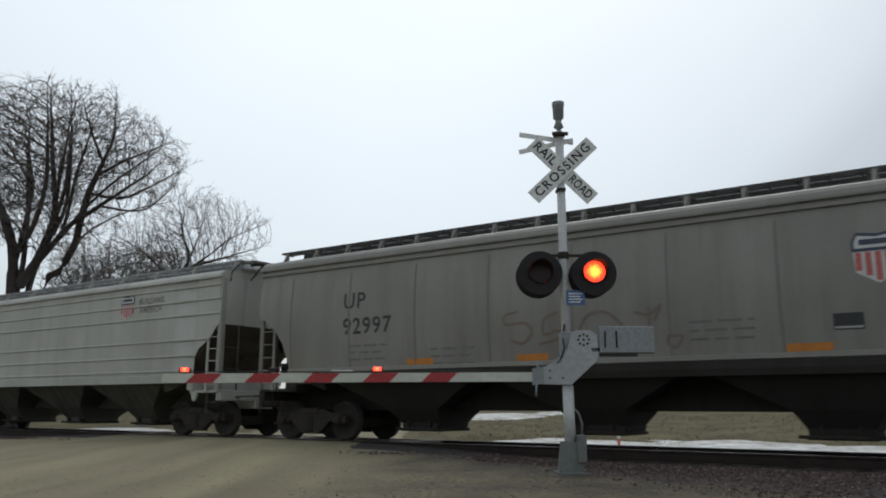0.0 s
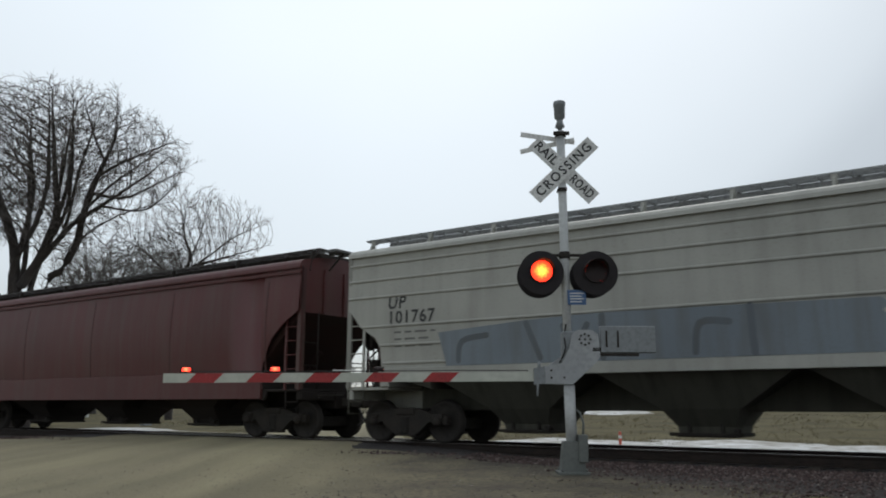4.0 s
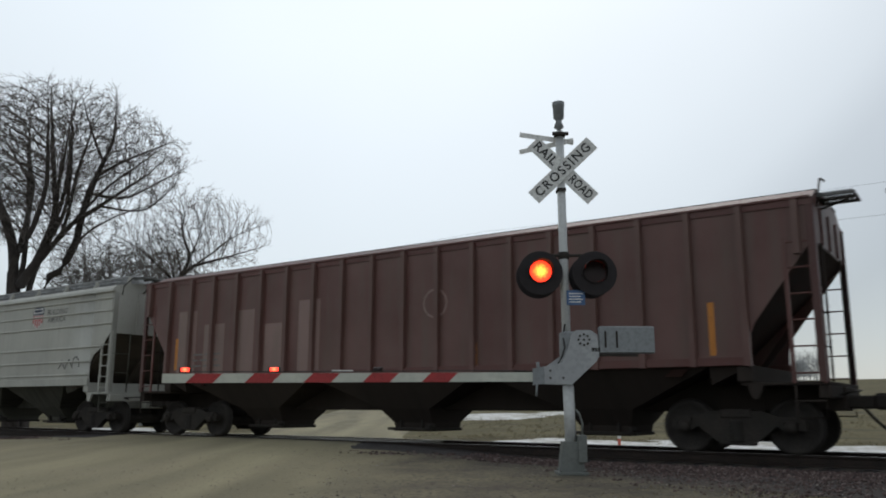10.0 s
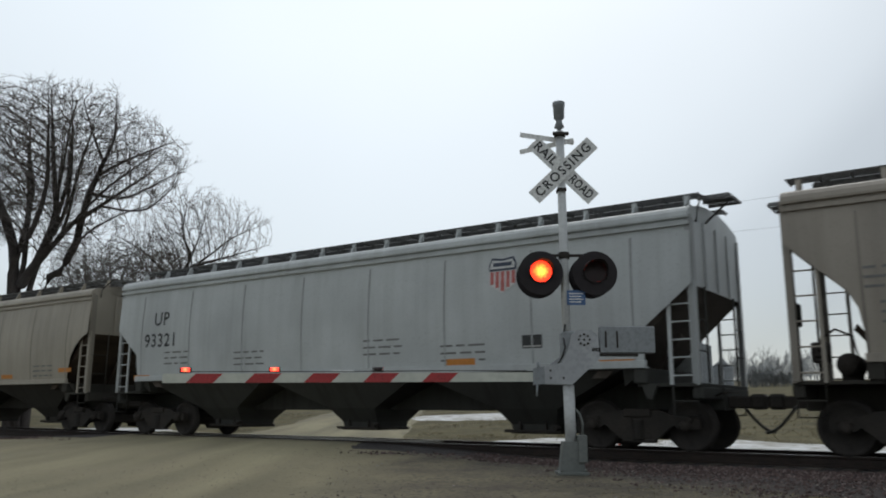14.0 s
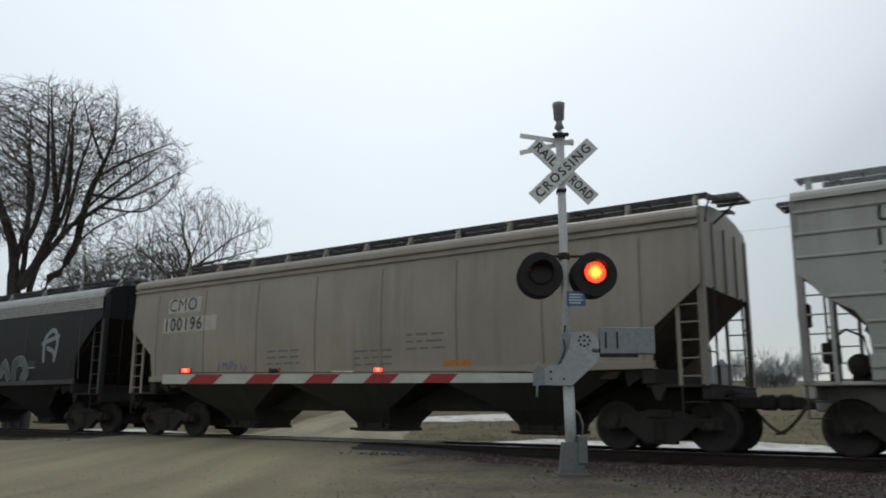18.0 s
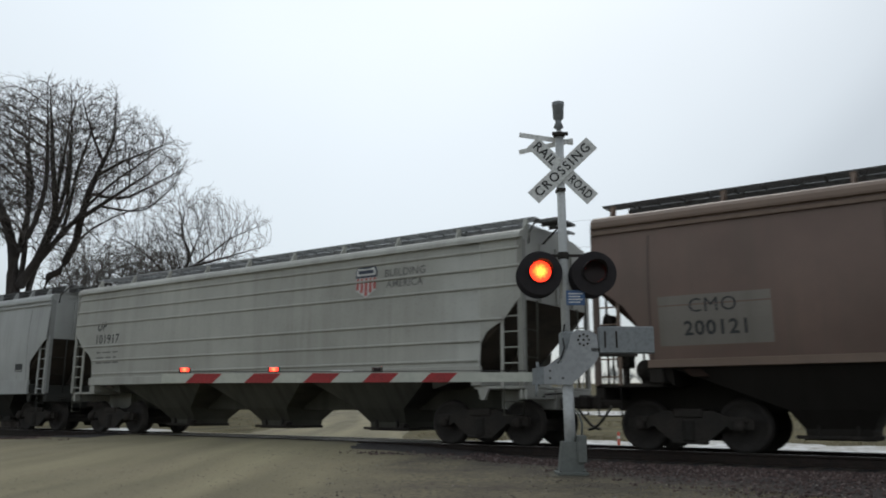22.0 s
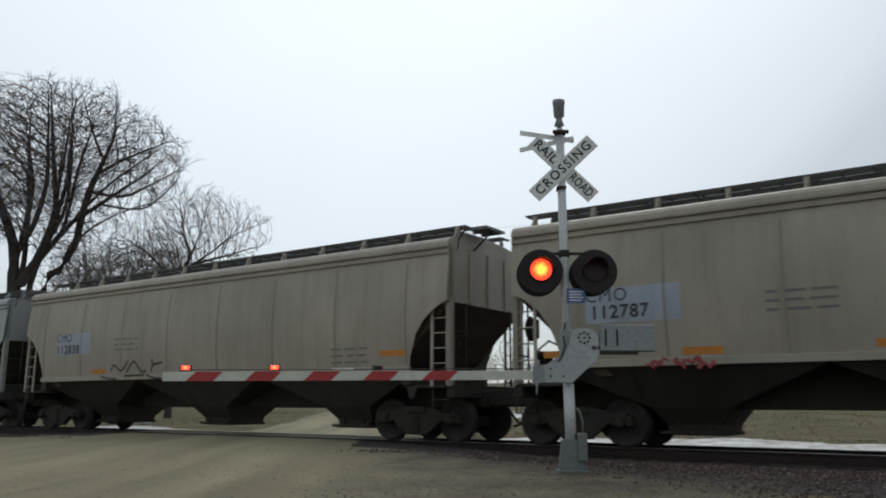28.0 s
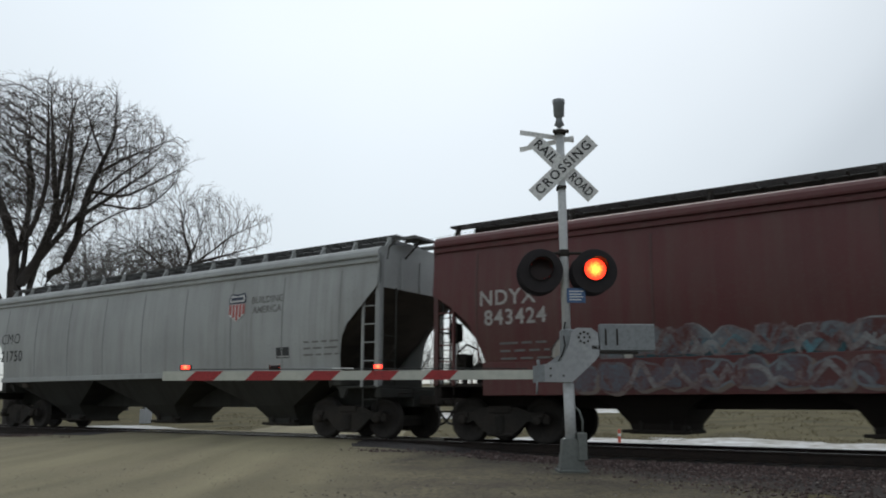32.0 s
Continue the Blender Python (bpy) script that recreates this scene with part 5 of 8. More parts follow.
def strokes_form(lines, r):
    """Thick lines as flat ribbons with blunt ends, each a touch above the last."""
    f = Form()
    for k, line in enumerate(lines):
        pts = [Vector((a, b)) for a, b in line]
        n = len(pts)
        v = []
        for i, p in enumerate(pts):
            a = (pts[i] - pts[max(i - 1, 0)]).normalized()
            b = (pts[min(i + 1, n - 1)] - pts[i]).normalized()
            d = a + b
            d = d.normalized() if d.length > 1e-6 else Vector((1, 0))
            c = Vector((-d.y, d.x)) / max(0.62, d.dot(b if b.length > 0.5 else a))
            y = -0.0004 * (k % 5) - 0.00012 * i
            ends = [(p, r)] if 0 < i < n - 1 else [(p - d * r * 0.8, r * 0.55), (p, r)] if i == 0 else [(p, r), (p + d * r * 0.8, r * 0.55)]
            for q, w in ends:
                v += [(q.x + c.x * w, y, q.y + c.y * w), (q.x - c.x * w, y, q.y - c.y * w)]
        f.add(v, [(2 * i, 2 * i + 1, 2 * i + 3, 2 * i + 2) for i in range(len(v) // 2 - 1)])
    return f


def blob_strokes(rng):
    """Strokes of one rounded shape in a unit box: a part of a ring and a bar or two; no letter."""
    a0, span = rng.uniform(0, 6.28), rng.uniform(2.6, 5.2)
    rx, rz = rng.uniform(0.34, 0.5), rng.uniform(0.40, 0.5)
    cx, cz = rng.uniform(0.42, 0.58), rng.uniform(0.45, 0.55)
    ring = [(cx + rx * math.cos(a0 + span * q / 9), cz + rz * math.sin(a0 + span * q / 9)) for q in range(10)]
    out = [ring]
    for _ in range(rng.choice((0, 1, 1))):
        a = rng.uniform(0, 1)
        out.append([(a, rng.uniform(0, 0.3)), (a + rng.uniform(-0.25, 0.25), rng.uniform(0.5, 1.0)), (rng.uniform(0, 1), rng.uniform(0.6, 1.0))])
    return out


def puff(cx, cz, rx, rz, grow_by, power, wob, lean):
    """A rounded, uneven field in the x-z plane: rings about its middle, so that it can follow a bulging side."""
    f = Form()
    n = 22
    v = [(cx, 0, cz)]
    for k in (0.5, 1.0):
        for q in range(n):
            a = 2 * math.pi * q / n
            c, s = math.cos(a), math.sin(a)
            r = 1.0 / (abs(c) ** power + abs(s) ** power) ** (1 / power)
            r *= 1 + 0.10 * math.sin(3 * a + wob) + 0.07 * math.sin(5 * a + wob * 2.3)
            dx, dz = (rx * r + grow_by) * c * k, (rz * r + grow_by) * s * k
            v.append((cx + dx + dz * lean, 0, cz + dz))
    f.add(v, [(0, 1 + q, 1 + (q + 1) % n) for q in range(n)] + [(1 + q, 1 + n + q, 1 + n + (q + 1) % n, 1 + (q + 1) % n) for q in range(n)])
    return f


def graffiti(car, kind, x0, x1, z0, z1, count, fill, outline, seed, thick=0.16, rim=0.035, label="spray-painted tag of rounded shapes", shade=None, lift=0.0, power=2.6, cuts=2):
    """A spray-painted piece: a row of fat rounded fields with a rim and short inner lines; no word."""
    rng = random.Random(seed)
    w = (x1 - x0) / count
    for k in range(count):
        rx, rz = w * rng.uniform(0.50, 0.58), (z1 - z0) / 2 * rng.uniform(0.86, 1.0)
        cx, cz = x0 + w * (k + 0.5), (z0 + z1) / 2 + rng.uniform(-0.04, 0.04)
        arg = (cx, cz, rx - rim, rz - rim)
        shape = (power * rng.uniform(0.85, 1.2), rng.uniform(0, 6.28), rng.uniform(-0.05, 0.22))
        up = lift + 0.0012 * (k % 3)
        if shade:
            decal("spray_shadow", puff(arg[0] + 0.07, arg[1] - 0.05, arg[2], arg[3], rim, *shape).mesh("spray_shadow"), car, kind, 0, 0, shade, label, 0.004 + up, False)
        if outline:
            decal("spray_rim", puff(*arg, rim, *shape).mesh("spray_rim"), car, kind, 0, 0, outline, label, 0.008 + up, False)
        if fill:
            decal("spray_field", puff(*arg, 0.0, *shape).mesh("spray_field"), car, kind, 0, 0, fill, label, 0.012 + up, False)
        ink = outline or shade
        for _ in range(cuts if ink and fill else 0):
            a = cx + rng.uniform(-0.5, 0.5) * rx
            top = rng.random() < 0.5
            b0 = cz + (rz if top else -rz) * 0.80
            b1 = cz + rng.uniform(-0.25, 0.25) * rz
            bend = rng.uniform(-0.14, 0.14)
            decal("spray_line", strokes_form([[(a, b0), (a + bend * 0.5, (b0 + b1) / 2), (a + bend * 1.4, b1)]], min(0.05, 0.022 + rim * 0.35)).mesh("spray_line"), car, kind, 0, 0, ink, "", 0.0165 + up, False)


def scrawl(car, kind, x0, x1, z0, z1, count, material, seed, r=0.022, label="thin spray-painted scrawl", lift=0.006):
    rng = random.Random(seed)
    w = (x1 - x0) / count
    lines = []
    for k in range(count):
        g = blob_strokes(rng)
        pts = [[(x0 + w * (k + 0.1 + 0.8 * a) + rng.uniform(-0.04, 0.04), z0 + (z1 - z0) * b + rng.uniform(-0.04, 0.04)) for a, b in s] for s in g]
        lines += pts
    decal("spray_paint", strokes_form(lines, r).mesh("spray_paint"), car, kind, 0, 0, material, label, lift, False)


def cursive(car, kind, x0, x1, z0, z1, loops, material, seed, r=0.022, label="thin looping spray-painted scrawl", lift=0.006):
    """One running line of uneven loops, hooks and spikes; no readable word."""
    rng = random.Random(seed)
    line, at = [], x0
    widths = [rng.uniform(0.5, 1.5) for _ in range(loops)]
    unit = (x1 - x0) / sum(widths)
    for w in widths:
        w *= unit
        tall, sharp, back = rng.uniform(0.35, 1.0), rng.random() < 0.4, rng.uniform(-0.35, 0.45)
        base = rng.uniform(0.0, 0.18)
        n = 4 if sharp else 9
        for q in range(n):
            u = q / n
            h = (1 - abs(2 * u - 1)) if sharp else 0.5 - 0.5 * math.cos(2 * math.pi * u)
            line.append((at + w * u + back * w * math.sin(2 * math.pi * u) * (0.4 if sharp else 1.0), z0 + (z1 - z0) * (base + (tall - base) * h) + rng.uniform(-0.012, 0.012)))
        at += w
    decal("spray_paint", strokes_form([line], r).mesh("spray_paint"), car, kind, 0, 0, material, label, lift, False)


def rounded(line, n=4):
    """A smooth curve through the corners of a stroke."""
    if len(line) < 3:
        return line
    p = [Vector(q) for q in line]
    out = []
    for i in range(len(p) - 1):
        a, b, c, d = p[max(0, i - 1)], p[i], p[i + 1], p[min(len(p) - 1, i + 2)]
        for k in range(n):
            u = k / n
            out.append(0.5 * (2 * b + (c - a) * u + (2 * a - 5 * b + 4 * c - d) * u * u + (3 * b - a - 3 * c + d) * u ** 3))
    return [tuple(q) for q in out + [p[-1]]]


def fat_tag(car, kind, shapes, fill, outline, r, rim, label, shade=None, lift=0.0, soft=True, shine=None):
    """A spray-painted piece: each shape is a list of fat strokes with a rim, laid over the one before."""
    for k, strokes in enumerate(shapes):
        lines = [rounded(q) if soft else q for q in strokes]
        up = lift + 0.0022 * (k % 4)
        if shade:
            decal("spray_shadow", strokes_form([[(a + 0.08, b - 0.05) for a, b in q] for q in lines], r + rim).mesh("spray_shadow"), car, kind, 0, 0, shade, "", 0.004 + lift, False)
        if outline:
            decal("spray_rim", strokes_form(lines, r + rim).mesh("spray_rim"), car, kind, 0, 0, outline, "", 0.009 + up, False)
        if fill:
            decal("spray_field", strokes_form(lines, r).mesh("spray_field"), car, kind, 0, 0, fill, label, 0.0155 + up, False)
        if shine:
            decal("spray_line", strokes_form([[(a - r * 0.45, b + r * 0.3) for a, b in q[len(q) // 4:len(q) * 3 // 4 + 1]] for q in lines], r * 0.13).mesh("spray_line"), car, kind, 0, 0, shine, "", 0.0215 + up, False)


def lines_tag(car, kind, strokes, material, r, label, lift=0.006, soft=True):
    """Thin sprayed lines."""
    decal("spray_paint", strokes_form([rounded(q) if soft else q for q in strokes], r).mesh("spray_paint"), car, kind, 0, 0, material, label, lift, False)


def cloud(car, kind, x0, x1, z0, z1, bumps, fill, outline, seed, rim=0.025, lift=0.0):
    """A row of rounded puffs on a flat foot, with a dark rim."""
    rng = random.Random(seed)
    top = []
    w = (x1 - x0) / bumps
    for k in range(bumps):
        h = (z1 - z0) * (0.55 + 0.45 * math.sin(math.pi * (k + 0.5) / bumps)) * rng.uniform(0.85, 1.0)
        for q in range(7):
            a = math.pi * (1 - q / 6)
            top.append((x0 + w * (k + 0.5) + w * 0.5 * math.cos(a), z0 + h - w * 0.4 + w * 0.4 * math.sin(a)))
    decal("spray_paint", flat_poly([[(x1, z0), (x0, z0)] + top][::1]).mesh("spray_paint"), car, kind, 0, 0, fill, "teal cloud shape", 0.006 + lift, False)
    decal("spray_paint", strokes_form([top], rim).mesh("spray_paint"), car, kind, 0, 0, outline, "dark outline stroke", 0.010 + lift, False)


def shield(car, kind, x, z, size, mats, words=None, striped=True):
    """A shield-shaped company mark in plain shapes: blue outlined head above red stripes."""
    blue, red, white = mats
    w, h = 0.235 * size, 0.275 * size
    head = [(-w, h * 0.25), (-w * 1.02, h * 0.62), (-w * 0.80, h), (0, h * 0.90), (w * 0.80, h), (w * 1.02, h * 0.62), (w, h * 0.25)]
    decal("shield_band", flat_poly([head]).mesh("shield_band"), car, kind, x, z, blue, "navy head of a shield mark", 0.006, False)
    inner = [(-w * 0.88, h * 0.36), (-w * 0.9, h * 0.60), (-w * 0.74, h * 0.86), (0, h * 0.77), (w * 0.74, h * 0.86), (w * 0.9, h * 0.60), (w * 0.88, h * 0.36)]
    decal("shield_field", flat_poly([inner]).mesh("shield_field"), car, kind, x, z, white, "", 0.016, False)
    decal("shield_bar", rect_form(-w * 0.70, w * 0.70, h * 0.48, h * 0.70).mesh("shield_bar"), car, kind, x, z, blue, "", 0.020, False)
    decal("shield_field", flat_poly([[(-w * 0.96, h * 0.22), (-w * 0.90, -h * 0.55), (0, -h), (w * 0.90, -h * 0.55), (w * 0.96, h * 0.22)][::-1]]).mesh("shield_field"), car, kind, x, z, white, "", 0.012, False)
    for k in range(5 if striped else 0):
        a = -w * 0.88 + k * w * 0.39
        low = -h * (0.50 + 0.40 * (1 - abs(k - 2) / 2))
        decal("shield_stripe", flat_poly([[(a, low), (a + w * 0.25, low), (a + w * 0.25, h * 0.20), (a, h * 0.20)]]).mesh("shield_stripe"), car, kind, x, z, red, "", 0.016, False)
    if words:
        for i, wd in enumerate(("BUILDING", "AMERICA")):
            decal("lettering", text_mesh(wd, 0.17, 1.05, 0.0, 0.004, 1.12 if i == 0 else 1.02), car, kind, x + w + 0.78, z + 0.13 - i * 0.25, words, "faded slogan letters", 0.006)


def bars(car, kind, x, z, material, rows=3, wide=1.1, step=0.16, seed=1):
    """Small stencilled data too small to read."""
    rng = random.Random(seed)
    for i in range(rows):
        a = x
        while a < x + wide - 0.1:
            b = min(x + wide, a + rng.uniform(0.16, 0.42))
            decal("stencil_bar", rect_form(a, b, z - i * step, z - i * step + 0.042).mesh("stencil_bar"), car, kind, 0, 0, material, "", 0.006, False)
            a = b + 0.09


def build_car(index, spec, front, rear):
    """One covered hopper car; front and rear are its coupling points at the start."""
    length = front - rear
    half = (length - 1.55) / 2
    kind, style = spec["kind"], spec["style"]
    seed = index * 1.37
    paint_side = paint("car_paint_side", spec["colour"], spec.get("dirt", 0.35), spec.get("rust", 0.0), seed, fade=spec.get("fade"), gloss=spec.get("gloss", 0.5))
    # body colour cut to a fraction for the shade underneath; dirt streaks on top
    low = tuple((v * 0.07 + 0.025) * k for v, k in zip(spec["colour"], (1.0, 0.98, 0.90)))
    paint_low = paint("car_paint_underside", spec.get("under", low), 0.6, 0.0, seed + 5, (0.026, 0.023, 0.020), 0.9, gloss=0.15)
    paint_top = paint("car_paint_eaves", spec.get("eave", spec["colour"]), 0.25, spec.get("rust", 0.0) * 1.35, seed + 9)
    # shade of the end recess put into the paint: about a sixth of the body colour
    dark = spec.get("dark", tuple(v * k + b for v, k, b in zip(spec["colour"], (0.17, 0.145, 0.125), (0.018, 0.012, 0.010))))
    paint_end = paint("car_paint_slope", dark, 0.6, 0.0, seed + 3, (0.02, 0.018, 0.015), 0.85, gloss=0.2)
    paint_seam = paint("car_paint_seam", tuple(v * 0.72 for v in spec["colour"]), 0.5, 0.0, seed + 2)
    car = empty("hopper_car", pose((front + rear) / 2, 0, 0))
    tagged(car, spec["label"], "hopper car", "cars of the passing freight train")
    hk = round(half, 2)
    drop = spec.get("drop", 0.0)

    # sides
    for sgn in (-1, 1):
        part("side_sheet", side_sheet(kind, half, sgn), paint_side, car)
    es = ENDS[kind][-1][0]

    sill_low = spec.get("sill_low", 1.385 if style == "ribbed" else 1.46)

    def sill():
        f = Form()
        f.box(-half + es - 0.05, half - es + 0.05, -0.05, 0.04, sill_low, max(1.60, sill_low + 0.09), 0.008)
        f.box(-half + es - 0.05, half - es + 0.05, -0.02, 0.12, sill_low, sill_low + 0.025)
        return f
    sill_me = shared(("side_sill", kind, hk, sill_low), sill)
    part("side_sill", sill_me, spec.get("sill") or paint_top, car, m=pose(0, -1.575, 0))
    part("side_sill", sill_me, paint_top, car, m=pose(0, 1.575, 0, 0, 0, 180))

    # dark strip added over the side's foot, in the shade-darkened underside paint
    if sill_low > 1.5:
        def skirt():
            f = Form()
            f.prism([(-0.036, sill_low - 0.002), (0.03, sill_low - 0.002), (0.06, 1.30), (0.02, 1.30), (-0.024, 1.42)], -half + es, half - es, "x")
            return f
        part("lower_skirt", shared(("lower_skirt", kind, hk, sill_low), skirt), paint_low, car, "lower edge of the side in shade-darkened paint", pose(0, -1.575, 0))

    def chord():
        f = Form()
        band = -0.03 if style in ("ribbed", "posts") else 0.06
        low_lip = [(0.03, -0.15), (-0.040, -0.15), (-0.045, -0.085), (0.022, -0.07), (0.022, -0.03)] if style == "smooth" else [(0.03, -band)]
        prof = low_lip + [(-0.045, -0.02 if style == "smooth" else -band), (-0.05, 0.02), (-0.03, 0.10), (0.03, 0.17), (0.12, 0.215), (0.25, 0.235)]
        if style == "posts":
            prof = [(0.03, -0.06), (0.004, -0.06), (0.004, 0.26 - drop), (-0.03, 0.265 - drop), (-0.03, 0.30 - drop), (0.03, 0.305 - drop), (0.20, 0.31 - drop)]
        n = len(prof)
        v = []
        for x in (-half, half):
            v += [(x, a, SIDE_TOP + b) for a, b in prof]
        f.add(v, [(i, i + 1, n + i + 1, n + i) for i in range(n - 1)] + [tuple(range(n))[::-1], tuple(range(n, 2 * n))])
        return f
    chord_me = shared(("top_chord", style, hk, drop), chord)
    for sgn in (-1, 1):
        part("top_chord", chord_me, M_SILVER if style == "corrugated" else paint_top, car, m=pose(0, sgn * 1.585, 0, 0, 0, 0 if sgn < 0 else 180))
    if style == "corrugated":
        def corr():
            f = Form()
            v = []
            rows = 13
            for x in (-half + 0.02, half - 0.02):
                for j in range(rows):
                    v.append((x, -0.012 - (0.03 if j % 2 else 0.0), SIDE_TOP - 0.44 + 0.40 * j / (rows - 1)))
            f.add(v, [(j, rows + j, rows + j + 1, j + 1) for j in range(rows - 1)])
            return f
        part("corrugated_band", shared(("corrugated_band", hk), corr), M_SILVER, car, "ribbed silver band under the eaves", pose(0, -1.60, 0))

    def roof():
        f = Form()
        lo = 4.20 if style == "posts" else 4.33
        prof = [(-1.42, lo), (-1.0, 4.43), (-0.5, 4.49), (0, 4.51), (0.5, 4.49), (1.0, 4.43), (1.42, lo)]
        v = [(x, a, b) for x in (-half, half) for a, b in prof]
        f.add(v, [(i, i + 7, i + 8, i + 1) for i in range(6)] + [(0, 1, 2, 3, 4, 5, 6), (13, 12, 11, 10, 9, 8, 7)])
        return f
    part("roof", shared(("roof", hk, style == "posts"), roof), paint_top, car)

    def hatch():
        f = Form()
        f.box(-half + 0.35, half - 0.35, -0.56, 0.56, 4.40, 4.685 - drop, 0.03)
        for i in range(int(half * 2 - 1)):
            x = -half + 0.6 + i
            f.box(x - 0.04, x + 0.04, -0.575, 0.575, 4.42, 4.692 - drop, 0.01)
        return f
    part("hatch_cover", shared(("hatch_cover", hk, drop), hatch), spec.get("roof_gear") or (M_STEEL if spec.get("dark_roof") else M_HATCH), car, "long trough hatch cover")

    low_walk = 0.03 + drop if style == "posts" else 0.0

    def board():
        f = Form()
        for k in range(9):
            y = -0.98 + k * 0.0475
            f.box(-half - 0.02, half + 0.02, y, y + 0.02, 4.672 - low_walk, 4.69 - low_walk)
        for i in range(int(half * 4)):
            f.box(-half + i * 0.5, -half + i * 0.5 + 0.03, -0.98, -0.58, 4.645 - low_walk, 4.672 - low_walk)
        return f
    board_me = shared(("running_board", hk, low_walk), board)
    part("running_board", board_me, spec.get("roof_gear") or M_GRATE, car, "steel roof walkway")
    part("running_board", board_me, spec.get("roof_gear") or M_GRATE, car, "steel roof walkway", pose(0, 0, 0, 0, 0, 180))

    def bracket():
        f = Form()
        f.prism([(-0.05, 4.30), (0.05, 4.30), (0.05, 4.655 - low_walk), (-0.05, 4.655 - low_walk)], -0.99, -0.94)
        f.prism([(-1.14, 4.36), (-0.94, 4.40), (-0.94, 4.64 - low_walk), (-0.98, 4.64 - low_walk)], -0.02, 0.02, "x")
        return f
    br_me = shared(("board_bracket", low_walk), bracket)
    gap = spec.get("bracket", 1.28)
    count = int((2 * half - 0.4) / gap)
    for i in range(count + 1):
        x = -half + 0.2 + (2 * half - 0.4) * i / count
        part("board_bracket", br_me, M_STEEL if spec.get("dark_roof") else paint_top if style != "corrugated" else M_SILVER, car, m=pose(x, 0, 0))
    far = shared(("far_brackets", hk, count, low_walk), lambda: far_brackets(half, count, low_walk))
    part("far_brackets", far, paint_top, car, kind="stuff")

    # ends
    ztop = ENDS[kind][0][1]

    def end_sheet():
        f = Form()
        y = side_y(kind, 3.5) - 0.03
        top = 4.20 if style == "posts" else 4.32
        f.prism([(-y, ztop - 0.02), (y, ztop - 0.02), (y, top - 0.08), (1.40, top), (0.9, 4.44), (0, 4.50), (-0.9, 4.44), (-1.40, top), (-y, top - 0.08)], -0.03, 0.0, "x")
        return f

    def stiffener():
        f = Form()
        f.box(0.0, 0.035, -0.04, 0.04, ztop, 4.15, 0.008)
        return f
    stiff_me = shared(("stiffener", kind), stiffener)
    end_me = shared(("end_sheet", kind), end_sheet)

    def slope():
        f = Form()
        f.prism([(0.0, ztop), (-(ztop - 1.30) * 1.05, 1.30), (-(ztop - 1.30) * 1.05 - 0.3, 1.30), (-0.3, ztop)], -1.50, 1.50)
        f.prism([(-1.55, 1.2), (-1.45, 1.2), (-0.72, 2.1), (-0.78, 2.2)], -0.06, 0.06)
        return f
    slope_me = shared(("slope_sheet", kind), slope)

    def deck():
        f = Form()
        f.box(-es - 0.15, 0.05, -1.52, 1.52, 1.13, 1.19, 0.01)
        f.box(-es - 0.2, -es + 0.05, -1.58, 1.58, 1.19, 1.47, 0.02)
        f.box(-0.12, 0.06, -1.50, 1.50, 0.92, 1.13, 0.02)
        f.box(-2.6, 0.10, -0.32, 0.32, 0.72, 1.13, 0.02)
        f.prism([(-es - 0.05, 1.15), (-es + 0.22, 1.15), (-es + 0.12, 0.92), (-es + 0.02, 0.92)], -1.55, -1.49)
        return f
    deck_me = shared(("end_platform", kind), deck)

    def ladder():
        return ladder_form(0.46, 1.16, ztop + 0.05, 6)
    lad_me = shared(("ladder", kind), ladder)

    def stirrup():
        f = Form()
        f.tube([(0, 0, 1.18), (0, 0, 0.62), (0.44, 0, 0.62), (0.44, 0, 1.18)], 0.02, 6)
        f.tube([(0, 0, 0.88), (0.44, 0, 0.88)], 0.016, 6)
        return f
    stir_me = shared(("stirrup",), stirrup)

    def corner():
        f = Form()
        f.box(-0.09, 0.03, -0.035, 0.02, 1.18, SIDE_TOP + 0.05, 0.006)
        f.box(0.01, 0.03, -0.03, 0.12, 1.18, SIDE_TOP, 0.004)
        return f
    corner_me = shared(("corner_post",), corner)

    def end_walk():
        f = Form()
        for y in (-0.98, -0.62, -0.27):
            f.box(-0.01, 0.60, y, y + 0.03, 4.54 - low_walk, 4.59 - low_walk)
        f.box(0.57, 0.60, -0.95, -0.27, 4.545 - low_walk, 4.585 - low_walk)
        return f
    walk_me = shared(("end_walkway", low_walk), end_walk)

    def end_brace():
        f = Form()
        f.tube([(0.0, -0.60, 4.16), (0.46, -0.60, 4.54 - low_walk)], 0.02, 6)
        return f
    brace_me = shared(("brace", low_walk), end_brace)

    def end_hand_rail():
        f = Form()
        f.tube([(0.06, -1.35, 4.05), (0.10, -1.35, 4.30), (0.10, -1.05, 4.60), (0.10, -0.6, 4.66)], 0.018, 6)
        return f
    hand_me = shared(("corner_rail",), end_hand_rail)

    def end_slat():
        f = Form()
        f.box(0, 0.045, -0.98, -0.24, 4.59 - low_walk, 4.615 - low_walk, 0.004)
        return f
    slat_me = shared(("slat", low_walk), end_slat)

    def coupler():
        f = Form()
        f.box(-0.35, 0.52, -0.11, 0.11, 0.76, 0.98, 0.03)
        f.box(0.48, 0.76, -0.17, 0.15, 0.74, 1.02, 0.05)
        f.tube([(0.10, -0.9, 0.98), (0.30, -1.2, 1.02), (0.32, -0.3, 1.06)], 0.018, 6)
        return f
    coup_me = shared(("coupler",), coupler)

    def hose():
        f = Form()
        pts = []
        for q in range(11):
            u = q / 10
            pts.append((0.25 + 0.56 * u, 0.32 - 0.12 * u, 0.80 - 0.46 * math.sin(math.pi * u / 2)))
        f.tube(pts, 0.028, 8)
        return f
    hose_me = shared(("air_hose",), hose)

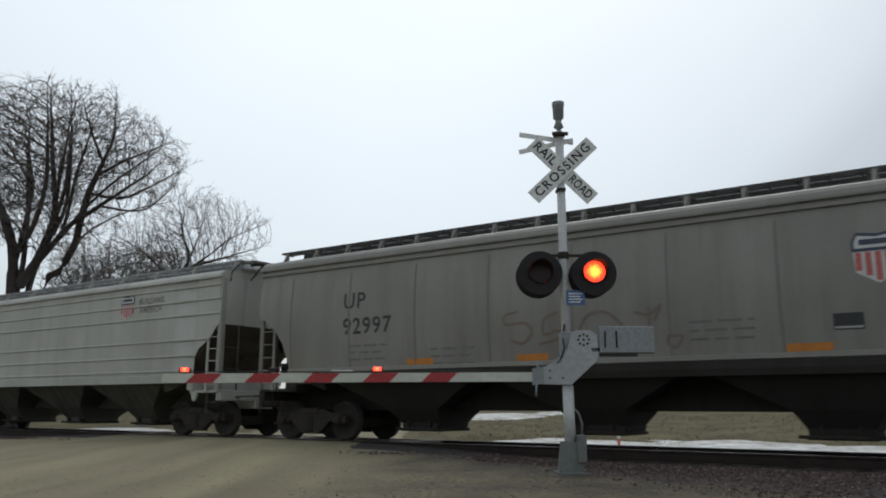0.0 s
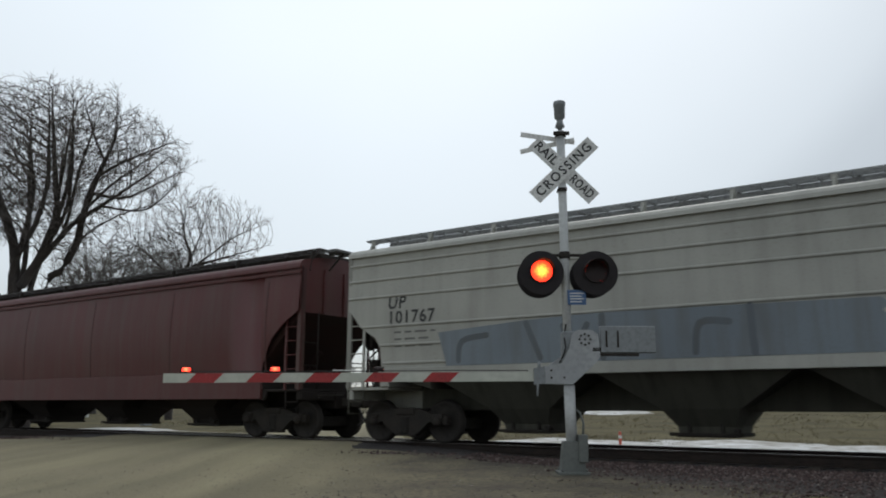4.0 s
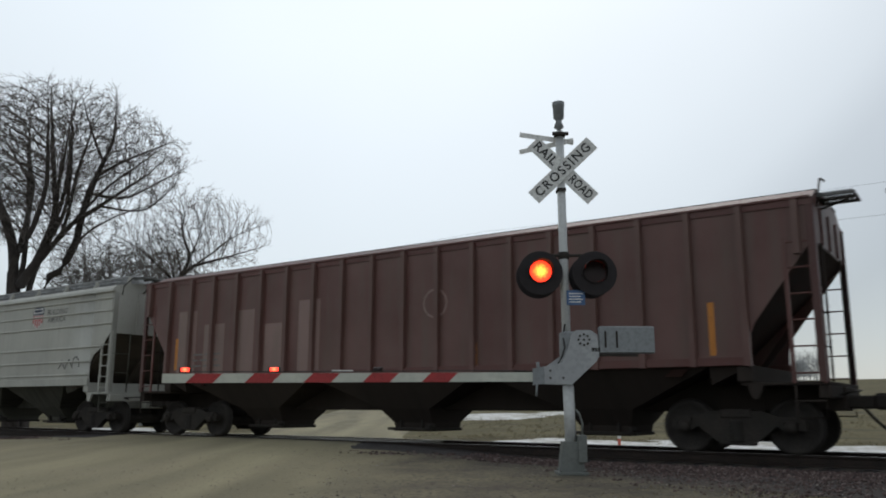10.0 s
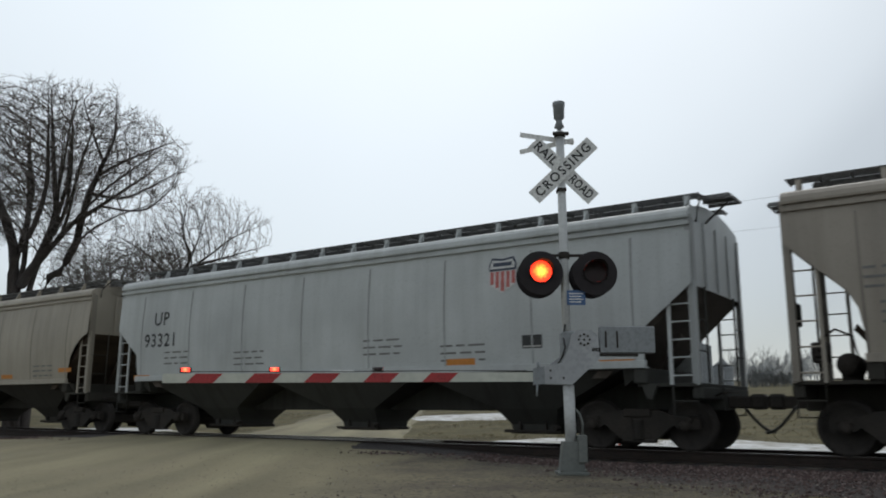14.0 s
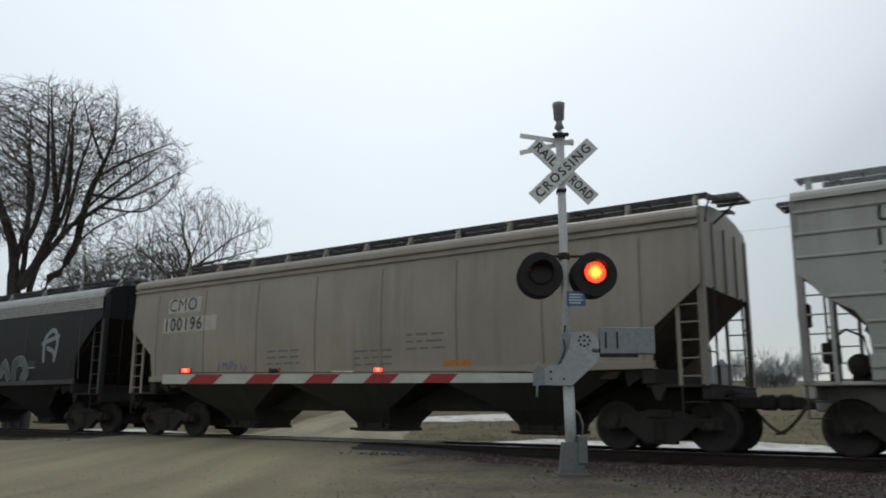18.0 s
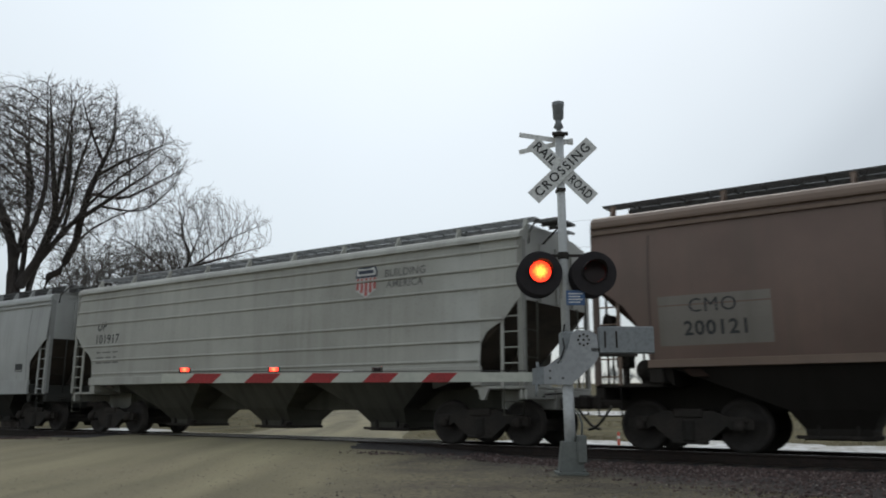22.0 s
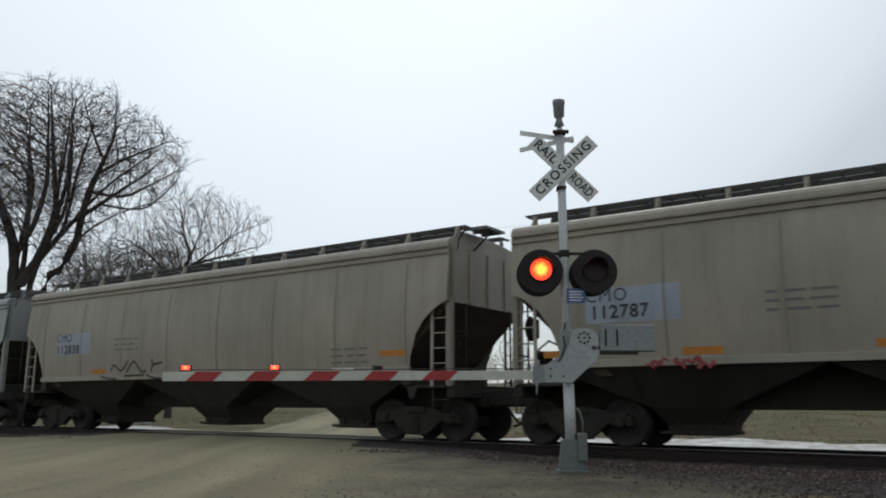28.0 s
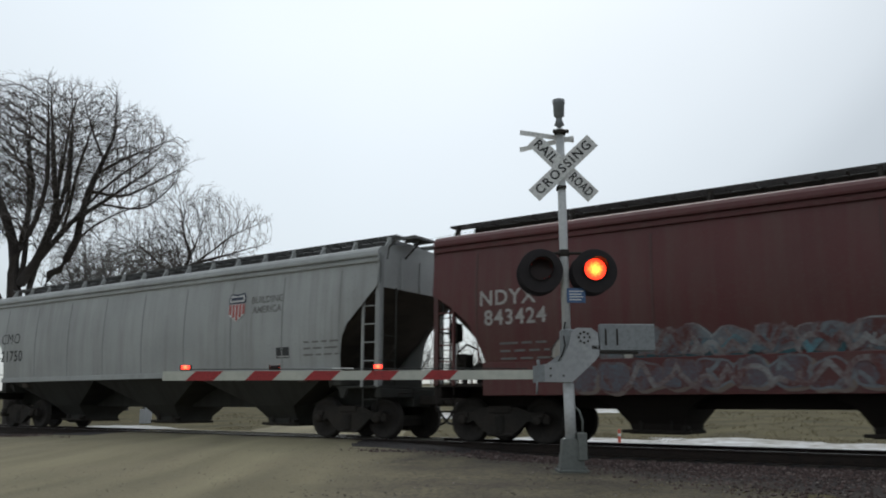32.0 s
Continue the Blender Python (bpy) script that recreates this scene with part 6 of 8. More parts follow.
    def brake():
        f = Form()
        f.lathe([(0.24, -0.015), (0.265, 0.0), (0.24, 0.015), (0.225, 0.0), (0.24, -0.015)], 20, "x", (0.17, 0.55, 2.35))
        for q in range(5):
            a = q * 2 * math.pi / 5
            f.tube([(0.15, 0.55, 2.35), (0.17, 0.55 + 0.24 * math.cos(a), 2.35 + 0.24 * math.sin(a))], 0.012, 5)
        f.box(0.02, 0.14, 0.43, 0.67, 2.15, 2.55, 0.02)
        f.tube([(0.08, 0.55, 2.15), (0.08, 0.55, 1.2)], 0.02, 6)
        return f
    brake_me = shared(("brake_wheel",), brake)

    def grab():
        f = Form()
        f.tube([(0.02, -0.95, 1.2), (0.02, -0.95, ztop)], 0.022, 6)
        for z in (1.75, 2.3):
            f.tube([(0.02, -1.5, z), (0.02, -0.95, z)], 0.014, 6)
        return f
    grab_me = shared(("end_rail", kind), grab)

    for sgn in (-1, 1):
        m = pose(sgn * half, 0, 0, 0, 0, 0 if sgn > 0 else 180)
        es_ob = part("end_sheet", end_me, paint_side, car, m=m)
        for yy in (-0.75, 0.0, 0.75):
            part("stiffener", stiff_me, paint_side, es_ob, m=pose(0, yy, 0))
        part("slope_sheet", slope_me, paint_end, car, "dark sloping end sheet, recess shade in its paint", m)
        part("end_platform", deck_me, paint_low if not spec.get("light_deck") else paint_top, car, m=m)
        ew = part("end_walkway", walk_me, M_GRATE, car, m=m)
        for k in range(9):
            part("slat", slat_me, M_GRATE, ew, m=pose(k * 0.065, 0, 0))
        part("brace", brace_me, M_STEEL, ew)
        part("corner_rail", hand_me, M_STEEL, car, m=m)
        part("coupler", coup_me, M_STEEL, car, m=m)
        part("air_hose", hose_me, M_RUBBER, car, m=m)
        part("end_rail", grab_me, paint_low, car, m=m)
        part("end_rail", grab_me, paint_low, car, m=m @ Matrix.Diagonal((1, -1, 1, 1)))
        for side in (-1, 1):
            near = side < 0
            x = sgn * half if sgn < 0 else sgn * half - 0.46
            lm = pose(x, side * 1.53, 0) if near else pose(x + 0.46, side * 1.53, 0, 0, 0, 180)
            part("ladder", lad_me, paint_seam if style == "corrugated" else paint_top, car, m=lm)
            part("stirrup_step", stir_me, paint_low, car, m=pose(x, side * 1.50, 0))
            cm = pose(sgn * half, side * 1.54, 0) @ Matrix.Diagonal((sgn, -side, 1, 1))
            part("corner_post", corner_me, paint_seam, car, m=cm)
    part("brake_wheel", brake_me, M_STEEL, car, m=pose(-half, 0, 0, 0, 0, 180))

    # air brake gear on the rear platform
    def reservoir():
        f = Form()
        f.lathe([(0.0, -0.62), (0.14, -0.58), (0.19, -0.50), (0.19, 0.20), (0.14, 0.28), (0.0, 0.32)], 16, "y", (-0.72, -0.45, 1.46))
        for y in (-0.80, -0.35):
            f.box(-0.86, -0.58, y - 0.03, y + 0.03, 1.18, 1.34)
        return f

    def valve():
        f = Form()
        f.box(-0.44, -0.18, -1.05, -0.72, 1.50, 1.84, 0.03)
        f.box(-0.38, -0.24, -1.10, -0.66, 1.58, 1.74, 0.03)
        f.box(-0.36, -0.26, -0.93, -0.83, 1.18, 1.50, 0.01)
        f.tube([(-0.31, -1.05, 1.62), (-0.36, -1.22, 1.86), (-0.60, -1.24, 2.02), (-0.84, -1.20, 1.90), (-0.90, -1.10, 1.52), (-0.80, -1.00, 1.30)], 0.022, 6)
        return f
    rear_m = pose(-half, 0, 0, 0, 0, 180) @ Matrix.Diagonal((1, -1, 1, 1))
    part("air_reservoir", shared(("air_reservoir",), reservoir), M_STEEL, car, "dark steel air reservoir", rear_m)
    part("brake_valve", shared(("brake_valve",), valve), M_STEEL, car, "dark brake valve with a looped pipe", rear_m)

    # underframe and bays
    def centre():
        f = Form()
        f.box(-half + 1.2, half - 1.2, -0.33, 0.33, 0.70, 1.45, 0.02)
        return f
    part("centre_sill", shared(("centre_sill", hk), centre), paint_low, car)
    bays = spec.get("bays", 3)
    pitch = spec.get("pitch", 4.12)
    bay_me = shared(("hopper_bay", bays, pitch), lambda: bay_form(pitch / 2))

    def gate():
        f = Form()
        hl = 0.54
        f.box(-hl, hl, -0.62, 0.62, 0.24, 0.31, 0.01)
        f.box(-hl - 0.12, hl + 0.12, -0.68, -0.62, 0.26, 0.32, 0.01)
        f.lathe([(0.05, -0.84), (0.05, -0.62)], 8, "y", (hl + 0.05, 0, 0.36))
        for x in (-hl * 0.55, hl * 0.55):
            f.box(x - 0.02, x + 0.02, -0.66, -0.58, 0.31, 0.50)
        return f
    gate_me = shared(("discharge_gate", bays), gate)
    for b in range(bays):
        bx = (b - (bays - 1) / 2) * pitch
        bay = part("hopper_bay", bay_me, paint_low, car, "dirty hopper bay, paint darkened for the shade below", pose(bx, 0, 0))
        part("discharge_gate", gate_me, M_STEEL, bay)

    def belly():
        """Sloping floor sheets from the outer bays up to the trucks."""
        f = Form()
        for s in (1,):
            x0, x1 = s * ((bays - 1) / 2 * pitch + pitch / 2), s * (half - es)
            v = [(x0, -1.50, 1.46), (x1, -1.50, 1.46), (x0, 1.50, 1.46), (x1, 1.50, 1.46), (x0, -1.4, 1.15), (x0, 1.4, 1.15)]
            f.add(v, [(0, 1, 3, 2), (0, 4, 1), (2, 3, 5), (4, 5, 3, 1), (0, 2, 5, 4)])
        return f
    floor_me = shared(("floor_sheet", kind, hk, bays, pitch), belly)
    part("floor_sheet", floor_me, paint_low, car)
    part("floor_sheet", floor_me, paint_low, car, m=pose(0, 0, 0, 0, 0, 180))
    tc = spec.get("centres", 14.1 if length < 18.5 else 14.5)
    for s in (-1, 1):
        add_truck(car, index, s * tc / 2)

    # relief of the side
    if style == "ribbed":
        for k, z in enumerate((1.71, 2.105, 2.525, 3.19, 3.58, 3.95)):
            e = next((q / 50 for q in range(60) if end_low(kind, q / 50) < z - 0.02), 0.0)

            def rib(z=z, e=e):
                f = Form()
                y = side_y(kind, z)
                f.prism([(-y + 0.01, z - 0.032), (-y - 0.020, z - 0.028), (-y - 0.034, z - 0.012), (-y - 0.034, z + 0.010), (-y - 0.018, z + 0.028), (-y + 0.01, z + 0.032)], -half + e + 0.03, half - e - 0.03, "x")
                return f
            part("side_rib", shared(("side_rib", hk, k), rib), paint_side, car)
    elif style == "posts":
        sp = spec.get("post_gap", 0.79)
        n = int((2 * half - 0.5) / sp)
        for i in range(n + 1):
            x = -half + 0.25 + (2 * half - 0.5) * i / n
            z0 = max(1.46, end_low(kind, half - abs(x)))
            part("side_post", strip_v(kind, 0.13, 0.10, round(z0 * 5) / 5 + 0.05, 4.37 - drop), paint_side, car, m=pose(x, 0, 0))
    else:
        sp = spec.get("seam", 1.85)
        n = int((2 * half - 2.2) / sp)
        for i in range(n + 1):
            x = -half + 1.1 + (2 * half - 2.2) * i / n
            part("side_seam", strip_v(kind, 0.045, 0.008, 1.60, 3.85 if style != "corrugated" else 3.54), paint_seam, car, m=pose(x, 0, 0))

    # markings
    for words, x, z, h, *rest in spec.get("marks", ()):
        mat = rest[0] if rest else M_BLACKPAINT
        wide = rest[1] if len(rest) > 1 else None
        decal("lettering", text_mesh(words, h, 1.12, 0.12 if words == "UP" and h < 0.3 else 0, 0.030 if h > 0.45 else 0.0 if "M" in words else 0.008, wide), car, kind, x, z, mat, "painted car marking")
    for x0, x1, z0, z1, mat, label in spec.get("patches", ()):
        decal("paint_patch", rect_form(x0, x1, z0, z1).mesh("paint_patch"), car, kind, 0, 0, mat, label, 0.003, False)
    if "shield" in spec:
        x, z, size, words = spec["shield"]
        shield(car, kind, x, z, size, (M_MARKBLUE, M_MARKRED, M_MARKWHITE), M_FADED if words else None, spec.get("striped", True))
    for x, z in spec.get("orange", ()):
        decal("orange_mark", rect_form(-0.35, 0.35, 0, 0.13).mesh("orange_mark"), car, kind, x, z, M_ORANGE, "orange reflective mark", 0.007, False)
    for k, (x, z) in enumerate(spec.get("data", ())):
        bars(car, kind, x, z, M_FADED, 3, 1.1, 0.15, index * 7 + k)
    for x, z in spec.get("placard", ()):
        decal("placard", rect_form(-0.22, 0.22, -0.13, 0.13).mesh("placard"), car, kind, x, z, M_BLACKPAINT, "black consolidated data panel", 0.006, False)
        decal("placard_bar", rect_form(-0.20, 0.20, -0.105, -0.075).mesh("placard_bar"), car, kind, x, z, M_FADEDWHITE, "", 0.009, False)
    return car


def far_brackets(half, count, low_walk):
    f = Form()
    for i in range(count + 1):
        x = -half + 0.2 + (2 * half - 0.4) * i / count
        f.box(x - 0.04, x + 0.04, 0.94, 0.99, 4.30, 4.655 - low_walk)
    return f


M_BLACKPAINT = plain("faded_black_lettering", (0.035, 0.036, 0.038), 0.7)
M_WHITEPAINT = plain("faded_white_lettering", (0.36, 0.34, 0.32), 0.7)
M_FADEDWHITE = plain("dull_white", (0.40, 0.40, 0.38), 0.7)
M_FADED = plain("faded_grey_stencil", (0.155, 0.152, 0.146), 0.75)
M_MARKBLUE = plain("faded_navy", (0.045, 0.055, 0.085), 0.7)
M_MARKRED = plain("faded_red", (0.45, 0.12, 0.11), 0.75)
M_MARKWHITE = plain("chalky_white", (0.56, 0.56, 0.55), 0.75)
SP_BLUE = paint("spray_blue", (0.055, 0.115, 0.26), 0.3, 0, 1)
SP_WHITE = paint("spray_white", (0.52, 0.55, 0.58), 0.35, 0, 2)
SP_BLACK = paint("spray_black", (0.022, 0.022, 0.024), 0.08, 0, 3)
SP_GREY = paint("spray_grey", (0.21, 0.23, 0.24), 0.4, 0, 4)
SP_SLATE = paint("spray_slate", (0.17, 0.20, 0.23), 0.5, 0, 5)
SP_DTEAL = worn("spray_dark_teal", (0.035, 0.10, 0.12), (0.028, 0.034, 0.038), 0.5, 9)
SP_PURPLE = worn("spray_purple", (0.20, 0.12, 0.24), (0.13, 0.17, 0.28), 0.5, 10)
SP_GREEN = paint("spray_green", (0.20, 0.33, 0.22), 0.4, 0, 9)
SP_BROWN = paint("spray_brown", (0.16, 0.12, 0.10), 0.3, 0, 10)
SP_DUST = paint("dusty_number_patch", (0.20, 0.18, 0.155), 0.5, 0, 23)
SP_BLUEGREY = worn("spray_blue_grey", (0.10, 0.13, 0.16), (0.095, 0.03, 0.028), 0.45, 1)
SP_WSLATE = worn("worn_slate", (0.15, 0.17, 0.185), (0.09, 0.03, 0.028), 0.5, 2)
SP_WGREY = worn("worn_grey", (0.24, 0.25, 0.25), (0.095, 0.03, 0.028), 0.42, 3)
SP_WTEAL = worn("worn_teal", (0.09, 0.22, 0.26), (0.095, 0.03, 0.028), 0.45, 4)
SP_MTEAL = worn("mural_teal", (0.06, 0.20, 0.24), (0.03, 0.06, 0.07), 0.5, 5)
SP_MGREEN = worn("mural_green", (0.10, 0.17, 0.09), (0.03, 0.08, 0.08), 0.5, 6)
SP_WT = worn("worn_pale_teal", (0.075, 0.235, 0.285), (0.25, 0.27, 0.265), 0.62, 11)
SP_UMBER = worn("spray_umber", (0.078, 0.060, 0.052), (0.17, 0.100, 0.065), 0.5, 7)
SP_GREYB = paint("spray_thin_grey", (0.13, 0.13, 0.125), 0.4, 0, 21)
SP_MAUVE = worn("spray_mauve", (0.25, 0.135, 0.12), (0.30, 0.25, 0.17), 0.55, 8)
SP_RED = paint("spray_red", (0.34, 0.05, 0.05), 0.3, 0, 12)
SP_PALE = paint("pale_blue_grey_patch", (0.30, 0.34, 0.40), 0.4, 0, 13)
SP_CHALK = paint("chalk_white_patch", (0.44, 0.42, 0.38), 0.5, 0, 14)
FADE_PINK = paint("faded_pink_paint", (0.21, 0.135, 0.12), 0.5, 0, 16)
BODY_TAN = paint("tan_overpaint", (0.27, 0.24, 0.195), 0.35, 0, 17)
SP_YELLOW = paint("spray_dull_yellow", (0.30, 0.27, 0.16), 0.4, 0, 19)
SP_PUTTY = paint("spray_putty_grey", (0.235, 0.232, 0.205), 0.45, 0, 24)
SP_LIME = worn("spray_dull_lime", (0.30, 0.31, 0.15), (0.26, 0.27, 0.25), 0.55, 12)
SP_LILAC = worn("spray_lilac_lime", (0.30, 0.30, 0.20), (0.26, 0.24, 0.28), 0.5, 15)
SP_SKY = worn("spray_sky_blue", (0.14, 0.27, 0.38), (0.27, 0.30, 0.31), 0.6, 13)
SP_DSLATE = paint("spray_dark_slate", (0.10, 0.115, 0.13), 0.4, 0, 25)
SP_SMOKE = worn("spray_smoke_grey", (0.13, 0.135, 0.135), (0.05, 0.052, 0.055), 0.5, 14)
SP_HALF = paint("off_white_primer", (0.47, 0.47, 0.43), 0.35, 0, 15)

RIB = dict(roof_gear=M_ZINC, kind="ribbed", style="ribbed", colour=(0.365, 0.362, 0.328), under=(0.082, 0.080, 0.066), dirt=0.22, bracket=1.55, light_deck=True, pitch=3.68, centres=12.95)
TAN = dict(pitch=4.9, kind="round", style="smooth", colour=(0.300, 0.268, 0.216), dirt=0.35, bracket=1.28)
GREY = dict(pitch=4.65, kind="plain", style="smooth", colour=(0.288, 0.304, 0.308), dirt=0.32, bracket=1.0)
RUSTY = dict(sill_low=1.60, pitch=4.3, kind="big", style="smooth", under=(0.085, 0.083, 0.068), colour=(0.300, 0.322, 0.290), dirt=0.32, rust=0.62, bracket=2.0, seam=3.4)
RED = dict(dark_roof=True, kind="red", sill_low=0.95, style="smooth", colour=(0.082, 0.013, 0.013), dirt=0.32, bracket=2.4, seam=3.0)
BLACK = dict(pitch=4.4, centres=14.7, gloss=0.15, kind="cut", style="corrugated", colour=(0.014, 0.015, 0.017), dirt=0.07, bracket=1.95, seam=3.0)


def rib_car(number, label, z=3.765, **more):
    return dict(RIB, label=label, marks=[("UP", -6.42, z, 0.25), (number, -6.12, z - 0.38, 0.25)], shield=(3.76, 3.58, 1.35, True),
                data=[(-6.6, z - 0.78)], orange=[(1.5, 1.47), (5.3, 1.47)], **more)


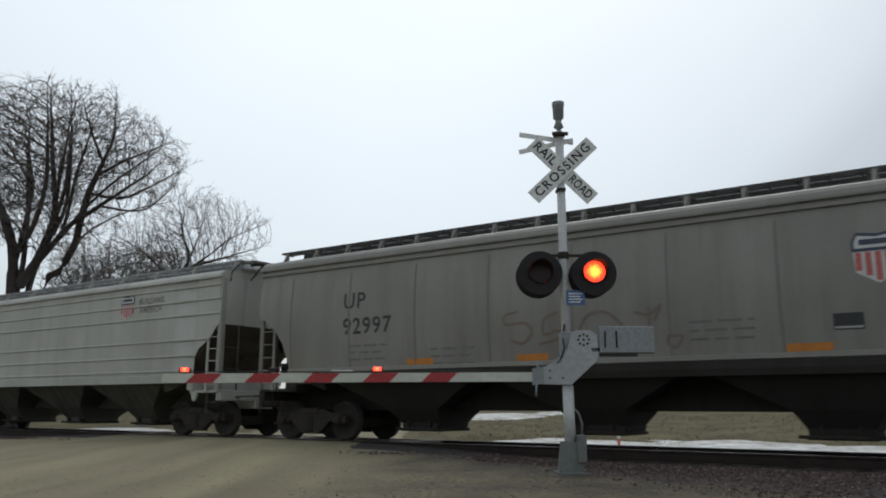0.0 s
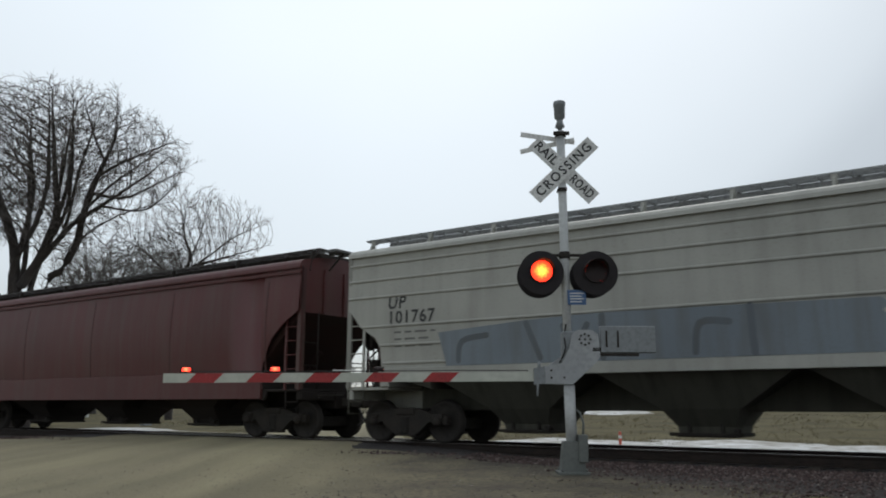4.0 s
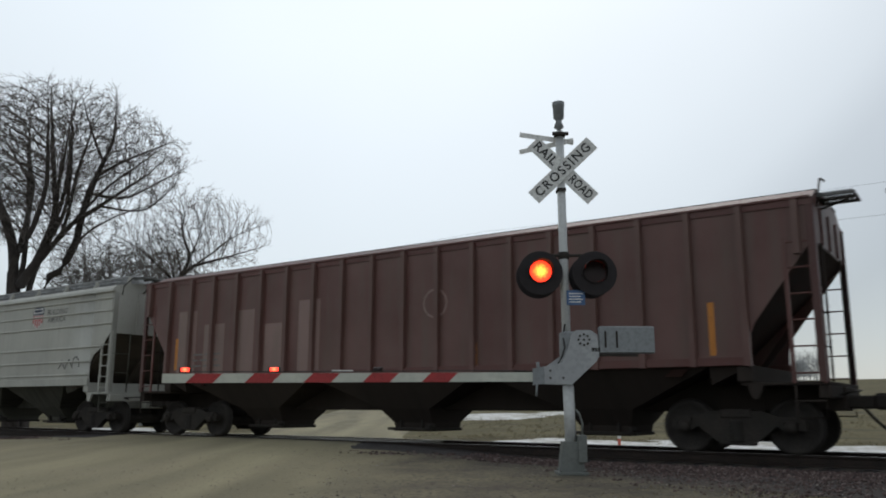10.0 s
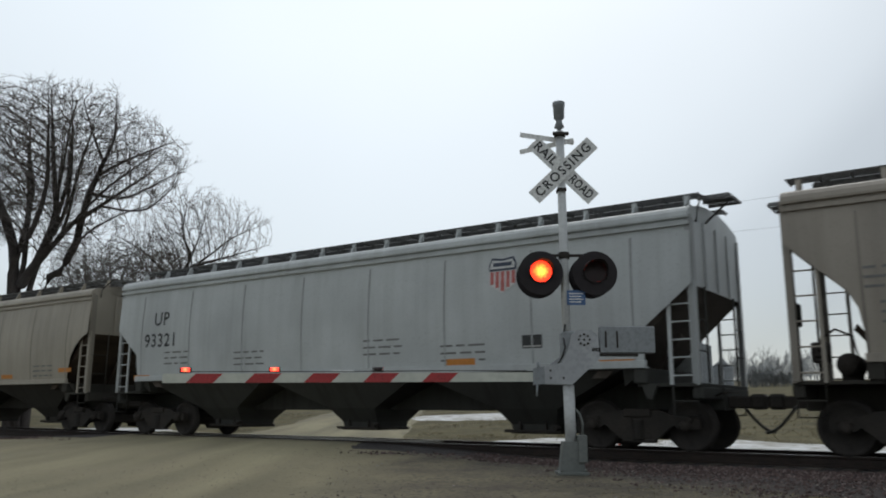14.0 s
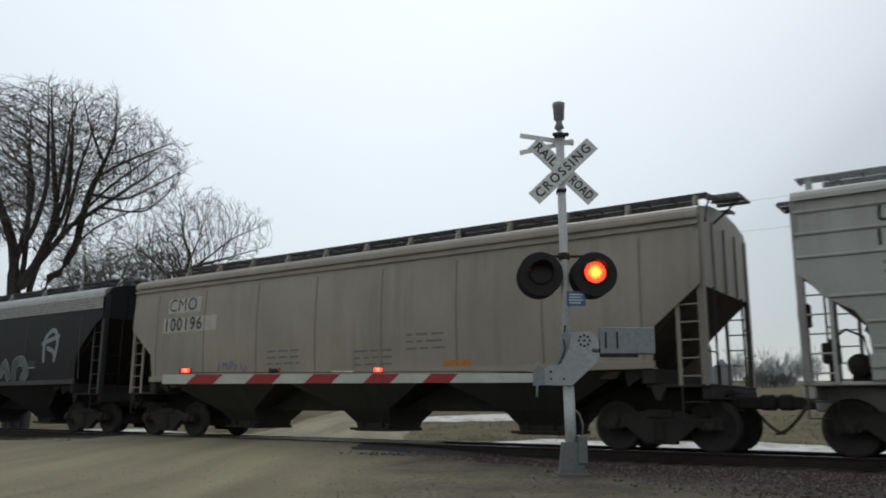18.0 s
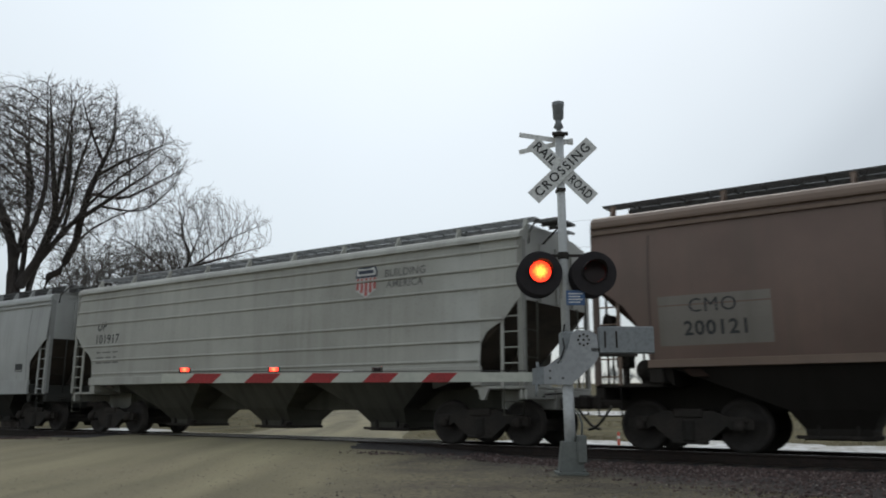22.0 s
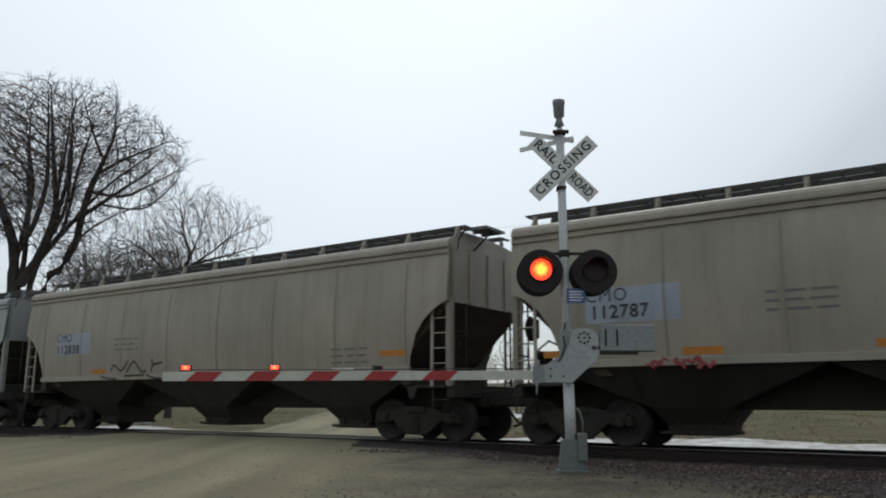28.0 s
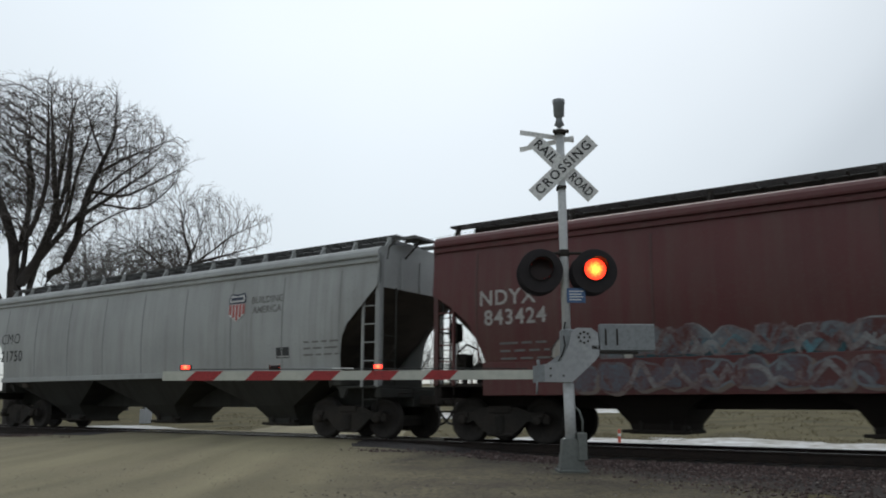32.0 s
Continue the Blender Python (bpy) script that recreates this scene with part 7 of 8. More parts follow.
CARS = [
    dict(GREY, label="dull grey covered hopper car with dark scrawls", sill_low=1.56, pitch=4.3, colour=(0.212, 0.204, 0.184), kind="round", seam=1.75,
         marks=[("UP", -5.42, 3.13, 0.36), ("92997", -5.04, 2.55, 0.36)], shield=(5.19, 3.07, 1.5, False), orange=[(-3.6, 1.66), (-0.9, 1.66), (4.1, 1.66)], data=[(-5.6, 2.1), (-3.3, 1.95), (2.2, 2.2)], placard=[(4.7, 2.1)]),
    rib_car("102821", "light grey covered hopper car with horizontal ribs"),
    rib_car("102854", "light grey covered hopper car with horizontal ribs"),
    rib_car("102676", "light grey covered hopper car with horizontal ribs"),
    dict(RIB, label="light grey ribbed hopper car with a slate painted panel", marks=[("UP", -6.35, 3.02, 0.27), ("101767", -5.95, 2.69, 0.27)], shield=(4.08, 3.57, 1.35, True), data=[(-6.4, 2.35)]),
    dict(RED, label="dark red covered hopper car with white numbers", marks=[("NDYX", -6.59, 2.66, 0.32, M_WHITEPAINT), ("843304", -6.30, 2.08, 0.32, M_WHITEPAINT)], data=[(-6.9, 1.75)], orange=[(-6.6, 1.47)]),
    dict(RUSTY, label="pale grey hopper car with brown rust patches", marks=[("CMO", -5.73, 3.0, 0.36), ("20794", -5.58, 2.40, 0.36)], shield=(5.83, 2.95, 1.45, True), patches=[(-3.75, -3.45, 2.75, 3.05, SP_DSLATE, ""), (-2.1, -1.4, 1.85, 2.15, SP_BROWN, "")], data=[(-5.9, 2.0)], orange=[(-0.4, 1.66), (5.0, 1.6)]),
    dict(RUSTY, label="pale grey hopper car with heavy brown rust patches", rust=0.72, marks=[("CMO", -5.66, 3.0, 0.36), ("21111", -5.55, 2.36, 0.36)], shield=(5.44, 2.95, 1.45, True), patches=[(-4.62, -4.40, 2.55, 2.80, SP_DSLATE, ""), (-2.70, -2.22, 1.85, 2.13, SP_DSLATE, ""), (2.0, 2.5, 1.97, 2.25, SP_DSLATE, "")], data=[(-5.9, 1.95)], orange=[(-1.0, 1.66), (5.6, 1.6)]),
    dict(GREY, label="grey hopper car with upright side posts", kind="posts", style="posts", colour=(0.264, 0.276, 0.280), post_gap=0.885, marks=[("UP", -5.03, 2.85, 0.36, None, 0.95), ("90099", -4.75, 2.30, 0.36, None, 1.95)], shield=(-0.1, 3.03, 1.0, False), placard=[(5.4, 2.0)]),
    dict(TAN, label="rust-brown hopper car with one white end and blue graffiti", pitch=4.32, centres=14.1, sill_low=1.385, kind="arch", colour=(0.125, 0.046, 0.027), fade=(0.150, 0.062, 0.034), dirt=0.35, bracket=1.9, dark_roof=True, eave=(0.150, 0.066, 0.042), rust=0.0, under=(0.056, 0.040, 0.032), patches=[], data=[], placard=[(6.6, 2.3)], orange=[]),
    dict(GREY, label="worn brown hopper car with upright side posts", kind="posts", style="posts", drop=0.21, colour=(0.098, 0.032, 0.027), fade=(0.125, 0.064, 0.056), dirt=0.5, post_gap=0.885, data=[(-6.6, 2.1)], under=(0.040, 0.032, 0.028)),
    rib_car("102823", "light grey covered hopper car with horizontal ribs"),
    dict(TAN, label="dusty tan hopper car with thin outline graffiti", marks=[("CMO 101379", -4.43, 3.59, 0.36, None, 2.95)], shield=(4.87, 3.30, 1.40, True), orange=[(7.0, 1.80), (-7.2, 1.72), (-3.0, 1.66), (0.6, 1.66), (3.6, 1.66)]),
    dict(TAN, label="dusty tan hopper car with purple and grey graffiti", pitch=4.5, colour=(0.272, 0.240, 0.200), kind="deep", data=[(-7.6, 2.9), (-7.4, 2.35), (6.8, 2.2)], seam=2.6),
    dict(GREY, label="pale blue-grey hopper car in clean paint", colour=(0.405, 0.425, 0.425), dirt=0.18, marks=[("UP", -6.40, 3.14, 0.36), ("93321", -6.40, 2.55, 0.36)], shield=(4.54, 3.40, 1.35, False), orange=[(-7.2, 1.50), (6.9, 1.50), (3.5, 1.62)], data=[(-6.2, 2.2), (-3.4, 2.1), (0.9, 2.2), (3.0, 2.0)], placard=[(5.18, 2.03)]),
    dict(TAN, label="dusty tan hopper car with rounded sides", orange=[(7.0, 1.80), (3.6, 1.66), (0.4, 1.66), (-3.0, 1.66)], data=[(5.2, 2.0)], patches=[(-6.5, -4.7, 2.27, 2.9, SP_PALE, "")]),
    dict(GREY, label="grey-green hopper car with pale graffiti", colour=(0.232, 0.244, 0.240), marks=[("UP", -6.05, 3.63, 0.36), ("99721", -5.62, 3.07, 0.36)], orange=[(-6.4, 1.48), (-3.6, 1.62), (1.6, 1.62)], data=[(-6.2, 2.35), (1.9, 2.1)], seam=2.3),
    rib_car("102863", "light grey covered hopper car with horizontal ribs"),
    dict(TAN, label="dusty tan hopper car with pale number patches", pitch=4.4, kind="plain", colour=(0.284, 0.248, 0.200), marks=[("CMO", -5.94, 3.50, 0.34), ("100196", -5.89, 2.97, 0.34)], patches=[(-6.55, -5.2, 3.30, 3.70, SP_CHALK, ""), (-6.72, -4.52, 2.77, 3.17, SP_CHALK, "")], orange=[(6.6, 1.48), (3.0, 1.62)], data=[(-2.6, 2.1), (1.7, 2.3), (0.2, 2.0)]),
    dict(BLACK, label="black hopper car with silver eaves and pale graffiti", data=[], marks=[("COER", -6.1, 2.97, 0.22, M_WHITEPAINT), ("354986", -6.03, 2.50, 0.20, M_WHITEPAINT)], orange=[(-6.3, 1.47), (6.4, 1.47)], placard=[(5.0, 2.1)], patches=[(-1.84, 0.11, 2.66, 2.74, M_FADEDWHITE, ""), (-1.6, 0.0, 2.48, 2.54, M_FADEDWHITE, "")]),
    dict(BLACK, label="light grey hopper car with silver eaves and graffiti", colour=(0.336, 0.328, 0.312), dirt=0.35, under=(0.024, 0.024, 0.024), dark=(0.024, 0.024, 0.024), marks=[("CMO", -6.30, 3.05, 0.36), ("20151", -6.22, 2.49, 0.36)], shield=(4.81, 3.18, 1.3, False)),
    dict(TAN, label="rust-brown hopper car with a chalky number patch", kind="round", colour=(0.132, 0.084, 0.068), fade=(0.160, 0.104, 0.084), rust=0.0, dirt=0.4, bracket=2.0, seam=3.4, eave=(0.176, 0.120, 0.088), patches=[(-7.49, -5.58, 1.83, 2.70, SP_DUST, "")], marks=[("CMO", -6.54, 2.50, 0.24), ("200121", -6.49, 2.11, 0.24)], placard=[(6.3, 2.1)]),
    rib_car("101917", "cream-grey covered hopper car with horizontal ribs", 3.09),
    dict(GREY, striped=False, label="light grey hopper car with large slogan and graffiti", sill_low=1.16, colour=(0.360, 0.368, 0.360), marks=[("UP", -6.69, 2.70, 0.34), ("90526", -6.17, 2.08, 0.34), ("We will", 2.85, 2.93, 0.50, None, 2.95), ("deliver...", 3.25, 2.24, 0.50, None, 3.45)], shield=(4.87, 2.98, 1.45, False), placard=[(7.0, 2.0)], orange=[(2.6, 1.47), (5.9, 1.47)], seam=2.3),
    dict(RUSTY, sill_low=1.46, sill=SP_BROWN, kind="round", dark_roof=True, label="orange-brown hopper car with dark bubble graffiti", colour=(0.200, 0.068, 0.020), fade=(0.265, 0.108, 0.032), rust=0.0, dirt=0.45, eave=(0.30, 0.165, 0.080), under=(0.072, 0.048, 0.032), marks=[("UP", -6.64, 2.60, 0.30), ("100188", -6.29, 2.13, 0.27, None, 1.2)], patches=[(-6.9, -5.5, 2.42, 2.80, SP_SLATE, ""), (-6.9, -5.4, 1.98, 2.32, SP_SLATE, "")], placard=[(6.8, 2.1)]),
    dict(BLACK, label="black hopper car with a teal painted mural", colour=(0.015, 0.017, 0.020), data=[], marks=[("COER", -6.7, 2.86, 0.20, M_WHITEPAINT)]),
    dict(TAN, label="dusty tan hopper car with rounded sides", orange=[(7.0, 1.80), (3.6, 1.66), (0.4, 1.66)], data=[(5.2, 2.0)], patches=[(-6.5, -4.7, 2.27, 2.9, SP_PALE, "")]),
    dict(TAN, label="dusty tan hopper car with a pale blue number patch", patches=[(-6.52, -4.72, 2.26, 2.91, SP_PALE, "")], marks=[("CMO", -6.1, 2.76, 0.24), ("112787", -5.86, 2.45, 0.24)], orange=[(-4.4, 1.64), (-1.4, 1.66), (2.4, 1.66), (-7.1, 1.66), (6.6, 1.82)], data=[(5.0, 2.0), (-3.3, 2.6)]),
    dict(TAN, label="dusty tan hopper car with black scrawls along the sill", colour=(0.308, 0.276, 0.228), patches=[(-6.39, -4.66, 2.25, 2.90, SP_PALE, "")], marks=[("CMO", -6.03, 2.76, 0.24), ("112838", -5.81, 2.40, 0.26)], orange=[(-4.2, 1.66), (6.8, 1.82)], data=[(5.0, 2.0), (-3.4, 2.6)]),
    dict(GREY, label="weathered blue-grey hopper car", sill_low=1.53, colour=(0.300, 0.318, 0.315), dirt=0.45, marks=[("UP", -6.63, 3.17, 0.36), ("95745", -6.26, 2.56, 0.36)], shield=(4.79, 3.40, 1.35, True), placard=[(5.5, 2.1)], orange=[(-4.4, 1.62)], data=[(-6.3, 2.15), (-3.7, 2.7)]),
    dict(RUSTY, label="yellowed hopper car with faded red-brown block graffiti", colour=(0.344, 0.332, 0.240), rust=0.42, marks=[("CMO", -5.63, 2.96, 0.36), ("21071", -5.52, 2.33, 0.36)], shield=(5.65, 2.97, 1.4, False), data=[(-5.9, 1.95)], orange=[(-7.4, 1.55)]),
    dict(RED, label="dark red hopper car with teal graffiti along the sill", marks=[("NDYX", -6.71, 2.88, 0.30, M_WHITEPAINT), ("843424", -6.54, 2.48, 0.30, M_WHITEPAINT)], data=[(-6.9, 1.95), (5.6, 2.7)]),
    dict(GREY, label="light grey hopper car with a shield mark", kind="deep", colour=(0.336, 0.348, 0.344), marks=[("CMO", -7.08, 2.86, 0.34), ("21750", -6.96, 2.29, 0.34)], shield=(3.92, 3.21, 1.35, True), placard=[(5.6, 2.0)], data=[(6.3, 2.2)]),
]
for spec in CARS:
    spec["marks"] = [(a[0], a[1], a[2], a[3], (a[4] if len(a) > 4 and a[4] else M_BLACKPAINT), (a[5] if len(a) > 5 else None)) for a in spec.get("marks", ())]

# coupling points along the track at the start, front of each car first
COUPLINGS = [2.74, -15.86, -33.09, -50.28, -67.42, -84.47, -103.16, -122.30, -141.40, -160.60, -179.84, -198.99, -216.24, -234.05, -253.07, -271.33, -289.13,
             -306.91, -324.20, -341.96, -360.99, -380.18, -399.22, -416.32, -434.95, -454.07, -473.11, -490.89, -508.66, -526.75, -545.31, -564.26, -582.86, -601.46]
TRAIN = [build_car(i, spec, COUPLINGS[i], COUPLINGS[i + 1]) for i, spec in enumerate(CARS)]

# spray paint, car by car
T = TRAIN


def k_of(i):
    return CARS[i]["kind"]


def half_paint(car, kind, half, x_from, material):
    """Fresh paint over one end of a side."""
    f = Form()
    xs = sorted(set([x_from + (half - 1.0 - x_from) * i / 5 for i in range(6)] + [half - e for e, _ in ENDS[kind]]))
    n = 9
    v = []
    for x in xs:
        lo = end_low(kind, half - abs(x)) + 0.01
        for j in range(n):
            z = lo + (3.905 - lo) * j / (n - 1)
            v.append((x, -side_y(kind, z) - 0.010, z))
    f.add(v, [(i * n + j, (i + 1) * n + j, (i + 1) * n + j + 1, i * n + j + 1) for i in range(len(xs) - 1) for j in range(n - 1)], True)
    part("repainted_end", f, material, car, "off-white repainted end of the side")
    f = Form()
    f.box(x_from, half - 1.0, -1.635, -1.628, 1.386, 1.598)
    part("repainted_sill", f, material, car)
    f = Form()
    pr = [(-1.633, 3.905), (-1.640, 4.02), (-1.62, 4.105), (-1.56, 4.178), (-1.47, 4.225), (-1.46, 4.215), (-1.55, 4.166), (-1.60, 4.10), (-1.62, 4.02), (-1.61, 3.905)]
    f.prism(pr, x_from, half + 0.002, "x")
    part("repainted_eave", f, material, car)


lines_tag(T[0], k_of(0), [[(-1.18, 2.62), (-1.46, 2.55), (-1.44, 2.38), (-1.02, 2.39), (-0.87, 2.21), (-1.07, 2.0), (-1.32, 2.05)],
                          [(-0.3, 2.56), (-0.58, 2.44), (-0.61, 2.15), (-0.31, 2.21), (-0.24, 2.07), (-0.71, 1.97)], [(0.1, 2.1), (0.3, 2.45), (0.67, 2.5), (0.98, 2.25)],
                          [(1.24, 2.46), (1.51, 2.4), (1.72, 2.56), (1.6, 2.3)], [(1.5, 2.52), (1.5, 2.2)], [(1.82, 2.0), (2.08, 1.99), (1.94, 1.8), (1.81, 1.9), (1.85, 2.0)]],
          SP_BROWN, 0.028, "thin brown spray-painted loops")
decal("paint_patch", flat_poly([[(-5.0, 1.61), (4.65, 1.61), (4.4, 2.06), (3.5, 2.1), (3.1, 2.45), (-1.5, 2.50), (-3.1, 2.45), (-5.2, 2.31)]]).mesh("paint_patch"), T[4], k_of(4), 0, 0, SP_SLATE, "slate painted panel", 0.036, False)
lines_tag(T[4], k_of(4), [[(-3.1, 2.4), (-2.8, 1.7)], [(-1.5, 2.45), (-1.5, 1.66)], [(1.15, 2.45), (1.18, 1.66)], [(-4.7, 1.7), (-4.6, 2.1), (-4.0, 2.2)], [(-2.3, 2.3), (-2.1, 1.8), (-1.8, 2.3)], [(0.2, 1.7), (0.3, 2.2), (0.8, 2.2)]],
          SP_DSLATE, 0.06, "dark strokes on the slate panel", 0.040)
lines_tag(T[4], k_of(4), [[(3.15, 2.25), (3.85, 1.66)]], SP_CHALK, 0.04, "pale slanted stroke", 0.040)
half_paint(T[9], k_of(9), (179.84 - 160.60 - 1.55) / 2, 3.26, SP_HALF)
fat_tag(T[9], k_of(9), [[[(-5.25, 1.64), (-5.28, 2.25), (-4.82, 1.95), (-4.45, 2.24), (-4.40, 1.64)]], [[(-4.02, 1.62), (-4.0, 2.05), (-3.75, 2.24), (-3.50, 2.05), (-3.42, 1.62)]],
                        [[(-3.22, 2.30), (-2.82, 1.72), (-2.48, 2.26)]], [[(-2.15, 2.25), (-1.38, 2.22)], [(-1.76, 2.24), (-1.74, 1.64)]],
                        [[(0.20, 1.98), (0.20, 2.18), (-1.02, 2.25), (-0.95, 1.64)], [(-0.9, 1.90), (-0.15, 1.86)]]],
        SP_BLUE, SP_WHITE, 0.165, 0.048, "blue graffiti letters with a white rim", SP_RED, 0.0, False)
cursive(T[9], k_of(9), 0.5, 1.1, 2.0, 2.35, 2, SP_CHALK, 90, 0.03)
cursive(T[9], k_of(9), 0.6, 1.9, 1.6, 1.85, 3, SP_RED, 91, 0.05)
for q, (xx, zz, ww) in enumerate(((-6.9, 2.6, 0.75), (-5.8, 2.2, 0.8), (-4.65, 2.5, 0.7), (-3.5, 2.1, 0.8), (-2.4, 2.6, 0.7))):
    decal("faded_panel", rect_form(xx - ww / 2, xx + ww / 2, 1.55, zz + 0.7).mesh("faded_panel"), T[10], k_of(10), 0, 0, FADE_PINK, "faded pinkish panel", 0.003, False)
fat_tag(T[12], k_of(12), [[[(-4.85, 2.3), (-4.58, 2.3), (-4.58, 1.72)]], [[(-4.15, 2.3), (-4.15, 1.72)], [(-4.15, 2.0), (-3.75, 2.0)], [(-3.75, 2.3), (-3.70, 1.72)]], [[(-3.25, 1.7), (-3.2, 2.32), (-2.85, 2.3), (-2.80, 1.7)]],
                          [[(-2.4, 1.7), (-2.4, 2.32), (-1.95, 2.28), (-2.1, 2.0), (-1.9, 1.7)]], [[(-1.6, 2.34), (-0.85, 2.3)], [(-1.2, 2.3), (-1.2, 1.7)]], [[(-0.65, 1.7), (-0.35, 2.32), (-0.05, 1.7)]],
                          [[(0.35, 2.3), (0.4, 1.72), (0.8, 1.75)]], [[(1.15, 1.7), (1.15, 2.3), (1.7, 2.25), (1.55, 1.95)]], [[(2.0, 2.3), (2.1, 1.7)]]],
        BODY_TAN, SP_GREYB, 0.19, 0.022, "thin grey outline graffiti", None, 0.0, False)
cursive(T[12], k_of(12), 3.2, 5.95, 1.75, 2.50, 5, SP_BLACK, 113, 0.028)
fat_tag(T[13], k_of(13), [[[(-5.15, 1.7), (-5.05, 2.1)]], [[(-1.65, 2.2), (-1.2, 2.2), (-0.9, 1.75)]]], SP_BLUE, None, 0.13, 0.0, "blue spray paint beside the purple piece")
fat_tag(T[13], k_of(13), [[[(-4.75, 1.7), (-4.7, 2.3), (-4.2, 2.42), (-4.0, 2.1), (-4.4, 1.95)]], [[(-3.75, 2.48), (-3.7, 1.75)]], [[(-3.35, 2.38), (-3.1, 1.78), (-2.85, 2.34)]], [[(-1.98, 2.42), (-2.55, 2.45), (-2.5, 1.76), (-1.95, 1.76)]], [[(-1.6, 1.9), (-1.1, 1.7)]]],
        SP_PURPLE, SP_RED, 0.25, 0.022, "purple spray-painted piece with a red rim", None, 0.003)
fat_tag(T[13], k_of(13), [[[(0.5, 2.28), (1.22, 2.34), (0.95, 1.7)]], [[(1.68, 1.7), (1.72, 2.34), (2.22, 2.34), (2.2, 2.02), (1.85, 1.96), (2.35, 1.68)]], [[(2.62, 1.7), (2.76, 2.38), (3.1, 2.38)]], [[(2.98, 2.2), (3.36, 1.66), (3.52, 2.42)]],
                          [[(3.92, 2.32), (4.2, 2.48), (4.45, 2.22), (4.1, 1.95), (4.0, 1.72), (4.75, 1.72)]]],
        SP_PUTTY, SP_BLACK, 0.205, 0.034, "putty-grey graffiti with a black rim", None, 0.0, False)
lines_tag(T[13], k_of(13), [[(-0.2, 2.1), (-0.02, 2.55), (0.15, 2.55), (0.0, 2.15), (0.3, 2.3)], [(5.12, 2.55), (4.95, 2.25), (5.1, 1.95), (4.92, 1.66)]], SP_BLACK, 0.055, "black strokes beside the piece", 0.02)
cursive(T[13], k_of(13), 4.6, 5.3, 1.8, 2.6, 3, SP_BLACK, 116, 0.035)
graffiti(T[16], k_of(16), -1.0, 1.45, 1.58, 2.36, 4, SP_GREY, SP_WHITE, 116, 0.12, 0.04, "pale graffiti")
scrawl(T[18], k_of(18), -4.6, -3.3, 1.70, 1.88, 4, SP_PURPLE, 118, 0.02)
lines_tag(T[19], k_of(19), [[(-7.05, 1.72), (-6.75, 2.05), (-6.7, 1.75), (-6.4, 2.1), (-6.3, 1.8), (-5.95, 2.15), (-5.9, 1.8)], [(-6.9, 1.66), (-6.0, 1.7)]], SP_WHITE, 0.04, "white scribble", 0.008, False)
fat_tag(T[19], k_of(19), [[[(-5.6, 1.7), (-5.55, 2.08), (-5.2, 2.22), (-4.85, 1.98), (-4.85, 1.74), (-5.15, 1.86)]], [[(-4.5, 2.28), (-4.2, 1.98), (-3.72, 1.76)], [(-3.65, 2.3), (-3.7, 1.7)]]], SP_GREY, SP_SLATE, 0.12, 0.03, "grey and slate spray-painted shapes")
fat_tag(T[19], k_of(19), [[[(-2.95, 2.34), (-2.85, 2.08), (-2.3, 1.96), (-1.72, 2.30)], [(-2.85, 1.68), (-2.3, 1.76), (-2.3, 1.96)], [(-1.9, 2.2), (-1.7, 1.95)]]], SP_GREEN, SP_GREY, 0.11, 0.02, "green spray-painted shape")
fat_tag(T[19], k_of(19), [[[(-1.35, 1.66), (-1.3, 2.02), (-1.05, 2.12), (-0.85, 1.9), (-0.85, 1.66)]], [[(-0.5, 2.28), (-0.35, 1.86), (0.0, 1.95), (0.1, 2.28)]], [[(0.35, 2.2), (0.48, 1.76)]], [[(0.72, 1.7), (0.82, 2.24), (1.12, 2.14), (1.22, 1.75)]],
                          [[(1.68, 1.7), (1.75, 2.12), (2.08, 2.26), (2.35, 2.0), (2.3, 1.68)]], [[(2.8, 2.24), (3.0, 1.8), (3.4, 2.16), (3.6, 1.76)]], [[(3.95, 1.7), (4.02, 2.15), (4.45, 2.24), (4.72, 1.9), (4.5, 1.68)]]],
        SP_SMOKE, SP_GREY, 0.135, 0.03, "smoke-grey graffiti with a pale rim")
lines_tag(T[19], k_of(19), [[(5.7, 2.2), (5.75, 2.9), (6.2, 3.15), (6.45, 2.8), (6.3, 2.2)], [(5.9, 2.6), (6.2, 2.5), (6.35, 2.3)], [(5.6, 2.75), (6.5, 2.95)]], SP_GREY, 0.07, "smeared grey strokes", 0.007)
decal("paint_patch", rect_form(-5.14, -1.52, 1.75, 2.72).mesh("paint_patch"), T[20], k_of(20), 0, 0, SP_BLACK, "black painted panel", 0.005, False)
cursive(T[20], k_of(20), -4.9, -1.7, 1.85, 2.55, 6, SP_GREYB, 123, 0.02, "thin grey lines on the black panel", 0.010)
cloud(T[20], k_of(20), -7.0, -5.15, 1.58, 2.2, 4, SP_WT, SP_DTEAL, 124)
cloud(T[20], k_of(20), -1.5, 0.65, 1.58, 2.32, 5, SP_WT, SP_DTEAL, 125)
decal("spray_paint", flat_poly([[(0.75 + 0.28 * math.cos(q * 0.5236), 2.16 + 0.26 * math.sin(q * 0.5236)) for q in range(12)]]).mesh("spray_paint"), T[20], k_of(20), 0, 0, SP_BLACK, "dark round blot", 0.006, False)
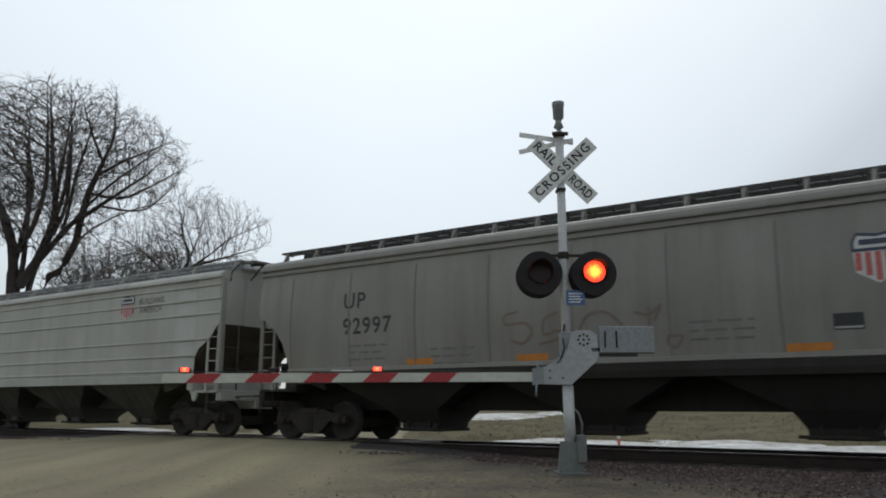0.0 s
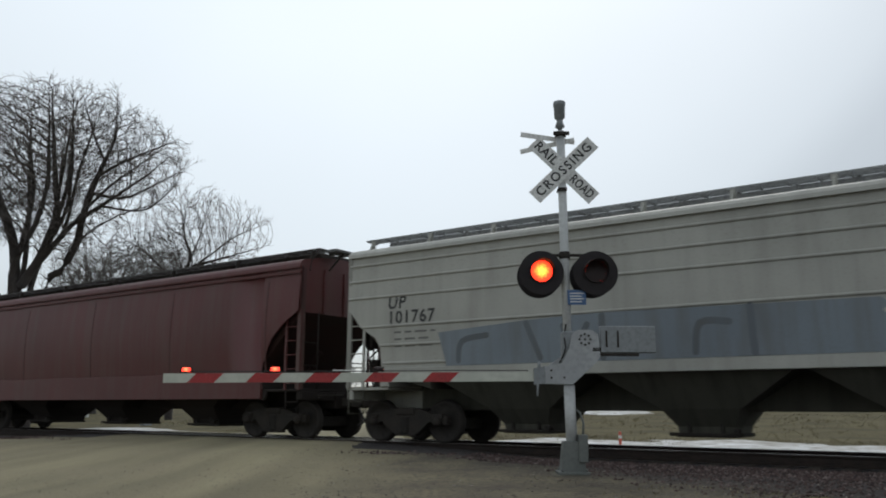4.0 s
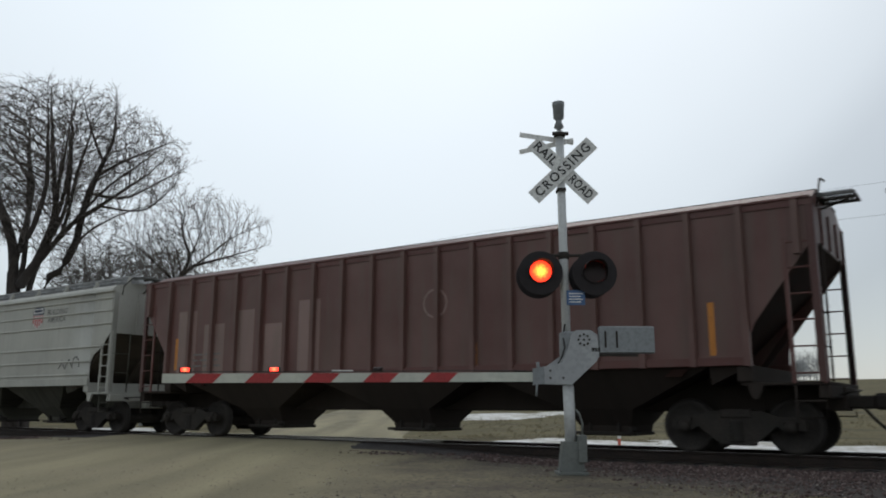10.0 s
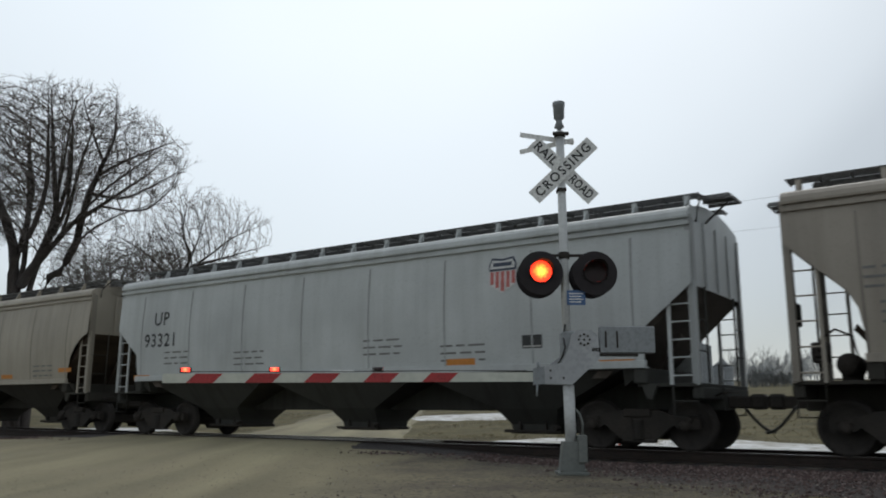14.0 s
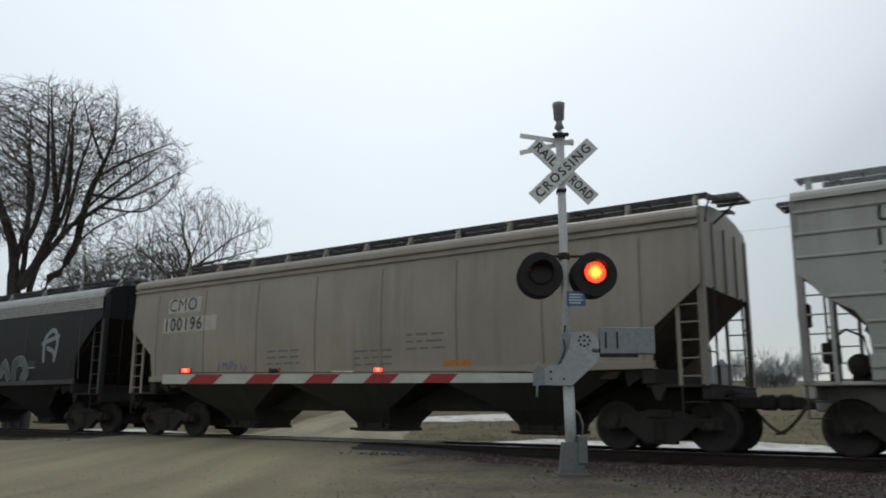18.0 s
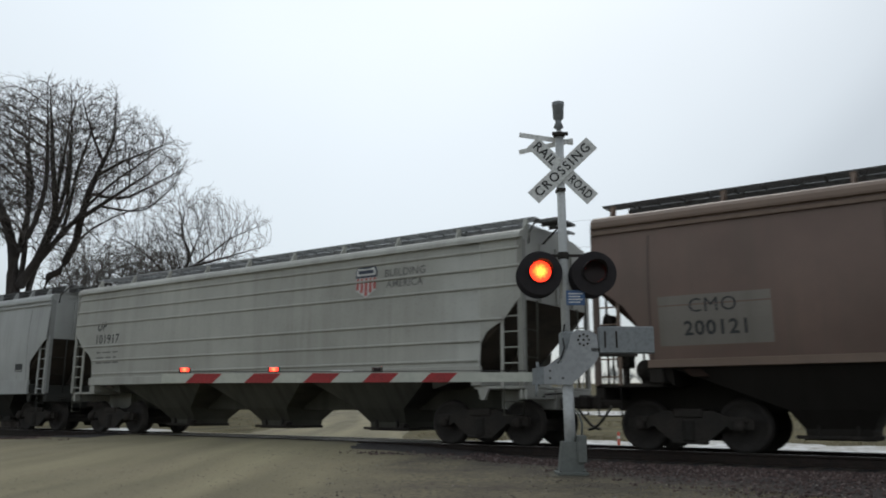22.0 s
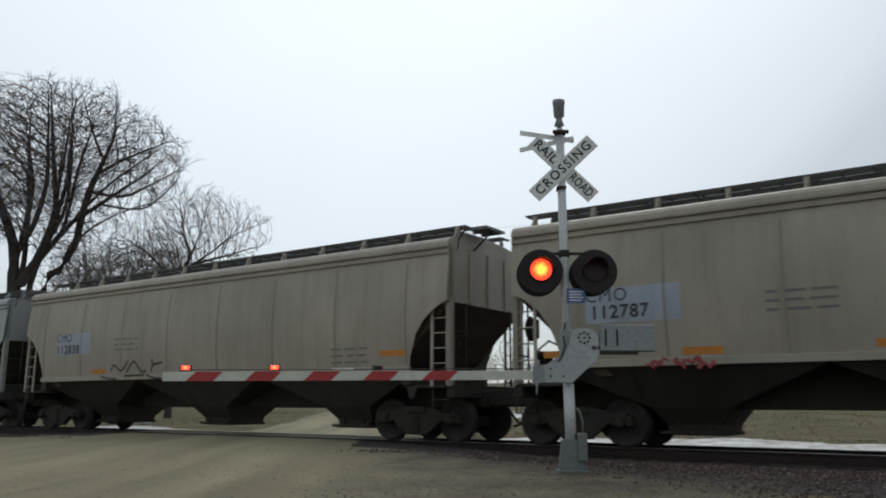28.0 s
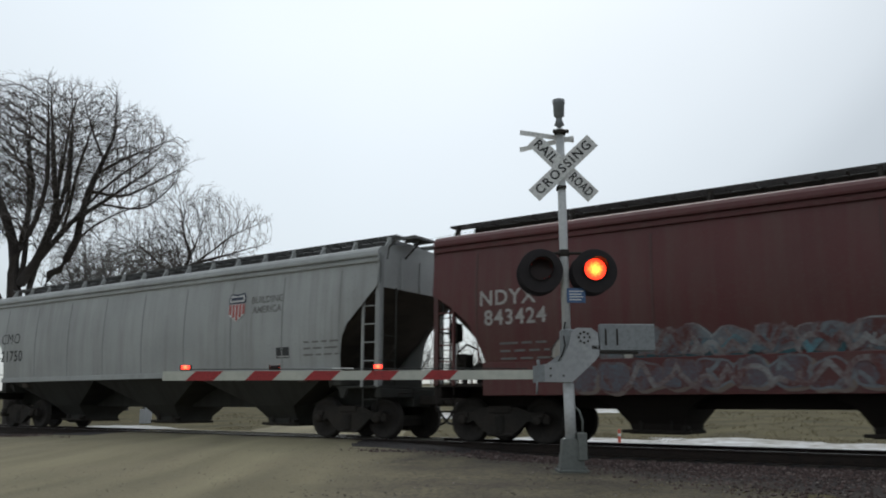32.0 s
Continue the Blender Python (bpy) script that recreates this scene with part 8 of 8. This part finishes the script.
lines_tag(T[20], k_of(20), [[(1.52, 2.45), (1.40, 2.78), (3.14, 2.82)], [(3.14, 2.82), (5.02, 2.85), (6.23, 2.91)], [(6.20, 2.91), (6.10, 2.67), (6.39, 2.42), (6.52, 2.03), (6.37, 1.62)], [(1.42, 1.62), (1.30, 1.95), (1.45, 2.35), (1.87, 2.47), (2.17, 2.49), (2.20, 2.04)],
                            [(2.60, 2.44), (2.97, 2.40), (3.20, 2.14), (3.19, 1.65)], [(2.75, 2.8), (2.55, 2.43)], [(2.46, 1.96), (2.58, 1.62)], [(5.88, 2.45), (5.70, 2.14), (6.11, 2.12), (5.90, 2.46)], [(3.6, 1.7), (3.7, 2.2), (4.2, 2.3), (4.4, 1.8)], [(4.8, 1.7), (4.9, 2.3), (5.2, 2.3), (5.2, 1.7)], [(4.4, 2.5), (4.9, 2.55), (5.2, 2.45)]],
          SP_BLACK, 0.032, "black outline graffiti", 0.008)
decal("spray_paint", rect_form(5.40, 6.12, 1.96, 2.10).mesh("spray_paint"), T[20], k_of(20), 0, 0, SP_BLACK, "black bar in the outline piece", 0.007, False)
cloud(T[20], k_of(20), 6.1, 7.4, 1.62, 2.66, 2, SP_WT, SP_DTEAL, 127)
for q in range(5):
    decal("spray_paint", rect_form(-6.9 + q * 0.31, -6.66 + q * 0.31, 1.78 + 0.03 * (q % 2), 1.95 + 0.04 * (q % 3)).mesh("spray_paint"), T[23], k_of(23), 0, 0, SP_DSLATE if q % 2 else SP_SLATE, "dull slate blots", 0.006, False)
cursive(T[23], k_of(23), -5.5, -2.3, 1.85, 2.12, 8, SP_SLATE, 145, 0.05, "slate overspray")
fat_tag(T[23], k_of(23), [[[(-5.35, 1.7), (-5.2, 2.0), (-4.95, 1.7)]], [[(-4.78, 1.64), (-4.52, 2.0), (-4.3, 1.64)]], [[(-4.05, 2.0), (-3.98, 1.64)]], [[(-3.76, 1.64), (-3.66, 1.94), (-3.38, 1.94), (-3.32, 1.64)]], [[(-3.06, 1.62), (-3.0, 1.94), (-2.55, 1.90), (-2.62, 1.72), (-2.9, 1.72)]]],
        SP_LIME, SP_DSLATE, 0.10, 0.05, "dull lime graffiti with a slate rim", SP_DTEAL, 0.002)
lines_tag(T[23], k_of(23), [[(-0.24, 2.16), (0.15, 2.14), (0.1, 2.02), (-0.26, 1.94)], [(-0.1, 1.7), (0.57, 1.68)]], SP_DSLATE, 0.02, "thin dark strokes")
decal("spray_paint", rect_form(-7.25, -2.35, 1.19, 1.40).mesh("spray_paint"), T[23], k_of(23), 0, 0, SP_LILAC, "worn lilac and lime paint on the deep sill", 0.085, False)
for x0, x1 in ((-7.24, -6.25), (-5.12, -4.62), (-3.4, -2.9)):
    decal("orange_mark", rect_form(x0, x1, 1.24, 1.35).mesh("orange_mark"), T[23], k_of(23), 0, 0, M_ORANGE, "orange reflective mark", 0.088, False)
fat_tag(T[23], k_of(23), [[[(1.98, 2.06), (2.28, 1.66)]], [[(2.45, 2.08), (2.6, 1.66)]], [[(2.82, 2.08), (3.08, 1.66), (3.3, 2.08)]], [[(3.62, 2.05), (3.8, 1.66)]], [[(4.2, 2.05), (4.42, 1.66)]]], SP_SKY, SP_PALE, 0.16, 0.04, "sky-blue spray paint with a pale rim", None, 0.004)
fat_tag(T[24], k_of(24), [[[(-3.75, 1.66), (-3.7, 2.06), (-3.45, 2.12)]], [[(-3.2, 2.12), (-3.15, 1.66)]], [[(4.62, 1.66), (4.66, 2.1), (5.2, 2.08)]], [[(5.12, 1.98), (5.08, 1.66)]]], SP_UMBER, SP_BLACK, 0.095, 0.07, "small dark bubble graffiti", None, 0.0, True, SP_CHALK)
fat_tag(T[24], k_of(24), [[[(-2.85, 1.78), (-1.2, 2.0), (0.4, 2.1), (2.0, 1.95), (4.0, 1.85)]]], SP_BLACK, None, 0.26, 0.0, "black ground of the bubble graffiti", None, -0.011)
lines_tag(T[24], k_of(24), [[(-2.32, 1.98), (-2.2, 2.2), (-1.9, 2.28), (-1.72, 2.1)], [(-0.75, 2.5), (-0.82, 2.2)], [(-0.95, 1.72), (-0.7, 1.9), (-0.45, 1.72)], [(0.3, 1.9), (0.75, 1.88)], [(1.6, 2.1), (1.95, 2.15)], [(2.8, 2.25), (3.1, 2.2)]], SP_DUST, 0.045, "tan highlights on the dark letters", 0.033)
fat_tag(T[24], k_of(24), [[[(-1.78, 2.34), (-2.2, 2.42), (-2.52, 2.06), (-2.3, 1.74), (-1.75, 1.82)]], [[(-1.08, 2.50), (-1.18, 2.0), (-1.0, 1.76), (-0.5, 1.8)]], [[(0.9, 2.36), (0.05, 2.32), (-0.02, 1.78), (0.85, 1.74)], [(0.05, 2.05), (0.65, 2.05)]],
                          [[(1.45, 1.68), (1.5, 2.32), (2.05, 2.28), (2.1, 2.02), (1.65, 1.96), (2.25, 1.68)]], [[(3.3, 2.42), (2.8, 2.42), (2.68, 2.12), (3.22, 2.0), (3.25, 1.74), (2.66, 1.68)]], [[(3.72, 1.68), (3.76, 2.04), (4.08, 2.04), (4.12, 1.68)]]],
        SP_UMBER, SP_BLACK, 0.18, 0.15, "dark bubble graffiti", None, 0.004, True, SP_DUST)
decal("paint_patch", rect_form(-7.0, 6.9, 1.62, 2.62).mesh("paint_patch"), T[25], k_of(25), 0, 0, SP_DTEAL, "dark teal mural ground", 0.004, False)
rngm = random.Random(77)
for q in range(14):
    a = -6.9 + q * 0.98
    mat = (SP_MTEAL, SP_DTEAL, SP_BLACK, SP_BLACK, SP_MTEAL, SP_DTEAL)[rngm.randrange(6)] if q not in (6, 7) else SP_MGREEN
    decal("mural_field", rect_form(a, a + rngm.uniform(0.5, 1.1), 1.64, rngm.uniform(1.95, 2.75)).mesh("mural_field"), T[25], k_of(25), 0, 0, mat, "", 0.007 + 0.0006 * q, False)
lines_tag(T[25], k_of(25), [[(-5.17, 2.78), (-2.1, 2.83)], [(-5.05, 2.75), (-4.95, 2.0)], [(-4.0, 2.8), (-3.9, 1.7)], [(-1.6, 2.33), (-1.16, 1.87), (-0.03, 1.83)], [(-0.1, 2.14), (0.91, 2.10), (0.93, 1.66)], [(5.12, 2.0), (6.67, 1.98), (7.07, 2.3)],
                            [(4.3, 2.12), (4.62, 2.12), (4.62, 1.82), (4.25, 1.82)], [(5.74, 2.86), (7.1, 2.92)]], SP_WHITE, 0.032, "white mural lines", 0.019, False)
lines_tag(T[25], k_of(25), [[(-2.1, 2.45), (-2.04, 2.87), (0.1, 2.90), (0.14, 2.25)], [(2.17, 2.93), (5.68, 2.91), (5.69, 2.46), (4.72, 2.5)], [(-7.4, 2.54), (-5.6, 2.56)], [(3.66, 2.6), (3.8, 1.9)]], SP_RED, 0.04, "red mural lines", 0.020, False)
for x0, x1, z0, z1, mat in ((-3.5, -2.66, 1.96, 2.42, SP_RED), (-3.36, -2.82, 2.04, 2.34, SP_WHITE), (-3.22, -2.96, 2.06, 2.32, SP_BLACK), (-1.5, 0.12, 2.26, 2.37, SP_WHITE), (-1.9, 0.05, 2.50, 2.60, SP_SMOKE), (1.63, 2.18, 2.54, 2.78, SP_RED), (5.72, 6.4, 2.60, 2.76, SP_WHITE),
                            (6.26, 6.38, 2.06, 2.62, SP_WHITE), (5.5, 5.72, 2.46, 2.92, SP_RED), (-7.6, -7.2, 1.64, 2.1, SP_RED), (-7.1, -6.2, 2.34, 2.50, SP_RED), (-7.0, -6.3, 1.7, 2.05, SP_WT), (7.02, 7.25, 1.66, 2.4, SP_WHITE)):
    decal("mural_line", rect_form(x0, x1, z0, z1).mesh("mural_line"), T[25], k_of(25), 0, 0, mat, "", 0.022 if mat == SP_WHITE else 0.0235 if mat == SP_BLACK else 0.0205, False)
decal("mural_field", flat_poly([[(3.77, 2.41), (3.87, 1.64), (4.30, 2.07)]]).mesh("mural_field"), T[25], k_of(25), 0, 0, SP_WHITE, "", 0.019, False)
scrawl(T[27], k_of(27), -5.4, -4.15, 1.43, 1.57, 6, SP_RED, 133, 0.02, "red tag on the sill", 0.085)
scrawl(T[27], k_of(27), 2.9, 4.6, 1.62, 1.95, 4, SP_BROWN, 143, 0.02)
lines_tag(T[28], k_of(28), [[(-3.58, 1.74), (-3.41, 1.89), (-3.09, 1.72), (-2.76, 1.99)], [(-2.84, 1.67), (-2.48, 1.97), (-2.16, 1.68), (-1.95, 1.7)], [(-1.7, 1.66), (-1.62, 1.84), (-1.2, 1.91)], [(-1.62, 1.84), (-1.66, 2.0)]], SP_BLACK, 0.03, "black scrawl above the sill")
lines_tag(T[28], k_of(28), [[(-2.84, 1.57), (-1.93, 1.58)], [(-1.8, 1.58), (-1.55, 1.50), (-1.2, 1.48)], [(-3.97, 1.58), (-3.6, 1.50), (-3.23, 1.50)]], SP_BLACK, 0.025, "black scrawl on the sill", 0.085)
cursive(T[29], k_of(29), 3.6, 5.0, 1.85, 2.2, 4, SP_BLACK, 135, 0.025)
scrawl(T[29], k_of(29), 1.6, 2.3, 1.8, 2.1, 2, SP_BLACK, 136, 0.02)
# faded block shapes with a dark line round them
BLOCKS30 = [(-3.29, -1.9, 1.7, 3.41), (-1.7, -0.83, 1.7, 3.34), (-0.5, 2.93, 2.91, 3.65), (0.83, 1.84, 1.73, 3.08), (-0.2, 0.34, 2.14, 3.09), (3.33, 4.49, 1.77, 3.64), (2.49, 3.46, 1.8, 2.26), (4.76, 6.04, 1.73, 3.53), (5.98, 7.04, 2.67, 3.39), (6.16, 6.7, 1.71, 2.4)]
for x0, x1, z0, z1 in BLOCKS30:
    decal("spray_paint", rect_form(x0 - 0.10, x1 + 0.10, z0 - 0.06, z1 + 0.06).mesh("spray_paint"), T[30], k_of(30), 0, 0, SP_YELLOW, "", 0.004, False)
    decal("spray_paint", rect_form(x0, x1, z0, z1).mesh("spray_paint"), T[30], k_of(30), 0, 0, SP_MAUVE, "faded red-brown block shape", 0.008, False)
LINE30 = [(-4.92, 1.8), (-4.57, 2.78), (-3.47, 3.61), (-0.7, 3.61), (-0.51, 3.74), (3.1, 3.63), (3.33, 3.72), (6.06, 3.66), (6.88, 3.43), (7.16, 3.09), (6.95, 2.64), (6.45, 2.32), (6.74, 2.02), (7.1, 1.97), (7.11, 1.7)]
decal("spray_paint", strokes_form([LINE30], 0.045).mesh("spray_paint"), T[30], k_of(30), 0, 0, SP_BLACK, "dark outline stroke", 0.012, False)
# upright reflective bars
UPRIGHTS = [(8, -7.25, 1.66, 2.44), (8, -3.54, 1.58, 2.15), (8, -1.72, 1.57, 2.09), (8, 0.53, 1.59, 2.09), (8, 6.86, 1.97, 2.58), (10, 7.08, 1.64, 2.55), (10, -7.3, 1.74, 2.58), (10, 2.27, 1.57, 2.08), (9, 7.37, 1.62, 2.47)]
for i, x, z0, z1 in UPRIGHTS:
    decal("orange_mark", rect_form(-0.055, 0.055, z0, z1).mesh("orange_mark"), T[i], k_of(i), x, 0, M_ORANGE, "upright orange mark", 0.015 if i == 9 else 0.004, False)
fat_tag(T[31], k_of(31), [[[(-5.1, 2.02), (-5.45, 1.98), (-5.65, 1.72), (-5.3, 1.64)]], [[(-5.0, 1.64), (-4.62, 1.92), (-4.28, 1.92), (-4.22, 1.64)]]], SP_CHALK, SP_BLACK, 0.085, 0.03, "chalky graffiti with a black rim", None, 0.022)
graffiti(T[31], k_of(31), 1.9, 6.1, 1.60, 2.24, 6, SP_WSLATE, SP_WGREY, 139, 0.09, 0.03, "teal and white graffiti", SP_BLACK)
graffiti(T[31], k_of(31), -5.6, 1.5, 1.58, 2.12, 10, SP_WSLATE, SP_WGREY, 140, 0.06, 0.03, "worn grey graffiti along the sill", SP_DTEAL)
cursive(T[31], k_of(31), -4.3, 1.4, 1.62, 2.15, 16, SP_WGREY, 147, 0.045, "worn pale strokes", 0.024)
cursive(T[31], k_of(31), -3.6, 0.6, 1.60, 2.05, 9, SP_WTEAL, 148, 0.05, "worn teal strokes", 0.026)
graffiti(T[31], k_of(31), -5.4, 1.2, 1.00, 1.56, 11, SP_BLUEGREY, SP_WSLATE, 149, 0.06, 0.04, "worn graffiti on the deep sill", SP_BROWN, 0.078)
cursive(T[31], k_of(31), -4.3, 4.4, 1.05, 1.52, 18, SP_WGREY, 150, 0.045, "worn pale strokes", 0.10)
cursive(T[31], k_of(31), 0.6, 4.6, 1.28, 1.56, 9, SP_WTEAL, 141, 0.05, "teal overspray on the sill", 0.102)
cursive(T[11], k_of(11), 5.2, 6.3, 1.9, 2.3, 3, SP_BLACK, 142, 0.02)
scrawl(T[12], k_of(12), 6.1, 7.2, 1.9, 2.4, 2, SP_BLACK, 144, 0.02)

# round emblem on the worn brown car
decal("round_mark", strokes_form([[(0.30 * math.cos(q * 0.4488), 0.30 * math.sin(q * 0.4488)) for q in range(15)]], 0.022).mesh("round_mark"), T[10], k_of(10), 1.28, 2.95, FADE_PINK, "faded ring mark", 0.004, False)


# ---------------------------------------------------------------- what moves


def motions():
    clock = [0.0, 4.0, 8.0, 12.0, 16.0, 20.0, 24.0, 28.0, 32.0]
    for i, car in enumerate(TRAIN):
        mid = (COUPLINGS[i] + COUPLINGS[i + 1]) / 2
        walk(car, [(t, pose(mid + travelled(t), 0, 0)) for t in clock])
    # wheels roll while their car is in sight
    for wheel, i, x in WHEELS:
        mid = (COUPLINGS[i] + COUPLINGS[i + 1]) / 2
        t0, t1 = max(0.0, (-48 - mid) / SPEED), min(32.0, (20 - mid) / SPEED)
        a, b = max(0, int(t0 * FPS)), min(32 * FPS, int(t1 * FPS) + 1)
        times = sorted(set([0] + list(range(a, b + 1)) + [32 * FPS]))
        rows = []
        for q in times:
            turn = math.degrees(travelled(min(max(q, a), b) / FPS) / WHEEL_R)
            rows.append((q / FPS, pose(x, 0, WHEEL_R, 0, turn % 360.0)))
        walk(wheel, rows)
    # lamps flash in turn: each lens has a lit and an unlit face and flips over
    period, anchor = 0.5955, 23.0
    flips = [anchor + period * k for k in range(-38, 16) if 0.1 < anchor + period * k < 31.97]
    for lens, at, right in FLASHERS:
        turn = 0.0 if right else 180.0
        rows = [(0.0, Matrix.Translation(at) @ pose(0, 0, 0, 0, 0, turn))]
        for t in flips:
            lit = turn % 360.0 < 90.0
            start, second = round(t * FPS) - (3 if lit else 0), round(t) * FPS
            # shift flips so no lens is halfway over on a whole second
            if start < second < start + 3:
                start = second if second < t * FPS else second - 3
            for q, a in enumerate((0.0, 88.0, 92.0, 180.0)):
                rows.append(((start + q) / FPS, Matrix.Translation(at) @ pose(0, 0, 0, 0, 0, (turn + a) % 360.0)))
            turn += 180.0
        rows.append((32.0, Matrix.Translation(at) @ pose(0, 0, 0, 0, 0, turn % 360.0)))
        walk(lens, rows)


motions()
